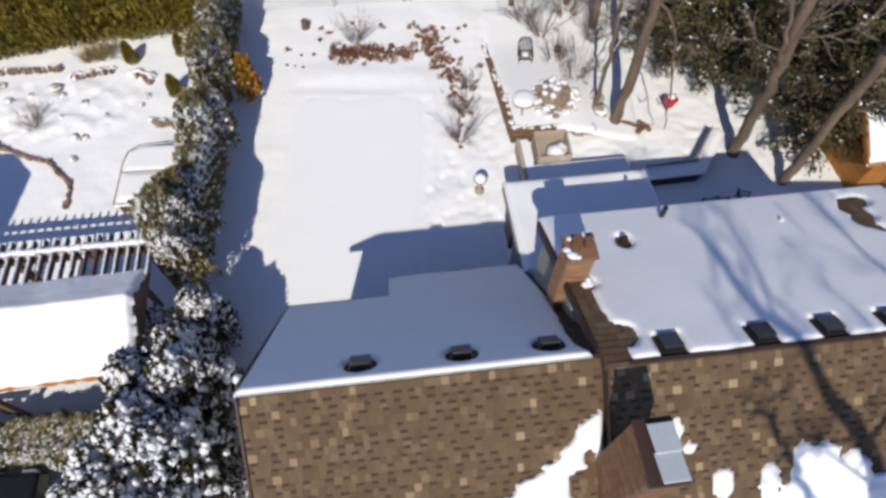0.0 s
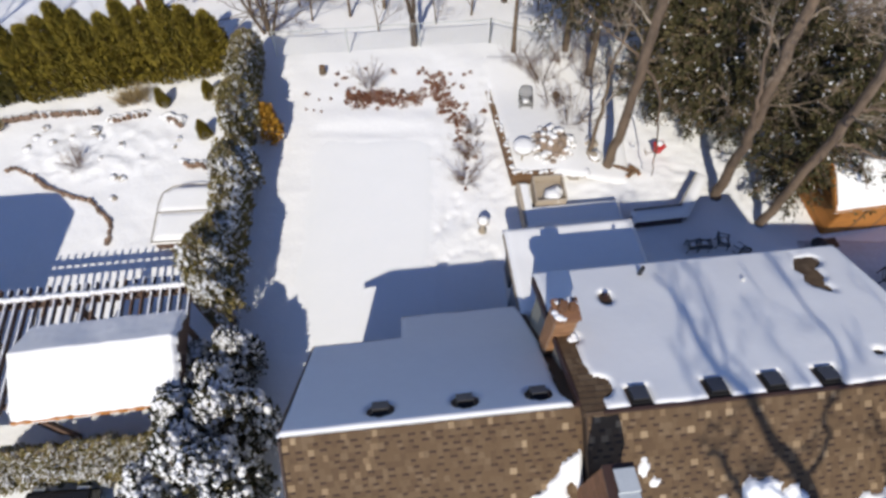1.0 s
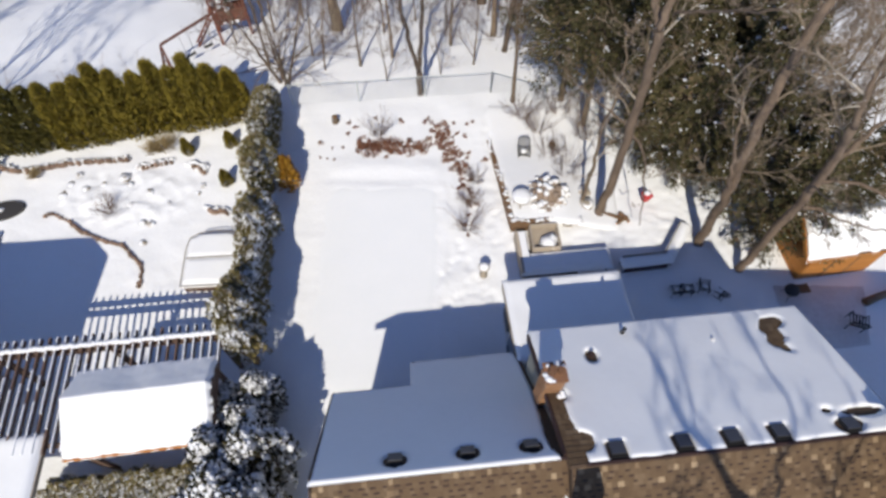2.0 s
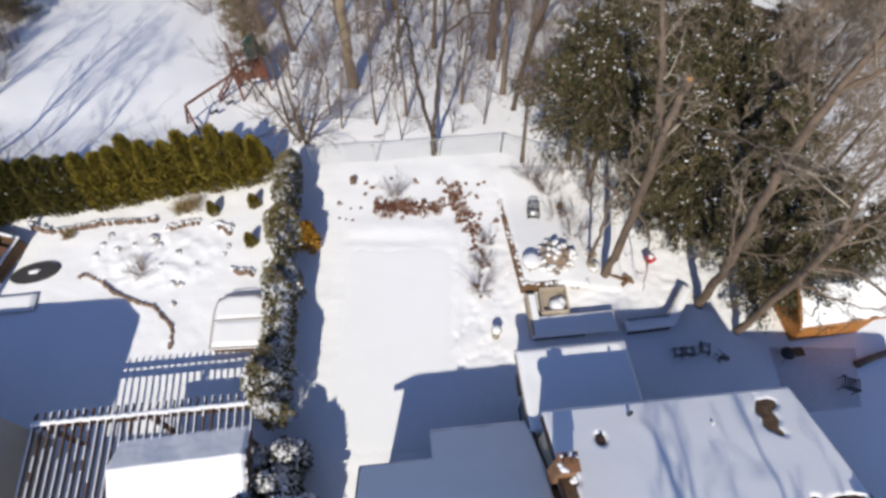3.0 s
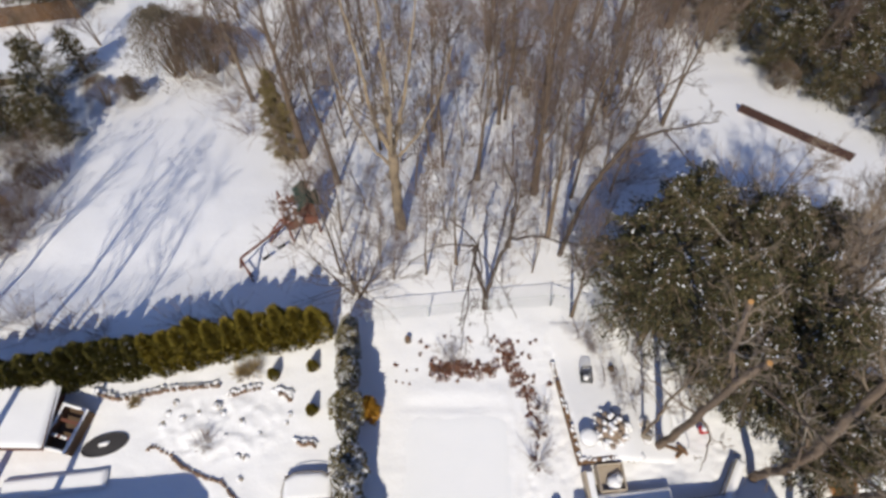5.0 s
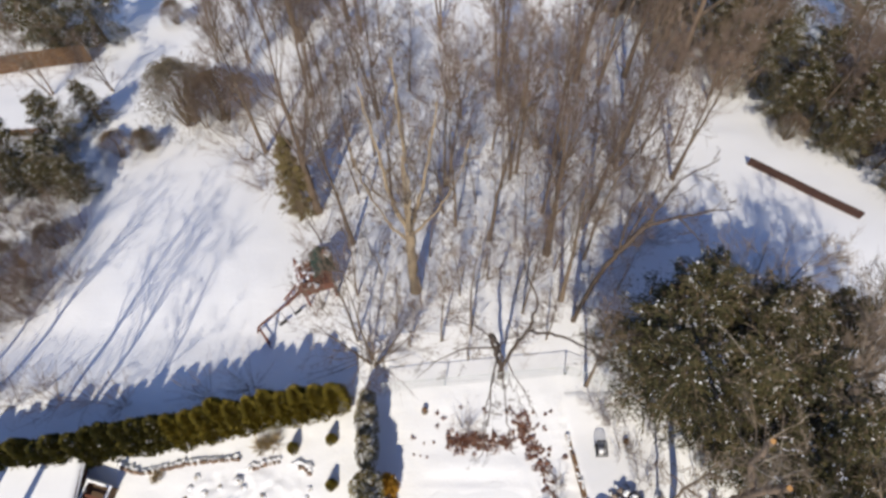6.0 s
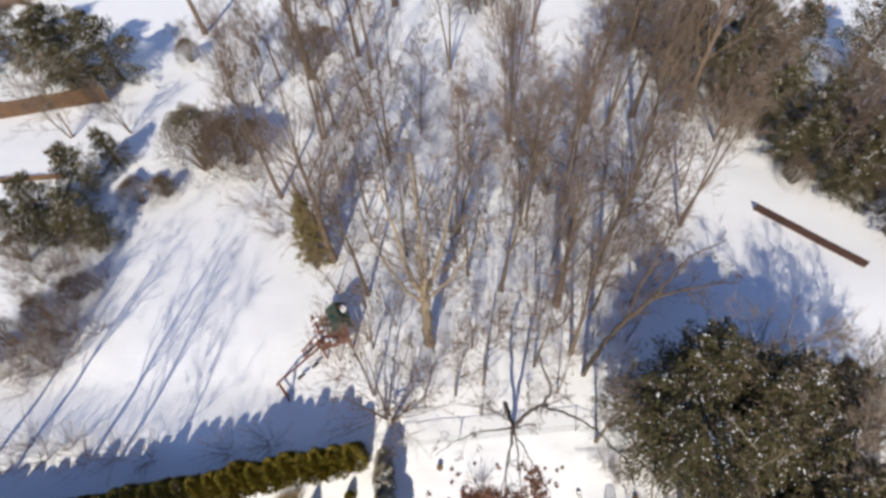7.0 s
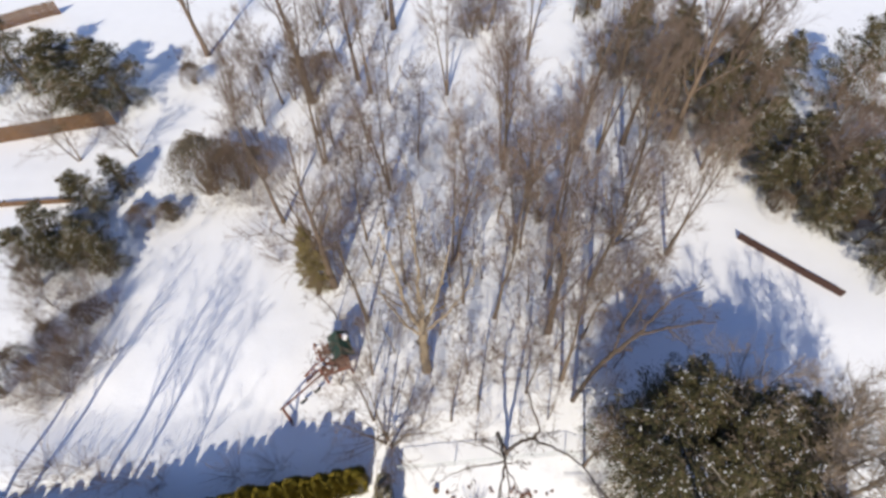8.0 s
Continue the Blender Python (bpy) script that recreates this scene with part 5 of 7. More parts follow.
def mixed_hedge():
    """The boundary hedge between the two yards, and the snow-laden shrubs by the drive."""
    rng = random.Random(15)
    g = "boundary hedge"
    thin = [shrub(41, 0.72, 0.75, 2.5, 3400, 620, "hedge_shrub", "clipped evergreen hedge shrub dusted with snow", big=0.034, square=0.4, low=0.7),
            shrub(42, 0.70, 0.8, 2.4, 3400, 680, "hedge_shrub", "clipped evergreen hedge shrub speckled with snow", big=0.036, square=0.4, low=0.7)]
    full = [shrub(43, 0.8, 0.85, 2.3, 3600, 560, "hedge_shrub", "evergreen hedge shrub loaded with snow", big=0.05, square=0.5, low=0.6, pads=26),
            shrub(44, 0.9, 0.9, 1.9, 4200, 300, "snowy_shrub", "spreading shrub heavy with fresh snow", DARKSHRUB, big=0.075, pads=46)]
    used = set()

    def stand(o, x, y, s, sz):
        m = pose(x, y, ground_at(x, y) - 0.03, 0, 0, rng.uniform(0, 360))
        ob = o if o not in used else copy_thing(o, m)
        used.add(o)
        ob.matrix_basis = m
        ob.scale = (s, s, sz)
        tagged(ob, group=g)

    def clipped(o, x, y, sx, sz):
        """A shrub of the clipped row, standing along the boundary."""
        stand(o, x, y, 0.85, sz)
        ob = [q for q in scene.objects if q.get("group") == g][-1]
        ob.matrix_basis = pose(x, y, ground_at(x, y) - 0.03, 0, 0, rng.choice((0, 180)))
        ob.scale = (sx, 0.86, sz)
    y = 18.3
    while y > 9.3:
        o = rng.choice(thin) if y > 12.6 else full[0]
        tall = 1.95 + 0.75 * smooth(18.0, 14.5, y) + rng.uniform(-0.3, 0.4)
        clipped(o, -6.85 - 0.105 * (y - 10.5) + rng.uniform(-0.05, 0.05), y, rng.uniform(0.52, 0.62), tall / 2.4)
        y -= 0.72
    for x, y, s, tall in ((-6.75, 8.9, 0.66, 3.3), (-6.7, 8.1, 0.74, 3.75), (-6.6, 7.5, 0.6, 3.5)):
        stand(full[0], x, y, s, tall / 2.3)
    for x, y, s, tall in ((-6.8, 5.8, 0.6, 2.3), (-5.9, 6.1, 0.62, 2.6), (-6.2, 5.1, 0.75, 2.7), (-6.7, 4.2, 0.85, 3.2), (-5.5, 4.1, 0.9, 3.8), (-6.2, 3.1, 1.0, 3.8), (-5.4, 2.6, 0.95, 4.1), (-7.2, 2.6, 0.85, 2.7), (-7.8, 1.9, 0.8, 2.0),
                          (-6.6, 1.9, 1.0, 3.2), (-5.7, 1.4, 1.0, 3.6), (-7.2, 1.2, 0.9, 2.4), (-6.3, 0.7, 1.0, 3.0)):
        stand(full[1], x, y, s, tall / 1.9)
    for k in range(7):
        stand(thin[k % 2], -11.6 + 0.62 * k, 3.05 + 0.08 * k, 0.72, 0.42)


mixed_hedge()


def golden():
    o = shrub(51, 0.30, 0.4, 1.4, 900, 0, "golden_shrub", "golden-brown shrub that kept its dry leaves", GOLD, 0.06)
    o.matrix_basis = pose(-6.5, 14.9, 0)
    o.scale = (1, 1, 1.15)


golden()


def bare_bush(seed, r, h, n, label, at, mat_=None):
    rng = random.Random(seed)
    t = thing("bare_bush", (at[0], at[1], ground_at(*at)), 0, label, "shrub")
    st, tw = Geo(), Geo()
    for i in range(n):
        a = rng.uniform(0, 6.28)
        p, rad = limb(rng, (0.1 * r * math.cos(a), 0.1 * r * math.sin(a), -0.1), (math.cos(a) * rng.uniform(0.2, 0.9), math.sin(a) * rng.uniform(0.2, 0.9), 1), math.hypot(r, h) * rng.uniform(0.6, 1.0), 0.009, 0.004, 4, 0.0, 0.16)
        st.tube(p, rad, 4, False)
        for _ in range(7):
            q, e = along(p, rng.uniform(0.25, 1))
            wp, wr = limb(rng, q, off(rng, e, rng.uniform(20, 60)), r * rng.uniform(0.2, 0.5), 0.005, 0.0025, 2, 0.02, 0.25)
            tw.tube(wp, wr, 3, False)
    tagged(st.make("stem", mat_ or TWIG, t), kind="stuff")
    tagged(tw.make("fine_twig", mat_ or TWIG, t), kind="stuff")
    return t


SCRUB = [(-26.5 - 0.35 * k + 1.1 * (k % 3), 23.5 + 1.25 * k, 1.5, 2.2) for k in range(8)] + [(-28.6 + 0.75 * (k % 4), 23.6 + 1.2 * (k // 4), 1.5, 1.9) for k in range(12)] + [(-31.0, 29.5, 1.4, 1.8), (-29.6, 30.4, 1.2, 1.6), (-22.6, 18.6, 1.3, 2.4), (-21.0, 18.8, 1.2, 2.2), (-24.6, 18.6, 1.4, 2.6), (-26.4, 18.2, 1.4, 2.6), (-19.4, 18.6, 1.1, 2.2), (-23.6, 19.3, 1.2, 2.0), (-15.4, 19.0, 1.0, 2.2), (-13.4, 19.4, 1.0, 2.2), (-25.6, 19.4, 1.2, 2.0)] + [(-16.0 + 2.9 * k + (k % 3), 45.0 + 3.1 * (k * 5 % 7), 1.6, 2.4) for k in range(12)]
for i, (x, y, r, h) in enumerate(((0.55, 13.0, 0.9, 1.2), (0.7, 14.2, 0.7, 0.9), (-3.2, 17.6, 0.9, 1.0), (-13.5, 13.6, 0.8, 0.4), (3.6, 17.8, 1.0, 1.6), (4.6, 18.8, 1.1, 1.8), (3.9, 16.4, 0.8, 1.3), (4.6, 15.6, 0.9, 1.5), (2.9, 18.6, 0.9, 1.4), (5.4, 17.6, 1.0, 1.7), (0.9, 15.2, 0.5, 0.7), (-27.5, 22.5, 1.6, 2.4), (-26.5, 26.0, 1.6, 2.4), (-26.0, 29.0, 1.5, 2.0), (-15.8, 33.5, 1.6, 2.2), (-17.5, 36.0, 1.7, 2.4), (-19.0, 39.0, 1.8, 2.6), *SCRUB)):
    bare_bush(60 + i, r, h, 26, "leafless twiggy bush standing in snow", (x, y))


BROWNLEAF = island(mat("brown_thicket", (1, 1, 1), (0.6, 0.6, 0.6), 0.9, 2.0, 30.0, 0.0),
                   [((0.19, 0.135, 0.10), 0.4), ((0.135, 0.095, 0.073), 0.3), ((0.25, 0.185, 0.14), 0.2), ((0.15, 0.13, 0.07), 0.1)])
GREYLEAF = island(mat("grey_green_thicket", (1, 1, 1), (0.6, 0.6, 0.6), 0.9, 2.0, 30.0, 0.0),
                  [((0.19, 0.155, 0.115), 0.4), ((0.14, 0.12, 0.085), 0.3), ((0.25, 0.21, 0.16), 0.3)])


def thickets():
    """Dense brown and grey-green bushes round the open field and by the fences."""
    brown = shrub(301, 1.5, 1.4, 2.6, 6500, 0, "thicket", "dense brown leafless thicket", BROWNLEAF, 0.02)
    grey = shrub(302, 1.5, 1.5, 3.0, 6500, 0, "thicket", "dense grey-brown thicket at the edge of the field", GREYLEAF, 0.02)
    plant(brown, [(-20.2, 40.6, 0, 1.7), (-18.9, 42.0, 80, 1.2), (-28.3, 54.9, 30, 0.9), (-18.0, 54.6, 120, 1.2), (-16.0, 55.8, 210, 1.1), (-26.9, 28.4, 60, 0.75), (-28.2, 27.0, 150, 0.8), (-29.5, 25.2, 240, 0.85), (-26.2, 36.6, 10, 0.9), (-24.6, 37.2, 100, 0.75), (-30.2, 23.4, 330, 0.8),
                  (15.6, 43.6, 50, 1.1), (18.2, 37.4, 140, 0.8), (22.4, 35.6, 230, 0.9), (25.6, 36.8, 320, 1.0), (24.6, 41.6, 70, 1.2), (12.6, 45.6, 160, 1.0)], "thickets")
    plant(grey, [(-22.6, 40.2, 0, 1.8), (-23.2, 42.0, 90, 1.5), (-31.6, 31.4, 180, 0.8), (27.0, 44.6, 130, 1.3)], "thickets")


thickets()


def brushwood():
    """Leafless undergrowth scattered through the wood."""
    rng = random.Random(91)
    protos = [bare_bush(120 + k, 1.3 + 0.3 * k, 2.0 + 0.5 * k, 16, "sparse leafless undergrowth in the wood", (-6.0 + 5 * k, 30.0 + k)) for k in range(3)]
    n = 0
    while n < 108:
        x, y = rng.uniform(-15, 12), rng.uniform(20.6, 52)
        if x < -9 and y < 27 or x > 4.5 and y < 24 or x > 9 and y < 36 or x < -12 and y < 33:
            continue
        ob = copy_thing(rng.choice(protos), pose(x, y, ground_at(x, y), 0, 0, rng.uniform(0, 360)))
        k = rng.uniform(0.7, 1.3)
        ob.scale = (k, k, k * rng.uniform(0.8, 1.3))
        n += 1


brushwood()


# ---- the yard behind the house ----
def chain_fence(points, h, label):
    """Posts, a top rail and woven wire."""
    t = thing("chain_link_fence", (*points[0], ground_at(*points[0])), 0, label, "fence")
    z0 = t.location.z
    for (xa, ya), (xb, yb) in zip(points, points[1:]):
        ln = math.hypot(xb - xa, yb - ya)
        n = max(1, round(ln / 2.6))

        def at(s, z):
            x, y = xa + (xb - xa) * s / ln, ya + (yb - ya) * s / ln
            return (x - points[0][0], y - points[0][1], ground_at(x, y) - z0 + z)
        for i in range(n + 1):
            s = ln * i / n
            Geo().tube([at(s, -0.2), at(s, h + 0.05)], [0.028, 0.028], 6).make("fence_post", GALV, t)
        Geo().tube([at(ln * i / (4 * n), h) for i in range(4 * n + 1)], [0.018] * (4 * n + 1), 5).make("top_rail", GALV, t)
        w = Geo()
        k = 0.11
        for i in range(int((ln + h) / k)):
            for sgn in (1, -1):
                s0 = i * k - (h if sgn > 0 else 0)
                a, b = (s0, 0.03), (s0 + h, h) if sgn > 0 else (s0 - h, h)
                lo, hi = sorted((a[0], b[0]))
                c0, c1 = max(lo, 0), min(hi, ln)
                if c1 - c0 < 0.05:
                    continue
                zz = [(0.03 + (h - 0.03) * ((c - a[0]) / (b[0] - a[0]))) for c in (c0, c1)]
                w.tube([at(c0, zz[0]), at(c1, zz[1])], [0.002, 0.002], 3, False)
        tagged(w.make("wire_mesh", GALV, t), kind="stuff")


chain_fence([(-7.0, 19.25), (1.62, 20.1), (3.9, 19.3)], 1.2, "grey chain-link fence along the back of the yard")
chain_fence([(6.1, 18.9), (7.58, 17.2), (9.9, 14.6), (11.6, 13.2)], 1.2, "grey chain-link fence beside the evergreens")


def ties(t, a, b, z0, rows, w=0.16, h=0.15, gap=0.0):
    """Stacked timbers from a to b."""
    ln = math.hypot(b[0] - a[0], b[1] - a[1])
    n = max(1, round(ln / 2.2))
    for r in range(rows):
        for i in range(n):
            f0, f1 = i / n, (i + 1) / n
            p = [(a[k] + (b[k] - a[k]) * f0, a[k] + (b[k] - a[k]) * f1) for k in (0, 1)]
            bevelled(Geo().beam((p[0][0], p[1][0], z0 + h * (r + 0.5)), (p[0][1], p[1][1], z0 + h * (r + 0.5)), w - 0.012 * r, h - 0.012).make("timber", TIMBER, t), 0.012, 1)


def raised_bed():
    t = thing("raised_bed", (1.46, 17.3, 0), 0, "raised bed edged with stacked brown landscape timbers", "garden bed")
    ties(t, (0, 0), (0.78, -4.35), 0.0, 1)
    ties(t, (0.16, -0.9), (0.78, -4.35), 0.15, 1)
    ties(t, (0.36, -2.0), (0.78, -4.35), 0.30, 1)
    ties(t, (0.52, -2.9), (0.78, -4.35), 0.45, 1)
    for r in range(4):
        ties(t, (0.72, -4.4), (2.45 - 0.1 * r, -4.22), 0.15 * r, 1)
    g = Geo()
    rng = random.Random(27)
    for k in range(60):
        f = rng.random()
        q = (0.78 * f, -4.35 * f, 0.17 + 0.45 * smooth(0.15, 0.75, f)) if k % 3 else (0.75 + 1.5 * f, -4.36 + 0.15 * f, 0.62)
        g.blob((q[0] + rng.gauss(0, 0.03), q[1] + rng.gauss(0, 0.04), q[2]), rng.uniform(0.03, 0.085), rng, 0.5, 0.3)
    tagged(g.make("snow_cover", SNOW, t, "loose snow on the timbers", smooth=True), kind="stuff")
    sheet("bed_snow", lambda u, v: min(u - 1.55 - 0.17 * (17.3 - v), 0.4 + 6.0 - u, v - 12.98, 19.2 - v), lambda u, v: 0.04 + 0.46 * smooth(17.6, 13.6, v) * smooth(6.2, 4.0, u), (1.5, 6.6), (12.95, 19.3), 0.12, 0.06,
          "snow lying in the raised garden bed", (0, 0, 0), 0)


raised_bed()


def round_table(x, y, z, r, h, label):
    t = thing("round_table", (x, y, z), 0, label, "table")
    bevelled(Geo().lathe(0, 0, [(r, h - 0.05), (r, h)], 20).make("tabletop", GREYWOOD, t), 0.01)
    for k in range(3):
        a = 2.1 * k + 0.4
        Geo().beam((0.75 * r * math.cos(a), 0.75 * r * math.sin(a), -0.1), (0.3 * r * math.cos(a), 0.3 * r * math.sin(a), h - 0.05), 0.05, 0.05).make("leg", GREYWOOD, t)
    ob = Geo().lathe(x, y, [(r * 0.98, z + h + 0.003), (r * 1.0, z + h + 0.06), (r * 0.9, z + h + 0.12), (r * 0.4, z + h + 0.15), (0.01, z + h + 0.155)], 20).make("table_snow", SNOW, smooth=True)
    tagged(ob, "round cushion of snow on the table", "snow", kind="stuff")


round_table(2.55, 13.75, 0.48, 0.36, 0.55, "small round garden table capped with snow")


DEADWOOD = mat("dead_wood", (0.30, 0.225, 0.165), (0.17, 0.12, 0.09), 0.95, 4.0, 30.0, 0.6, depth=0.05)
MOUNDSTONE = mat("mound_stone", (0.34, 0.27, 0.22), (0.22, 0.165, 0.135), 0.9, 4.0, 40.0, 0.6, each=0.25)


def stone_mound(x, y, z, r, h, seed):
    """A round heap of field stones, each with its own cap of snow."""
    rng = random.Random(seed)
    t = thing("stone_mound", (x, y, z), 0, "round heap of brown field stones capped with lumps of snow", "stone heap")
    s, core = Geo(), Geo()
    core.blob((0, 0, h * 0.3), r * 0.8, rng, h * 0.6 / r, 0.12).make("core", DEADWOOD, t)
    for ring, n, q, zz in ((0, 13, 0.95, 0.12), (1, 11, 0.74, 0.38), (2, 7, 0.46, 0.62), (3, 3, 0.18, 0.8)):
        for i in range(n):
            a = 6.2832 * (i + 0.5 * (ring % 2) + rng.uniform(-0.2, 0.2)) / n
            k = r * q * rng.uniform(0.92, 1.06)
            p = (k * math.cos(a), k * math.sin(a), h * zz)
            size = r * rng.uniform(0.15, 0.23)
            Geo().blob(p, size, rng, 0.75, 0.2).make("mound_stone", MOUNDSTONE, t)
            if rng.random() < 0.72:
                for _ in range(3):
                    s.blob((p[0] + rng.gauss(0, size * 0.3), p[1] + size * 0.15 + rng.gauss(0, size * 0.3), p[2] + size * 0.62), size * rng.uniform(0.5, 0.85), rng, 0.5, 0.2)
    tagged(s.make("snow_cover", SNOW, t, "lumps of snow", smooth=True), kind="stuff")


stone_mound(3.62, 14.2, 0.40, 0.80, 0.85, 3)


def planter(x, y, turn):
    t = thing("planter_box", (x, y, 0), turn, "open pale wooden planter box holding lumps of snow", "planter")
    for a, b in (((-0.5, -0.5), (0.5, -0.5)), ((0.5, -0.5), (0.5, 0.5)), ((0.5, 0.5), (-0.5, 0.5)), ((-0.5, 0.5), (-0.5, -0.5))):
        for r in range(3):
            bevelled(Geo().beam((*a, 0.11 + 0.22 * r), (*b, 0.11 + 0.22 * r), 0.06, 0.21).make("board", PALEWOOD, t), 0.01, 1)
    Geo().box(-0.46, 0.46, -0.46, 0.46, 0, 0.34).make("soil", PALEWOOD, t)
    rng = random.Random(9)
    g = Geo()
    for c in ((0.12, -0.2, 0.46, 0.36), (0.26, -0.05, 0.44, 0.28), (0.05, -0.3, 0.4, 0.24)):
        g.blob(c[:3], c[3], rng, 0.6, 0.2)
    tagged(g.make("snow_cover", SNOW, t, smooth=True), kind="stuff")


PALEWOOD = mat("pale_wood", (0.46, 0.39, 0.31), (0.34, 0.28, 0.22), 0.9, 3.0, 40.0, 0.4, each=0.15)
planter(3.4, 12.3, 5)


def stone(rng, name, x, y, z, r, squash, material, label, group="", cap=0.6):
    t = thing(name, (x, y, z), rng.uniform(0, 360), label, "stone", group)
    Geo().blob((0, 0, r * squash * 0.55), r, rng, squash, 0.18).make("body", material, t, smooth=False)
    if cap:
        tagged(Geo().blob((0, 0.04, r * squash * 0.95), r * cap * 1.25, rng, squash * 0.45, 0.2).make("snow_cover", CLUMP, t, smooth=True), kind="stuff")


def stones():
    rng = random.Random(21)
    for x, y, r in ((4.35, 13.15, 0.24), (4.75, 13.2, 0.22), (5.15, 13.9, 0.26), (5.1, 14.5, 0.24), (4.0, 13.25, 0.15)):
        stone(rng, "garden_stone", x, y, 0.16, r * 1.15, 0.85, STONE, "pale garden stone with a cap of snow", "stones by the bed", 0.8)
    # low curving wall of the west garden
    pts = [(-15.94, 13.25), (-15.61, 13.42), (-14.91, 13.13), (-14.14, 12.61), (-13.1, 12.2), (-12.5, 12.05), (-12.05, 11.65), (-11.62, 11.25), (-11.42, 10.8), (-11.42, 10.35)]
    wall(rng, pts, 0.15, "low curving edge of brown field stones in snow", 0.09, False)
    wall(rng, [(-18.71, 15.7), (-17.65, 15.44), (-16.67, 15.62), (-15.68, 15.85), (-14.66, 15.97), (-13.38, 16.09)], 0.22, "long garden wall of brown field stones topped with snow", 0.10)
    wall(rng, [(-12.95, 15.62), (-12.3, 15.78), (-11.52, 16.01)], 0.2, "short garden wall of brown stones topped with snow", 0.11)
    wall(rng, [(-10.75, 15.8), (-10.4, 15.72), (-10.13, 15.5)], 0.2, "short run of edging stones under snow", 0.12)
    wall(rng, [(-9.6, 13.7), (-9.3, 13.55), (-9.0, 13.62), (-8.75, 13.5)], 0.2, "short run of edging stones under snow", 0.09)
    for x, y, r in ((-15.13, 15.3, 0.16), (-15.3, 14.9, 0.15), (-15.45, 14.36, 0.17), (-14.63, 14.66, 0.14), (-13.22, 15.18, 0.2), (-13.0, 14.9, 0.14), (-12.05, 14.54, 0.17), (-11.92, 13.1, 0.14), (-11.66, 13.04, 0.14), (-10.0, 14.85, 0.12), (-10.1, 14.5, 0.1), (-11.71, 12.18, 0.13), (-12.6, 13.9, 0.12), (-11.2, 14.0, 0.1), (-14.0, 14.9, 0.13)):
        stone(rng, "garden_stone", x, y, -0.03, r, 0.6, STONE, "rounded garden stone half buried in snow", "stones of the rockery", 0.9)


def wall(rng, pts, h, label, r, snowy=True):
    """A close-set row of field stones along a line, with loose snow on it."""
    t = thing("stone_wall", (*pts[0], ground_at(*pts[0])), 0, label, "wall")
    s = Geo()
    line = curve([(x - pts[0][0], y - pts[0][1], 0) for x, y in pts], 8)
    left = 0.0
    for a, b in zip(line, line[1:]):
        left += (b - a).length
        if left < r * 1.25:
            continue
        left = 0.0
        ob = Geo().blob((0, 0, 0), r * rng.uniform(0.8, 1.2), rng, h / r * 0.7, 0.22).make("wall_stone", STONEBROWN, t)
        ob.location = (b.x + rng.uniform(-0.025, 0.025), b.y + rng.uniform(-0.025, 0.025), h * 0.4)
    if snowy:
        for p in line:
            for _ in range(3):
                s.blob((p.x + rng.gauss(0, r), p.y + r * rng.uniform(0.4, 1.8), h * rng.uniform(0.3, 0.55)), r * rng.uniform(0.5, 1.2), rng, 0.6, 0.25)
    if snowy:
        tagged(s.make("snow_cover", SNOW, t, smooth=True), kind="stuff")


STONEBROWN = mat("brown_stone", (0.24, 0.16, 0.115), (0.15, 0.10, 0.075), 0.9, 4.0, 40.0, 0.6, each=0.3)
stones()


def platform():
    """The low deck at the corner of the back room, deep in snow."""
    t = thing("garden_deck", (4.0, 11.2, 0), 6.5, "low wooden deck platform buried under snow", "deck")
    Geo().box(-1.45, 1.75, -0.2, 0.55, 0.30, 0.42).make("decking", GREYWOOD, t)
    for u in (-1.35, 0.2, 1.65):
        for v in (-0.1, 0.45):
            Geo().box(u - 0.05, u + 0.05, v - 0.05, v + 0.05, -0.1, 0.30).make("post", GREYWOOD, t)
    # dark skirt that stands in for the shade under the deck front
    Geo().box(-1.45, 0.55, -0.24, -0.202, -0.05, 0.42).make("skirt_board", FASCIA, t)
    Geo().box(-1.55, -1.452, -0.2, 1.5, 0.0, 0.6).make("side_board", PALEWOOD, t, "pale lit side board")
    tagged(Geo().box(-1.44, -1.2, -0.3, 1.45, 0.40, 0.60).make("snow_cover", SNOW, t), kind="stuff")
    sheet("deck_snow", lambda u, v: min(u + 1.5, 1.8 - u, v + 0.25, 0.6 - v), lambda u, v: 0.42, (-1.55, 1.85), (-0.3, 0.65), 0.07, 0.11, "deep smooth snow on the low deck", (4.0, 11.2, 0), 6.5)


platform()


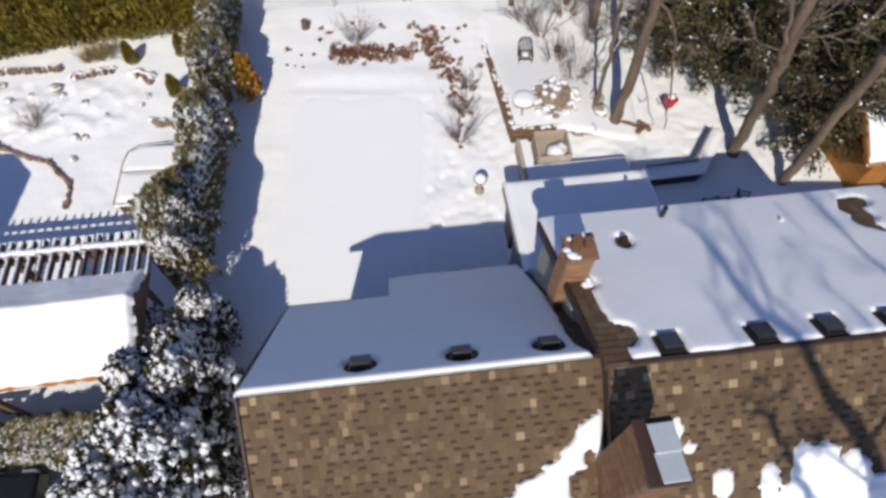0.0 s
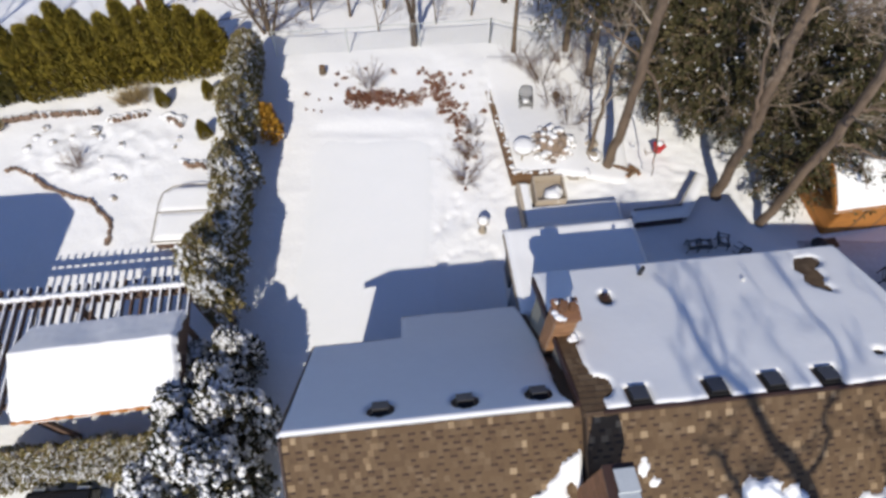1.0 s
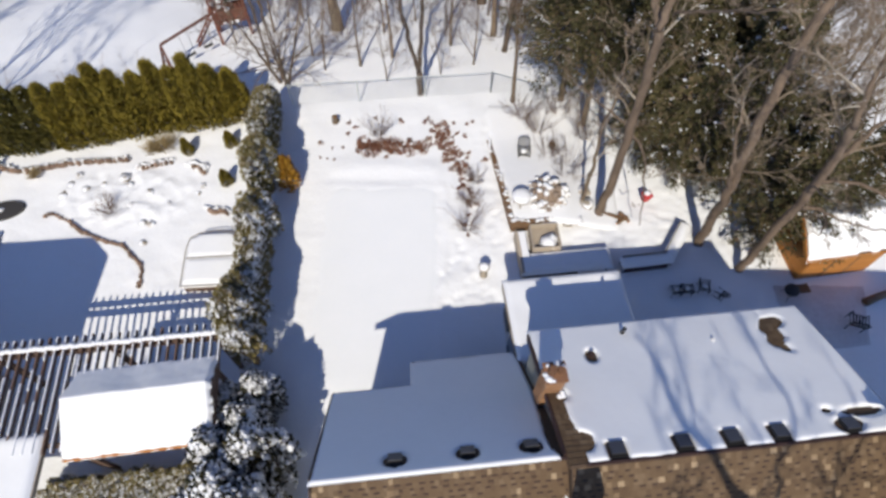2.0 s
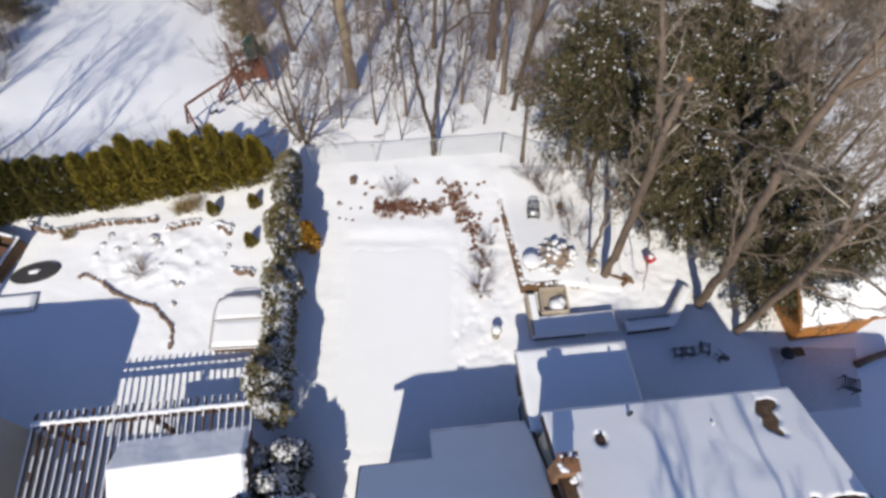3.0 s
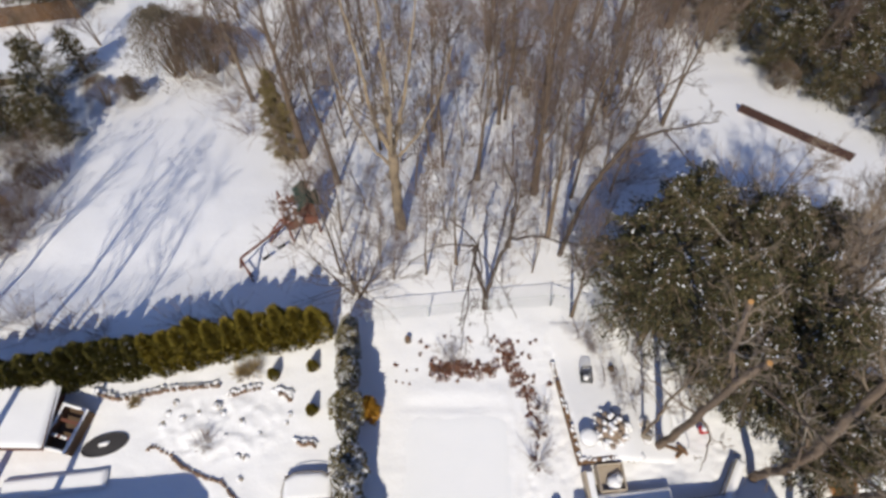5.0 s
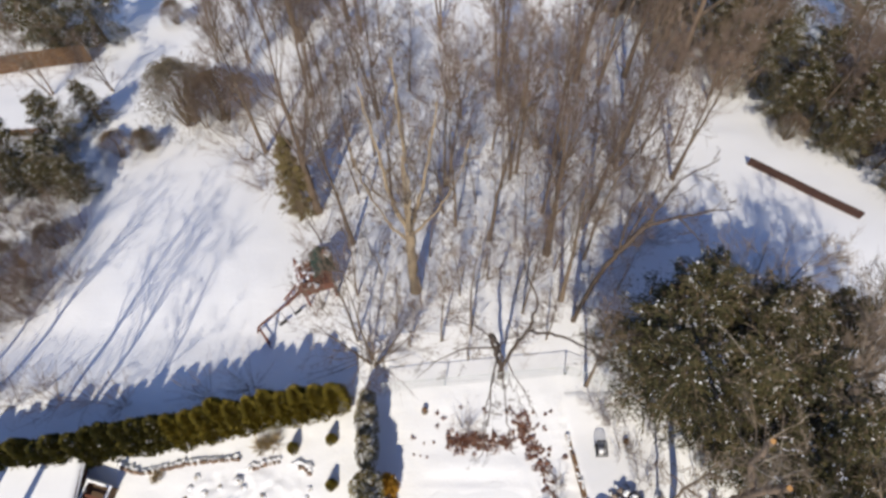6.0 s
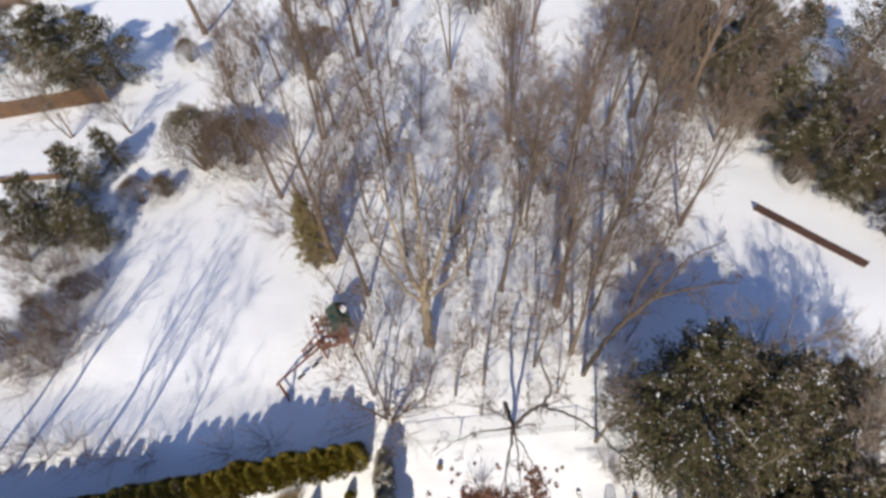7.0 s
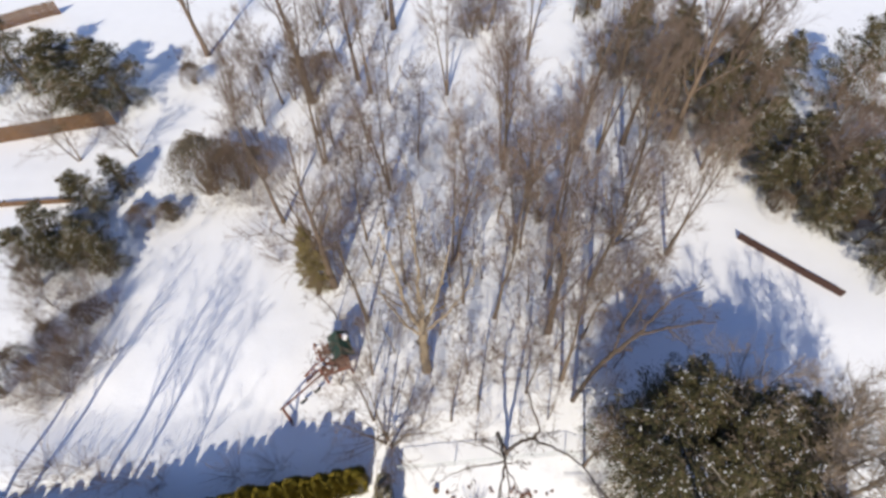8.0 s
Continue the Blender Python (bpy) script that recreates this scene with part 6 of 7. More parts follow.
def bench(name, pts, label):
    """A slatted bench along a bent line, with a dark skirt standing in for the shade below and a deep snow cushion."""
    t = thing(name, (*pts[0], 0), 0, label, "bench")
    for a, b in zip(pts, pts[1:]):
        a, b = (a[0] - pts[0][0], a[1] - pts[0][1]), (b[0] - pts[0][0], b[1] - pts[0][1])
        d = Vector((b[0] - a[0], b[1] - a[1], 0)).normalized()
        s = Vector((-d.y, d.x, 0))
        for k in range(3):
            o = s * (-0.12 + 0.12 * k)
            Geo().beam((a[0] + o.x, a[1] + o.y, 0.43), (b[0] + o.x, b[1] + o.y, 0.43), 0.10, 0.04).make("slat", GREYWOOD, t)
        o = s * -0.19
        Geo().beam((a[0] + o.x, a[1] + o.y, 0.22), (b[0] + o.x, b[1] + o.y, 0.22), 0.03, 0.44).make("skirt_board", FASCIA, t)
        o = s * 0.19
        Geo().beam((a[0] + o.x, a[1] + o.y, 0.30), (b[0] + o.x, b[1] + o.y, 0.30), 0.03, 0.55).make("back_board", GREYWOOD, t)
        ln = math.hypot(b[0] - a[0], b[1] - a[1])
        ang = math.degrees(math.atan2(b[1] - a[1], b[0] - a[0]))
        sheet("bench_snow", lambda u, v, ln=ln: min(u + 0.08, ln + 0.08 - u, 0.2 - abs(v)), lambda u, v: 0.46, (-0.1, ln + 0.1), (-0.24, 0.24), 0.06, 0.11, "thick snow cushion on the bench",
              (a[0] + pts[0][0], a[1] + pts[0][1], 0), ang)


bench("garden_bench", [(6.2, 11.3), (7.85, 11.53), (8.72, 12.95)], "long angled low bench of weathered boards under deep snow")


def patio_chair(x, y, turn, w=0.5, tip=0.0, snow=True, size=1.0):
    """A low chair of bent black tube with slats and a pad of snow on its seat."""
    t = thing("patio_chair", (x, y, 0.0), turn, "black tubular patio chair tipped over in shaded snow" if tip else "black tubular patio chair with snow on its seat", "chair", "patio chairs")
    if tip:
        t.matrix_basis = pose(x, y, 0.2, tip, 0, turn)
    a, r = w / 2, 0.024
    for u in (-a, a):
        for v in (-0.24, 0.22):
            Geo().tube([(u, v, -0.05), (u * 0.96, v, 0.36)], [r * 0.8, r * 0.8], 6).make("leg", BLACK, t)
        Geo().tube([(u, -0.24, 0.36), (u, -0.22, 0.54), (u, 0.1, 0.56), (u, 0.26, 0.56)], [r, r, r, r], 6).make("armrest", BLACK, t)
    Geo().tube([(-a, -0.24, 0.37), (a, -0.24, 0.37), (a, 0.22, 0.36), (-a, 0.22, 0.36), (-a, -0.24, 0.37)], [r] * 5, 6).make("seat_frame", BLACK, t)
    Geo().tube([(-a, 0.22, 0.36), (-a * 0.98, 0.30, 0.70), (-a * 0.6, 0.34, 0.82), (a * 0.6, 0.34, 0.82), (a * 0.98, 0.30, 0.70), (a, 0.22, 0.36)], [r] * 6, 6).make("back_frame", BLACK, t)
    for q in range(4):
        u = -a * 0.6 + a * 0.4 * q
        Geo().beam((u, 0.24, 0.40), (u, 0.34, 0.80), 0.04, 0.012).make("back_slat", BLACK, t)
        Geo().beam((u, -0.22, 0.375), (u, 0.2, 0.365), 0.05, 0.012).make("seat_slat", BLACK, t)
    if snow and not tip:
        tagged(Geo().blob((0, -0.02, 0.42), a * 0.72, random.Random(7), 0.28, 0.12).make("snow_cover", SNOW, t, smooth=True), kind="stuff")
    t.scale = (size, size, size)


patio_chair(7.98, 10.3, 186, 0.46, size=0.72)
patio_chair(8.38, 10.34, 178, 0.46, size=0.72)
patio_chair(9.0, 10.45, 80, 0.46, size=0.78)
patio_chair(9.42, 10.3, 40, 0.4, 80.0, size=0.6)
patio_chair(13.98, 9.12, 160, 0.5, 0.0, False)
patio_chair(2.86, 16.5, 0, 0.46)


SLUSH = mat("thin_trodden_snow", (0.66, 0.66, 0.68), (0.42, 0.40, 0.40), 0.7, 0.8, 9.0, 0.5, depth=0.05)


def thin_patio():
    """The paved corner by the shed, its snow thin and trodden."""
    n, m = 34, 30
    a, b, c, d = Vector((11.7, 8.02)), Vector((14.42, 8.36)), Vector((15.0, 10.7)), Vector((11.55, 10.7))
    v, fs = [], []
    for j in range(m + 1):
        for i in range(n + 1):
            e = 0.0 < i < n and 0.0 < j < m
            p = (a.lerp(b, i / n)).lerp(d.lerp(c, i / n), j / m)
            p = p + Vector((0.05 * lumps(p.x, p.y, 4.0, 2.0), 0.05 * lumps(p.x, p.y, 4.0, 5.0)))
            v.append((p.x, p.y, ground_at(p.x, p.y) + (0.025 + 0.02 * lumps(p.x, p.y, 6.0, 3.0) if e else -0.03)))
    for j in range(m):
        for i in range(n):
            q = j * (n + 1) + i
            fs.append((q, q + 1, q + n + 2, q + n + 1))
    tagged(Geo().add(v, fs).make("patio", SLUSH, smooth=True), "small patio with thin trodden snow beside the shed", "patio", kind="structure")


thin_patio()

CHARCOAL = mat("charcoal", (0.05, 0.048, 0.05), (0.03, 0.028, 0.03), 0.8, 4.0, 30.0, 0.3)


def grill(x, y, turn):
    t = thing("barbecue", (x, y, 0), turn, "covered round barbecue with brown shelf in shade", "barbecue")
    t.scale = (0.8, 0.8, 0.6)
    Geo().lathe(0, 0, [(0.12, 0.5), (0.27, 0.58), (0.32, 0.72), (0.32, 0.78), (0.27, 0.92), (0.1, 1.0), (0.03, 1.02)], 16).make("kettle", CHARCOAL, t, smooth=True)
    for k in range(3):
        a = 2.1 * k
        Geo().tube([(0.34 * math.cos(a), 0.34 * math.sin(a), 0), (0.16 * math.cos(a), 0.16 * math.sin(a), 0.56)], [0.015, 0.015], 5).make("leg", BLACK, t)
    Geo().box(0.34, 0.8, -0.22, 0.22, 0.7, 0.73).make("shelf", TIMBER, t)


grill(12.0, 10.25, 10)


def bird_bath(x, y):
    t = thing("bird_bath", (x, y, 0), 0, "pale stone bird bath heaped with snow", "bird bath")
    t.scale = (0.72, 0.72, 0.8)
    Geo().lathe(0, 0, [(0.2, -0.05), (0.2, 0.06), (0.1, 0.14), (0.08, 0.5), (0.12, 0.6)], 14).make("pedestal", STONE, t, smooth=True)
    Geo().lathe(0, 0, [(0.1, 0.58), (0.28, 0.68), (0.29, 0.74), (0.25, 0.74), (0.2, 0.70)], 18).make("basin", STONE, t, smooth=True)
    tagged(Geo().lathe(0, 0, [(0.25, 0.70), (0.25, 0.80), (0.17, 0.9), (0.02, 0.94)], 14).make("snow_cover", SNOW, t, smooth=True), kind="stuff")


bird_bath(1.12, 10.98)


def feeder(x, y):
    t = thing("bird_feeder", (x, y, 0), 15, "small red bird feeder on a short post, snow on top", "bird feeder")
    t.scale = (0.75, 0.75, 0.85)
    Geo().tube([(0, 0, -0.1), (0, 0, 0.3)], [0.03, 0.03], 6).make("post", GREYWOOD, t)
    Geo().hexa([(-0.12, -0.12, 0.28), (0.12, -0.12, 0.28), (0.12, 0.12, 0.28), (-0.12, 0.12, 0.28), (-0.22, -0.2, 0.72), (0.22, -0.2, 0.72), (0.22, 0.2, 0.72), (-0.22, 0.2, 0.72)]).make("body", RED, t)
    Geo().box(-0.24, 0.24, -0.22, 0.22, 0.72, 0.75).make("lid", RED, t)
    tagged(Geo().blob((0, 0.04, 0.80), 0.2, random.Random(3), 0.45, 0.1).make("snow_cover", CLUMP, t, smooth=True), kind="stuff")


feeder(7.45, 14.2)


def cut_logs():
    rng = random.Random(31)
    for i, (x, y, a, ln) in enumerate(((6.15, 13.55, -20, 0.7), (6.5, 13.35, 35, 0.55), (6.6, 13.5, -50, 0.5), (5.2, 13.5, 10, 0.5))):
        t = thing("cut_log", (x, y, 0.08), a, "short cut log of split orange wood lying on snow", "log", "cut logs")
        Geo().tube([(-ln / 2, 0, 0), (0, 0.02, 0.02), (ln / 2, 0, 0)], [0.08, 0.075, 0.07], 9).make("bark_side", TIMBER, t)
        for s in (-1, 1):
            Geo().tube([(s * ln / 2, 0, 0), (s * (ln / 2 + 0.006), 0, 0)], [0.066, 0.066], 9).make("sawn_end", ORANGE, t)


cut_logs()


def fallen_log(a, b):
    t = thing("fallen_log", (a[0], a[1], 0.12), math.degrees(math.atan2(b[1] - a[1], b[0] - a[0])), "dark wet log lying at the edge of the shade", "log")
    ln = math.hypot(b[0] - a[0], b[1] - a[1])
    Geo().tube([(0, 0, 0), (ln * 0.4, 0.03, 0.03), (ln, 0, 0.02)], [0.15, 0.13, 0.11], 10).make("bark_side", BARK, t, smooth=True)
    Geo().tube([(-0.01, 0, 0), (0.0, 0, 0)], [0.11, 0.13], 10).make("sawn_end", TIMBER, t)


fallen_log((14.65, 9.96), (16.32, 10.56))


def leaf_bed():
    """Drifts of brown leaves and stubble showing through the snow at the end of the swept rectangle."""
    rng = random.Random(33)
    g, m = Geo(), Geo()
    spots = []
    for _ in range(60):
        f = rng.random()
        spots.append((-4.1 + 2.9 * f + rng.gauss(0, 0.1), 16.95 + rng.gauss(0, 0.2), rng.uniform(0.06, 0.2)))
    for _ in range(40):
        f = rng.random()
        spots.append((-0.9 + 1.1 * f + rng.gauss(0, 0.3), 18.3 - 2.3 * f + rng.gauss(0, 0.35), rng.uniform(0.05, 0.16)))
    for _ in range(14):
        f = rng.random()
        spots.append((0.1 + 0.7 * f + rng.gauss(0, 0.12), 16.0 - 1.6 * f + rng.gauss(0, 0.3), rng.uniform(0.05, 0.12)))
    for _ in range(16):
        spots.append((rng.uniform(-5.6, 1.4), rng.uniform(15.9, 18.6), rng.uniform(0.04, 0.09)))
    for _ in range(7):
        spots.append((0.6 + rng.gauss(0, 0.25), rng.uniform(11.6, 14.8), rng.uniform(0.02, 0.045)))
    for x, y, r in spots:
        z = ground_at(x, y)
        m.blob((x, y, z - 0.02), r * 0.6, rng, 0.35, 0.4)
        for _ in range(int(14 + 90 * r)):
            a, q = rng.uniform(0, 6.28), r * 1.25 * math.sqrt(rng.random())
            g.leaf((x + q * math.cos(a), y + q * math.sin(a), z + 0.3 * r * (1 - q / r / 1.3) + 0.03), (rng.gauss(0, 1), rng.gauss(0, 1), rng.gauss(0.3, 0.4)), 0.03, rng.uniform(0.06, 0.13), rng)
    tagged(m.make("leaf_mould", SOIL), "dark damp leaf mould showing through snow", "leaf litter", kind="stuff")
    tagged(g.make("leaf_litter", DEADLEAF), "curled red-brown fallen leaves on the snow", "leaf litter", kind="stuff")


leaf_bed()


def rockery():
    """Dark red-brown rocks that stand out of the snow at the end of the swept rectangle."""
    rng = random.Random(35)
    spots = [(-4.0 + 2.7 * rng.random(), 16.95 + rng.gauss(0, 0.16), rng.uniform(0.07, 0.15)) for _ in range(34)]
    spots += [(-0.85 + 1.2 * f + rng.gauss(0, 0.22), 18.2 - 2.4 * f + rng.gauss(0, 0.25), rng.uniform(0.06, 0.13)) for f in [rng.random() for _ in range(30)]]
    spots += [(rng.uniform(0.1, 0.75), rng.uniform(14.6, 15.9), rng.uniform(0.05, 0.11)) for _ in range(9)]
    spots += [(-5.5, 16.35, 0.07), (-5.2, 16.3, 0.06), (-4.6, 16.9, 0.08), (-5.05, 16.85, 0.06), (-2.3, 18.45, 0.09), (-1.25, 18.3, 0.12), (0.0, 18.3, 0.09), (0.45, 17.6, 0.09), (-4.9, 16.25, 0.07)]
    for x, y, r in spots:
        stone(rng, "rockery_stone", x, y, ground_at(x, y) - 0.02, r, 0.75, REDSTONE, "dark red-brown rockery stone poking through snow", "rocks of the rockery", rng.choice((0.0, 0.4, 0.55)))


REDSTONE = mat("red_brown_stone", (0.17, 0.085, 0.06), (0.09, 0.05, 0.04), 0.9, 4.0, 40.0, 0.6, each=0.3)
rockery()


def stump(x, y):
    t = thing("tree_stump", (x, y, 0), 0, "dark cut tree stump standing in snow", "stump")
    Geo().lathe(0, 0, [(0.17, -0.1), (0.14, 0.1), (0.13, 0.32)], 10).make("bark", BARK, t)
    Geo().lathe(0, 0, [(0.115, 0.32), (0.11, 0.335)], 10).make("sawn_top", TIMBER, t)


stump(-5.05, 18.3)
stump(4.05, 16.95)


def cedar_shed():
    at, turn, ln, dp, eave, ridge = (12.46, 10.92, 0), 9.0, 2.7, 2.2, 1.62, 2.42
    t = thing("garden_shed", at, turn, "orange cedar garden shed with a snow-covered gable roof", "shed")
    for k in range(11):
        z = k * 0.147
        Geo().box(0, ln, -0.02, 0.02, z, z + 0.142).make("board", ORANGE, t)
        Geo().box(-0.02, 0.02, 0.021, dp, z, z + 0.142).make("board", ORANGE, t)
        Geo().box(ln - 0.02, ln + 0.02, 0.021, dp, z, z + 0.142).make("board", ORANGE, t)
    m = dp / 2
    for u in (-0.02, ln - 0.02):
        Geo().add([(u, 0.0, eave), (u, dp, eave), (u, m, ridge - 0.06), (u + 0.04, 0.0, eave), (u + 0.04, dp, eave), (u + 0.04, m, ridge - 0.06)], [(0, 2, 1), (3, 4, 5), (0, 1, 4, 3), (1, 2, 5, 4), (2, 0, 3, 5)]).make("gable", ORANGE, t)
    Geo().box(0.0, ln, dp - 0.02, dp + 0.02, 0, eave).make("back_wall", ORANGE, t)
    k = (ridge - eave) / m
    o = 0.07
    Geo().slab([(-0.36, -o, eave - o * k), (ln + 0.25, -o, eave - o * k), (ln + 0.25, m, ridge), (-0.36, m, ridge)], 0.06).make("roof_slope", ROOFING, t)
    Geo().slab([(-0.36, m + 0.003, ridge), (ln + 0.25, m + 0.003, ridge), (ln + 0.25, dp + o, eave - o * k), (-0.36, dp + o, eave - o * k)], 0.06).make("roof_slope", ROOFING, t)
    for v in (-o, dp + o):
        Geo().beam((-0.385, v, eave - o * k - 0.05), (-0.385, m, ridge - 0.05), 0.04, 0.15).make("barge_board", ORANGE, t)
    Geo().beam((-0.36, -o - 0.02, eave - o * k - 0.06), (ln + 0.25, -o - 0.02, eave - o * k - 0.06), 0.035, 0.13).make("fascia", ORANGE, t)
    for u in (0.9, 1.75):
        Geo().box(u - 0.03, u + 0.03, -0.045, -0.021, 0.0, eave - 0.1).make("door_trim", TIMBER, t)
    Geo().box(0.93, 1.72, -0.035, -0.021, 0.03, 1.5).make("door", ORANGE, t)
    sheet("roof_snow", lambda u, v: min(u + 0.32, ln + 0.22 - u, v + o - 0.02, dp + o - 0.02 - v) + 0.05 * lumps(u, v, 3.0, 4.0), lambda u, v: ridge - k * abs(v - m), (-0.4, ln + 0.3), (-0.25, dp + 0.25), 0.07, 0.12, "bright snow on the cedar shed roof", at, turn)


cedar_shed()


# ---- the west neighbour's yard ----
def gazebo():
    at, turn = (-8.72, 5.25, 0), 7.7
    t = thing("gazebo", at, turn, "hard-top garden gazebo with orange eave board under thick snow", "gazebo")
    for u in (-1.8, 1.75):
        for v in (-1.0, 1.0):
            Geo().box(u - 0.06, u + 0.06, v - 0.06, v + 0.06, -0.1, 2.7).make("post", PERGOLA, t)
    e, r, rv = 2.72, 3.45, 0.2
    Geo().slab([(-2.03, -1.24, e), (1.98, -1.24, e), (1.98, rv, r), (-2.03, rv, r)], 0.07).make("roof_slope", PERGOLA, t)
    Geo().slab([(-2.03, rv + 0.003, r), (1.98, rv + 0.003, r), (1.98, 1.26, e), (-2.03, 1.26, e)], 0.07).make("roof_slope", PERGOLA, t)
    Geo().beam((-2.05, -1.27, e - 0.06), (2.0, -1.27, e - 0.06), 0.04, 0.13).make("eave_board", ORANGE, t, "orange-stained eave board")
    for u in (-2.03, 1.98):
        prismed = Geo().add([(u, -1.2, e - 0.07), (u, 1.2, e - 0.07), (u, rv, r - 0.08), (u + 0.03, -1.2, e - 0.07), (u + 0.03, 1.2, e - 0.07), (u + 0.03, rv, r - 0.08)], [(0, 2, 1), (3, 4, 5), (0, 1, 4, 3), (1, 2, 5, 4), (2, 0, 3, 5)])
        prismed.make("gable_panel", PERGOLA, t)
    sheet("roof_snow", lambda u, v: min(u + 2.03, 1.99 - u, v + 1.25, 1.27 - v) + 0.03 * lumps(u, v, 4.0, 1.0), lambda u, v: 0.05 * lumps(u, v, 1.1, 2.0) + 0.012 * lumps(u, v, 5.0, 6.0) + ((e + (r - e) * (v + 1.24) / (rv + 1.24)) if v < rv else (e + (r - e) * (1.26 - v) / (1.26 - rv))), (-2.1, 2.05), (-1.3, 1.35), 0.05, 0.12,
          "thick bright snow on the gazebo roof", at, turn, 0.07)


gazebo()


def pergola():
    at, turn = (-10.2, 7.0, 0), 6.6
    t = thing("pergola", at, turn, "dark wooden pergola with close slats carrying strips of snow", "pergola")
    Geo().beam((-3.5, 0, 2.62), (3.3, 0, 2.62), 0.09, 0.2).make("beam", PERGOLA, t)
    Geo().beam((-3.5, -2.75, 2.62), (-0.9, -2.75, 2.62), 0.09, 0.2).make("beam", PERGOLA, t)
    for u in (-3.3, 0.0, 3.1):
        Geo().box(u - 0.07, u + 0.07, -0.07, 0.07, -0.1, 2.52).make("post", PERGOLA, t)
    for u in (-3.3, -1.0):
        Geo().box(u - 0.07, u + 0.07, -2.82, -2.68, -0.1, 2.52).make("post", PERGOLA, t)
    rng = random.Random(12)
    proto = {}
    s = Geo()
    for i in range(28):
        u = -3.55 + 0.252 * i
        v0 = -3.0 if u < -0.75 else -0.85
        if v0 not in proto:
            proto[v0] = Geo().box(-0.022, 0.022, v0, 0.42, 2.72, 2.86).make("slat", PERGOLA, t)
            ob = proto[v0]
        else:
            ob = new("slat", proto[v0].data)
            ob.parent = t
        ob.location = (u, 0, 0)
        v = v0
        while v < 0.4:
            ln = rng.uniform(0.25, 0.7)
            if rng.random() < 0.82:
                b = min(0.42, v + ln)
                s.hexa([(u - 0.024, v, 2.862), (u + 0.024, v, 2.862), (u + 0.024, b, 2.862), (u - 0.024, b, 2.862), (u - 0.016, v + 0.03, 2.91), (u + 0.016, v + 0.03, 2.91), (u + 0.016, b - 0.03, 2.91), (u - 0.016, b - 0.03, 2.91)])
            v += ln
    ob = s.make("slat_snow", CLUMP)
    ob.matrix_basis = pose(*at, 0, 0, turn)
    tagged(ob, "thin broken strips of snow on the pergola slats", "snow", kind="stuff")
    Geo().beam((-3.55, 0.02, 2.93), (3.42, 0.02, 2.93), 0.09, 0.09).make("top_rail", PERGOLA, t)
    c = Geo()
    for i in range(62):
        c.blob((-3.5 + 0.112 * i, 0.02 + rng.uniform(-0.02, 0.02), 3.0), rng.uniform(0.085, 0.11), rng, 0.6, 0.15)
    ob = c.make("rail_snow", SNOW, smooth=True)
    ob.matrix_basis = pose(*at, 0, 0, turn)
    tagged(ob, "ridge of lumpy snow along the pergola rail", "snow", kind="stuff")


pergola()


def cold_frame():
    at, turn = (-8.78, 11.33, 0), 4.0
    t = thing("hot_tub", at, turn, "low wooden tub with a snow-covered lid and dark rim", "hot tub")
    for k in range(11):
        u = -0.85 + 0.17 * k
        Geo().box(u - 0.08, u + 0.08, -1.12, -1.07, 0, 0.40).make("board", PERGOLA, t)
    for s in (-0.92, 0.92):
        Geo().box(s - 0.025, s + 0.025, -1.069, 0.95, 0, 0.40).make("side_panel", PERGOLA, t)
    Geo().box(-0.94, 0.94, 0.951, 1.0, 0, 0.40).make("back_panel", PERGOLA, t)
    Geo().box(-0.93, 0.93, -1.06, 0.949, 0.36, 0.42).make("lid", FASCIA, t)
    p = [(-0.98, -1.16), (-1.0, 0.4), (-0.92, 0.8), (-0.6, 1.05), (0, 1.12), (0.6, 1.05), (0.92, 0.8), (1.0, 0.4), (0.98, -1.16), (-0.98, -1.16)]
    Geo().tube([(x, y, 0.52) for x, y in p], [0.02] * len(p), 6).make("rim_rail", GREYWOOD, t)
    Geo().tube([(-0.98, 0.0, 0.52), (0.98, 0.0, 0.54)], [0.022, 0.022], 6).make("cross_rail", GREYWOOD, t)
    sheet("lid_snow", lambda u, v: min(0.98 - abs(u), v + 1.1, 1.08 - v - 0.5 * max(0, abs(u) - 0.5), abs(v) + 0.02), lambda u, v: 0.42, (-1.02, 1.02), (-1.15, 1.15), 0.07, 0.14, "smooth snow on the tub lid", at, turn)


cold_frame()


def fire_pit():
    t = thing("fire_pit", (-17.72, 13.5, 0), 18, "wide oval black fire pit cover with snow in the middle", "fire pit")
    t.scale = (1.2, 0.56, 0.7)
    Geo().lathe(0, 0, [(0.80, -0.05), (0.82, 0.10), (0.80, 0.15), (0.74, 0.15), (0.72, 0.06), (0.3, 0.05)], 32).make("ring", CHARCOAL, t, smooth=True)
    Geo().lathe(0, 0, [(0.72, 0.08), (0.4, 0.11), (0.01, 0.12)], 24).make("cover", CHARCOAL, t)
    tagged(Geo().blob((0.0, 0.1, 0.12), 0.24, random.Random(4), 0.3, 0.25).make("snow_cover", SNOW, t, smooth=True), kind="stuff")


fire_pit()


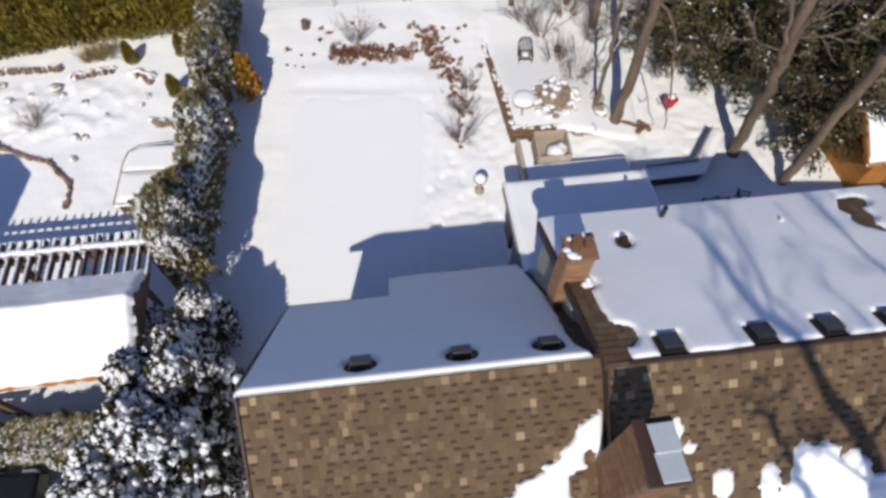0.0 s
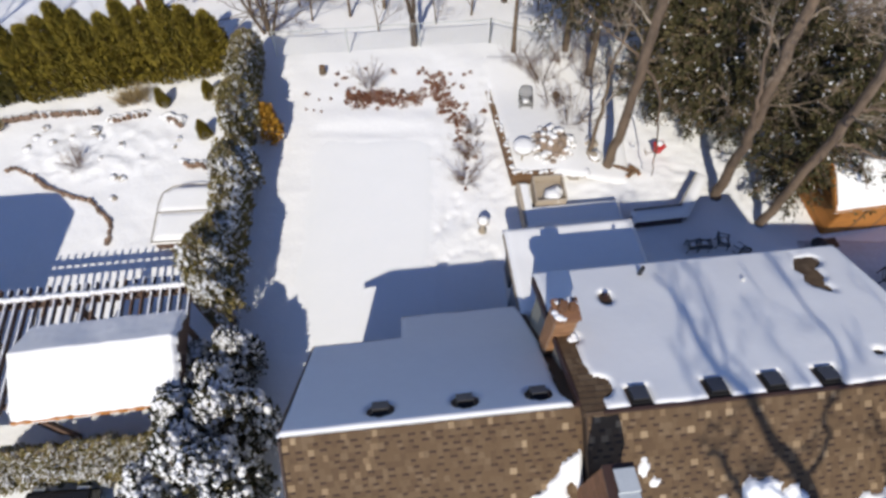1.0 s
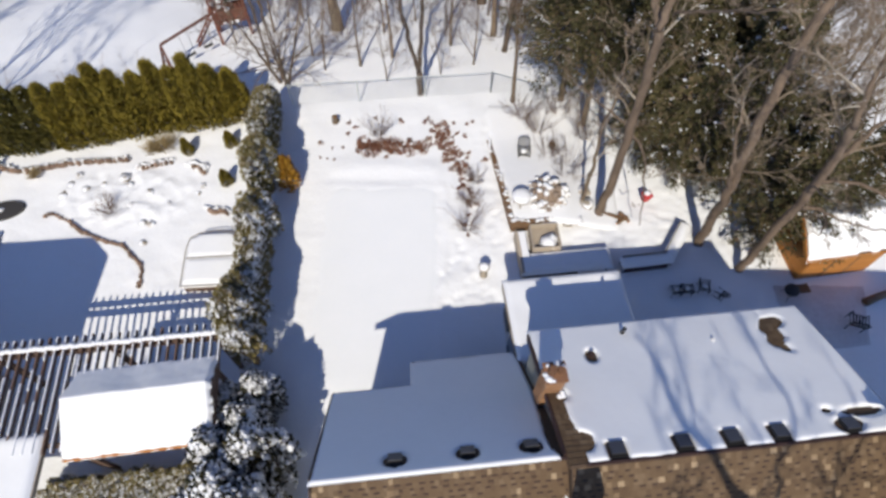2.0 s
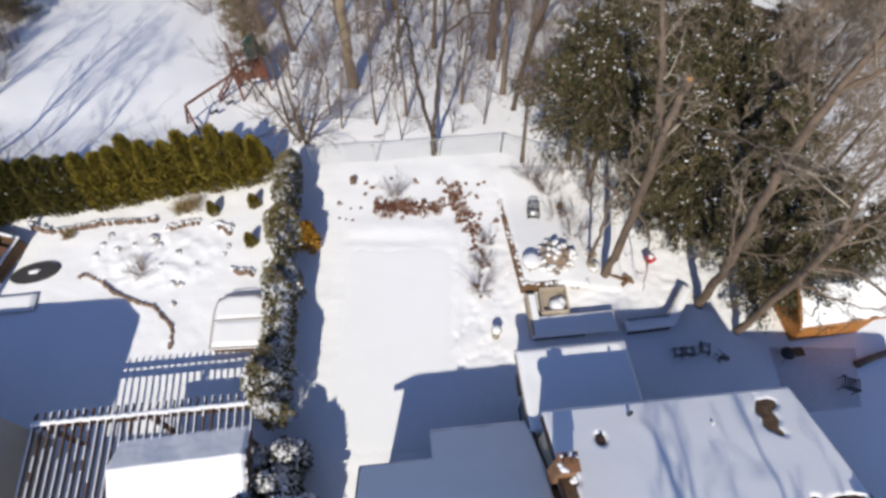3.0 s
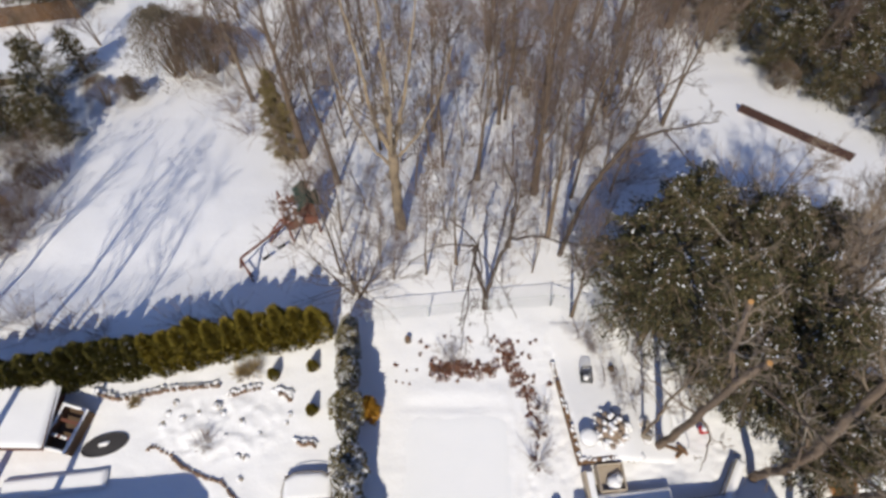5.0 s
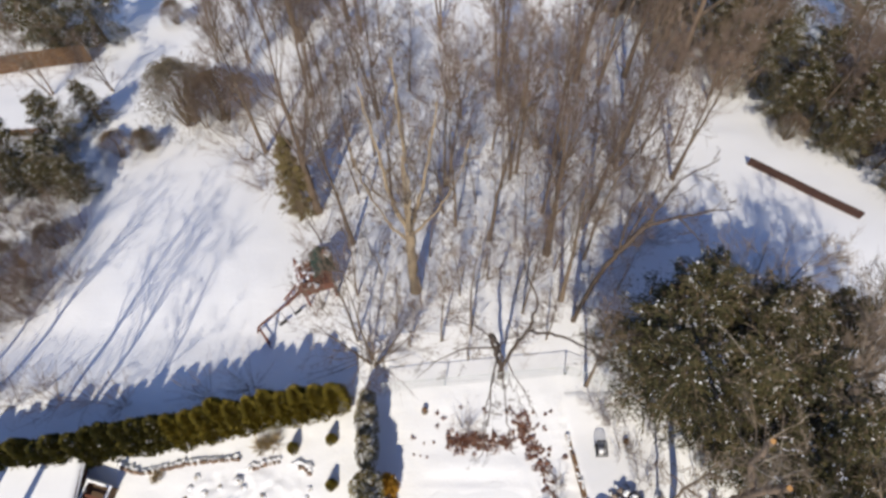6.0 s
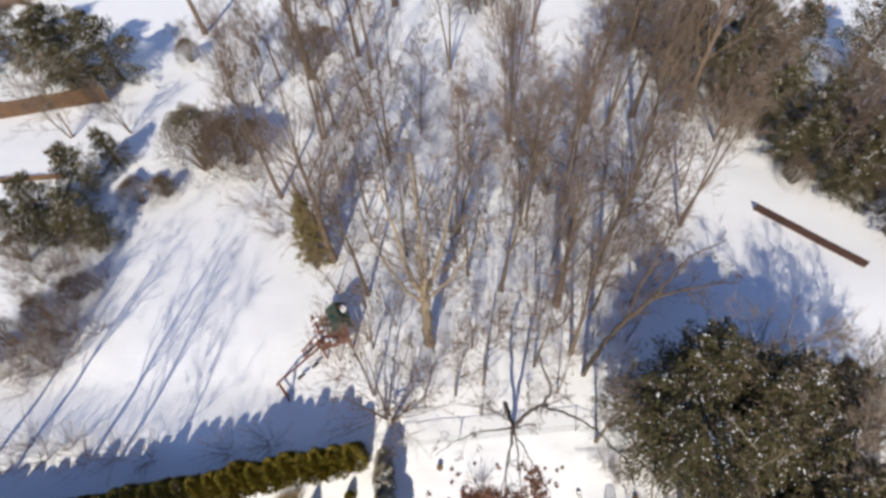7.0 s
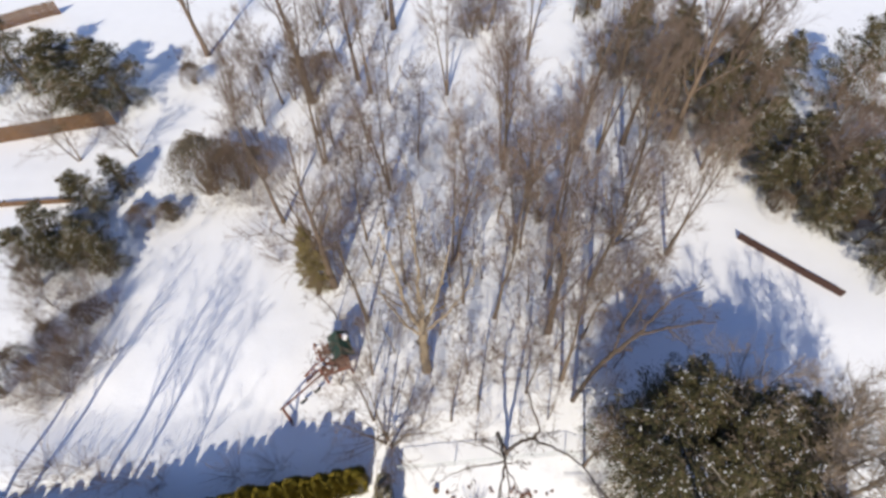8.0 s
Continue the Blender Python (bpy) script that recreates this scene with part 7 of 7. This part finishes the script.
def low_hut():
    at, turn = (-21.6, 14.6, 0), 2.0
    t = thing("garden_hut", at, turn, "low brown garden hut under a snowy sloping roof", "shed")
    Geo().box(-1.7, 1.5, -1.3, 1.3, 0, 0.95).make("wall", REDWOOD, t)
    Geo().slab([(-2.0, -1.6, 1.75), (1.85, -1.55, 1.0), (1.75, 1.5, 1.1), (-2.0, 1.5, 1.75)], 0.09).make("roof", PERGOLA, t)
    Geo().beam((-2.0, -1.62, 1.68), (1.85, -1.58, 0.93), 0.04, 0.14).make("fascia", REDWOOD, t)
    sheet("roof_snow", lambda u, v: min(u + 1.98, 1.8 - u, v + 1.53, 1.48 - v), lambda u, v: 1.75 - 0.195 * (u + 2.0) + 0.012 * v, (-2.05, 1.9), (-1.6, 1.55), 0.1, 0.12, "smooth shaded snow on the hut roof", at, turn)
    b = thing("compost_bin", (-19.3, 14.05, 0), -14, "open dark timber bin with a snow-covered rim", "bin")
    sides = (((-0.55, -0.9), (0.55, -0.9)), ((0.55, -0.9), (0.55, 0.9)), ((0.55, 0.9), (-0.55, 0.9)), ((-0.55, 0.9), (-0.55, -0.9)))
    for r in range(4):
        for a, c in sides:
            Geo().beam((*a, 0.08 + 0.17 * r), (*c, 0.08 + 0.17 * r), 0.05, 0.14).make("slat", TIMBER, b)
    for y in (-0.35, 0.3):
        Geo().beam((-0.52, y, 0.5), (0.52, y, 0.5), 0.12, 0.04).make("cross_slat", REDWOOD, b)
    Geo().box(-0.52, 0.52, -0.87, 0.87, 0.0, 0.16).make("compost", SOIL, b)
    g = Geo()
    rng = random.Random(2)
    for a, c in sides:
        for k in range(18):
            f = (k + rng.uniform(-0.2, 0.2)) / 17
            g.blob((a[0] + (c[0] - a[0]) * f, a[1] + (c[1] - a[1]) * f, 0.68), rng.uniform(0.07, 0.10), rng, 0.5, 0.15)
    for k in range(5):
        g.blob((rng.uniform(-0.4, 0.4), rng.choice((-0.35, 0.3)), 0.54), 0.09, rng, 0.5, 0.2)
    tagged(g.make("snow_cover", SNOW, b, smooth=True), kind="stuff")
    s = thing("patio_step", (-19.1, 11.9, 0), 7, "broad low patio step covered with even snow", "step")
    Geo().box(-2.3, 1.85, -0.35, 0.35, 0, 0.16).make("slab", STONE, s)
    sheet("step_snow", lambda u, v: min(u + 2.32, 1.87 - u, 0.37 - abs(v)), lambda u, v: 0.16, (-2.4, 1.95), (-0.45, 0.45), 0.08, 0.12, "even snow on the patio step", (-19.1, 11.9, 0), 7, 0.08)


low_hut()


def small_evergreens():
    proto = [o for o in scene.objects if o.name == "arborvitae"][0]
    for x, y in ((-10.95, 16.55), (-9.25, 16.95), (-9.05, 15.0)):
        ob = copy_thing(proto, pose(x, y, 0, 0, 0, 40 * x))
        ob.scale = (0.42, 0.42, 0.27)
        tagged(ob, "small dark conical evergreen planted in snow", "shrub", "young evergreens")


small_evergreens()
plant(conifer(36, 7.0, 1.0, 0.02, 7500, 0, label="tall columnar olive-brown juniper at the wood's edge", sprays=OLIVE), [(-13.0, 31.2, 0, 1.0)], FAR)


def straw_tuft(x, y, r, h, seed):
    rng = random.Random(seed)
    t = thing("ornamental_grass", (x, y, 0), 0, "tuft of dry straw-coloured ornamental grass", "grass")
    g = Geo()
    for _ in range(160):
        a, q = rng.uniform(0, 6.28), r * rng.random()
        d = Vector((math.cos(a) * q * 2, math.sin(a) * q * 2, h))
        g.leaf((q * 0.4 * math.cos(a), q * 0.4 * math.sin(a), 0), d, 0.014, h * rng.uniform(0.7, 1.2), rng)
    tagged(g.make("blade", STRAW, t), kind="stuff")


straw_tuft(-11.9, 16.75, 0.45, 0.8, 1)
straw_tuft(-12.4, 16.6, 0.35, 0.6, 2)
straw_tuft(-16.9, 15.3, 0.25, 0.4, 3)


# ---- beyond the fences ----
def play_set():
    x, y = -10.9, 25.2
    z = ground_at(x, y)
    t = thing("play_set", (x, y, z), 20, "red-stained wooden play tower with green canopy and swing beam", "play set")
    for a in (-0.75, 0.75):
        for b in (-0.75, 0.75):
            Geo().box(a - 0.06, a + 0.06, b - 0.06, b + 0.06, -0.4, 2.6).make("post", REDWOOD, t)
    for k in range(10):
        Geo().box(-0.8, 0.8, -0.78 + 0.157 * k, -0.64 + 0.157 * k, 1.2, 1.25).make("floor_board", REDWOOD, t)
    for b in (-0.8, 0.8):
        for k in range(4):
            Geo().beam((-0.8, b, 1.4 + 0.16 * k), (0.8, b, 1.4 + 0.16 * k), 0.03, 0.12).make("rail_board", REDWOOD, t)
            if b > 0:
                Geo().beam((0.8, -0.8, 1.4 + 0.16 * k), (0.8, 0.8, 1.4 + 0.16 * k), 0.03, 0.12).make("rail_board", REDWOOD, t)
    Geo().slab([(-0.05, -0.35, 2.0), (0.55, -0.35, 2.55), (0.55, 1.15, 2.55), (-0.05, 1.15, 2.0)], 0.02).make("canopy", GREEN, t, "dark green canvas canopy")
    Geo().slab([(0.553, -0.35, 2.55), (1.15, -0.35, 2.0), (1.15, 1.15, 2.0), (0.553, 1.15, 2.55)], 0.02).make("canopy", GREEN, t, "dark green canvas canopy")
    Geo().beam((0.55, -0.4, 2.5), (0.55, 1.2, 2.5), 0.06, 0.06).make("ridge_pole", REDWOOD, t)
    for k in range(5):
        Geo().beam((-0.85 + 0.17 * k, -0.85, 2.05), (-0.85 + 0.17 * k, 0.85, 2.05), 0.1, 0.04).make("roof_board", REDWOOD, t)
    for k in range(4):
        Geo().beam((-0.02 + 0.2 * k, -0.85, 1.95), (-0.02 + 0.2 * k, -0.25, 1.95), 0.12, 0.04).make("roof_board", REDWOOD, t)
    e = Matrix.Rotation(radians(-20), 3, "Z") @ Vector((-13.35 - x, 22.3 - y, 0))
    Geo().beam((-0.6, -0.75, 2.0), (e.x, e.y, 1.75), 0.08, 0.10).make("swing_beam", REDWOOD, t)
    d = Vector((e.x + 0.6, e.y + 0.75, 0)).normalized()
    s = Vector((-d.y, d.x, 0))
    for k in (-1, 1):
        Geo().beam((e.x, e.y, 1.72), (e.x + s.x * 0.9 * k + d.x * 0.2, e.y + s.y * 0.9 * k + d.y * 0.2, -0.5), 0.09, 0.09).make("a_frame_leg", REDWOOD, t)
    Geo().beam((e.x + s.x * 0.5, e.y + s.y * 0.5, 0.5), (e.x - s.x * 0.5, e.y - s.y * 0.5, 0.5), 0.07, 0.07).make("a_frame_brace", REDWOOD, t)
    for f in (0.3, 0.62):
        p = Vector((-0.6, -0.75, 1.9)).lerp(Vector((e.x, e.y, 1.65)), f)
        for k in (-0.2, 0.2):
            Geo().tube([(p.x + d.x * k, p.y + d.y * k, p.z), (p.x + d.x * k, p.y + d.y * k, 0.5)], [0.01, 0.01], 4).make("chain", BLACK, t)
        Geo().beam((p.x - d.x * 0.22, p.y - d.y * 0.22, 0.5), (p.x + d.x * 0.22, p.y + d.y * 0.22, 0.5), 0.16, 0.03).make("swing_seat", RUBBER, t)
    for k in (-0.22, 0.22):
        Geo().beam((-0.9, k, 1.25), (-2.1, k, -0.3), 0.05, 0.09).make("ladder_side", REDWOOD, t)
    for k in range(5):
        f = 0.12 + 0.18 * k
        Geo().beam((-0.9 - 1.2 * f, -0.22, 1.25 - 1.55 * f), (-0.9 - 1.2 * f, 0.22, 1.25 - 1.55 * f), 0.06, 0.04).make("rung", REDWOOD, t)
    rng = random.Random(6)
    g = Geo()
    for _ in range(26):
        g.blob((rng.uniform(-0.85, 0.85), rng.choice((-0.8, 0.8, rng.uniform(-0.8, 0.8))), rng.choice((1.3, 2.02))), rng.uniform(0.06, 0.16), rng, 0.6)
    g.blob((0.9, 0.75, 2.3), 0.26, rng, 0.5)
    for _ in range(16):
        g.blob((rng.uniform(-0.9, 0.0), rng.uniform(-0.85, 0.85), 2.1), rng.uniform(0.07, 0.15), rng, 0.5)
    tagged(g.make("snow_cover", CLUMP, t, "lumps of snow", smooth=True), kind="stuff")


play_set()


WALLWOOD = mat("dark_wall_timber", (0.075, 0.038, 0.03), (0.05, 0.027, 0.022), 0.9, 3.0, 40.0, 0.4, each=0.15)
FENCEWOOD = mat("brown_fence_wood", (0.16, 0.09, 0.048), (0.10, 0.06, 0.034), 0.85, 2.0, 40.0, 0.3, each=0.2)


def low_wall():
    a, b = (14.9, 34.9), (19.7, 30.0)
    t = thing("retaining_wall", (*a, ground_at(*a)), 0, "long low wall of dark red-brown timbers banked with snow", "wall")
    n = 3
    rng = random.Random(14)
    s = Geo()
    for r in range(4):
        for i in range(n):
            p = []
            for f in (i / n, (i + 1) / n):
                x, y = a[0] + (b[0] - a[0]) * f, a[1] + (b[1] - a[1]) * f
                p.append((x - a[0], y - a[1], ground_at(x, y) - ground_at(*a) + 0.06 + 0.15 * r))
            Geo().beam(*p, 0.13, 0.14).make("timber", WALLWOOD, t)
            if r == 0:
                for k in range(26):
                    q = Vector(p[0]).lerp(Vector(p[1]), k / 26)
                    s.blob((q.x + 0.2 + rng.gauss(0, 0.06), q.y + 0.2 + rng.gauss(0, 0.06), q.z - 0.08), rng.uniform(0.09, 0.17), rng, 0.6, 0.2)
    tagged(s.make("snow_cover", SNOW, t), kind="stuff")


low_wall()


def board_fence(a, b, h, label):
    t = thing("board_fence", (*a, ground_at(*a)), 0, label, "fence")
    ln = math.hypot(b[0] - a[0], b[1] - a[1])
    n = int(ln / 0.16)
    d = ((b[0] - a[0]) / ln, (b[1] - a[1]) / ln)
    ang = math.degrees(math.atan2(d[1], d[0]))
    proto = Geo().box(-0.07, 0.07, -0.012, 0.012, 0, h).make("board", FENCEWOOD, t)
    for i in range(n):
        ob = proto if i == 0 else new("board", proto.data)
        ob.parent = t
        x, y = a[0] + d[0] * 0.16 * i, a[1] + d[1] * 0.16 * i
        ob.matrix_basis = pose(x - a[0], y - a[1], ground_at(x, y) - ground_at(*a), 0, 0, ang)
    for i in range(int(ln / 2.4) + 1):
        x, y = a[0] + d[0] * 2.4 * i, a[1] + d[1] * 2.4 * i
        z = ground_at(x, y) - ground_at(*a)
        Geo().box(x - a[0] - 0.05, x - a[0] + 0.05, y - a[1] + 0.02, y - a[1] + 0.12, z - 0.2, z + h + 0.05).make("fence_post", FENCEWOOD, t)


board_fence((-43.0, 46.2), (-33.2, 48.9), 1.7, "orange-brown close-board cedar fence in snow")
board_fence((-56.0, 62.6), (-47.4, 69.0), 1.7, "orange-brown close-board cedar fence far off")
board_fence((-40.0, 38.5), (-32.5, 39.2), 0.6, "brown board fence behind the evergreens")


def parked_car(x, y, turn):
    t = thing("parked_car", (x, y, 0), turn, "dark parked car on the snowy drive", "car")
    b = Geo().hexa([(-0.88, -2.2, 0.3), (0.88, -2.2, 0.3), (0.88, 2.2, 0.3), (-0.88, 2.2, 0.3), (-0.84, -2.1, 0.92), (0.84, -2.1, 0.92), (0.84, 2.1, 0.85), (-0.84, 2.1, 0.85)]).make("body", CARPAINT, t)
    bevelled(b, 0.1, 3)
    c = Geo().hexa([(-0.8, -1.7, 0.9), (0.8, -1.7, 0.9), (0.8, 1.0, 0.88), (-0.8, 1.0, 0.88), (-0.62, -1.2, 1.45), (0.62, -1.2, 1.45), (0.62, 0.3, 1.45), (-0.62, 0.3, 1.45)]).make("cabin", GLASS, t)
    bevelled(c, 0.08, 3)
    bevelled(Geo().box(-0.6, 0.6, -1.15, 0.25, 1.43, 1.47).make("roof", CARPAINT, t), 0.015)
    for a in (-0.82, 0.82):
        for w in (-1.35, 1.35):
            g = Geo().tube([(a - 0.1, w, 0.32), (a + 0.1, w, 0.32)], [0.32, 0.32], 18).make("tyre", RUBBER, t)
            Geo().tube([(a - 0.11, w, 0.32), (a + 0.11, w, 0.32)], [0.19, 0.19], 12).make("rim", SHEET, g)
        Geo().box(a * 0.7 - 0.16, a * 0.7 + 0.16, 2.06, 2.18, 0.6, 0.74).make("headlight", SHEET, t)


parked_car(-9.9, 0.4, 4)


# ---- shingles and bricks, piece by piece ----
def shingles():
    rng = random.Random(44)
    k = math.atan(0.84)
    c, s = math.cos(k), math.sin(k)
    meshes = {}
    ln = 0.125
    count = 0

    def tab(a, b, d0, d1, t):
        """A tab from a to b along the eaves and from d0 to d1 down the slope, its lower edge t thick."""
        return [(uu, -dd * c - lift * s, -dd * s + lift * c) for uu, dd, lift in
                ((a, d1, 0), (b, d1, 0), (b, d0, 0), (a, d0, 0), (a, d1, t), (b, d1, t), (b, d0, 0.003), (a, d0, 0.003))]
    for key, u0, u1, v0, z0 in (("nl", -5.25, 0.0, -0.06, near_left(-0.06)), ("nr", 0.06, 7.05, -0.26, near_right(-0.26))):
        rest, dashes, light = Geo(), Geo(), Geo()
        parent = ROOFS[key]
        for row in range(44):
            d = row * ln
            u = u0 - rng.uniform(0, 0.25)
            last = False
            while u < u1:
                w = rng.choice((0.09, 0.11, 0.13))
                a, b = max(u, u0), min(u + w, u1)
                u += w + 0.003
                if b - a < 0.03:
                    continue
                t = rng.choice((0.010, 0.014))
                near = key == "nl" and 2 <= row < 14 and count < 300 and a > -2.6
                cut = row > 0 and not last and rng.random() < 0.5
                pale = not cut and not last and rng.random() < 0.15
                last = cut or pale
                if cut:
                    # a dark dash, painted shade of the course above, over a short tab
                    dashes.hexa([(x, y + v0, z + z0 + 0.003) for x, y, z in tab(a + 0.004, b - 0.004, d, d + 0.052, 0.004)])
                p = tab(a, b, d + (0.052 if cut else 0.0), d + ln - 0.003, t)
                if near:
                    count += 1
                    kk = (round(b - a, 3), t, cut, pale)
                    if kk not in meshes:
                        meshes[kk] = Geo().hexa([(x - a, y + d * c, z + d * s) for x, y, z in p]).make("shingle", PALESHINGLE if pale else SHINGLE, parent)
                        ob = meshes[kk]
                    else:
                        ob = new("shingle", meshes[kk].data)
                        ob.parent = parent
                    ob.location = (a, v0 - d * c, z0 - d * s + 0.003)
                else:
                    (light if pale else rest).hexa([(x, y + v0, z + z0 + 0.003) for x, y, z in p])
        tagged(light.make("shingle_field", PALESHINGLE, parent), kind="stuff")
        tagged(rest.make("shingle_field", SHINGLE, parent), kind="stuff")
        tagged(dashes.make("shingle_backing", SHADESHINGLE, parent), kind="stuff")
    # bare edge beside the dormer snow
    g = Geo()
    for row in range(24):
        v = -0.18 + row * 0.13
        u = 0.0
        while u < (0.72 if v < 0.6 else 0.5):
            w = rng.choice((0.08, 0.1, 0.13, 0.16))
            g.hexa([(u, v, far_right(v) + 0.004), (u + w - 0.004, v, far_right(v) + 0.004), (u + w - 0.004, v + 0.13, far_right(v + 0.13) + 0.004), (u, v + 0.13, far_right(v + 0.13) + 0.004),
                    (u, v, far_right(v) + 0.006), (u + w - 0.004, v, far_right(v) + 0.006), (u + w - 0.004, v + 0.13, far_right(v + 0.13) + 0.018), (u, v + 0.13, far_right(v + 0.13) + 0.018)])
            u += w
    for row in range(12):
        v = 1.9 + row * 0.12
        u = 5.6
        while u < 6.75:
            w = rng.choice((0.08, 0.1, 0.13, 0.16))
            g.hexa([(u, v, far_right(v) + 0.004), (u + w - 0.004, v, far_right(v) + 0.004), (u + w - 0.004, v + 0.12, far_right(v + 0.12) + 0.004), (u, v + 0.12, far_right(v + 0.12) + 0.004),
                    (u, v, far_right(v) + 0.006), (u + w - 0.004, v, far_right(v) + 0.006), (u + w - 0.004, v + 0.12, far_right(v + 0.12) + 0.018), (u, v + 0.12, far_right(v + 0.12) + 0.018)])
            u += w
    tagged(g.make("shingle_field", SHINGLE, house), kind="stuff")


shingles()
bricks(CHIMNEY_A, -0.11, 0.32, 1.58, 1.98, 5.0, 6.84, BRICK)
bricks(CHIMNEY_B, -0.12, 0.31, -2.0, -1.24, 5.0, 7.88, DARKBRICK)
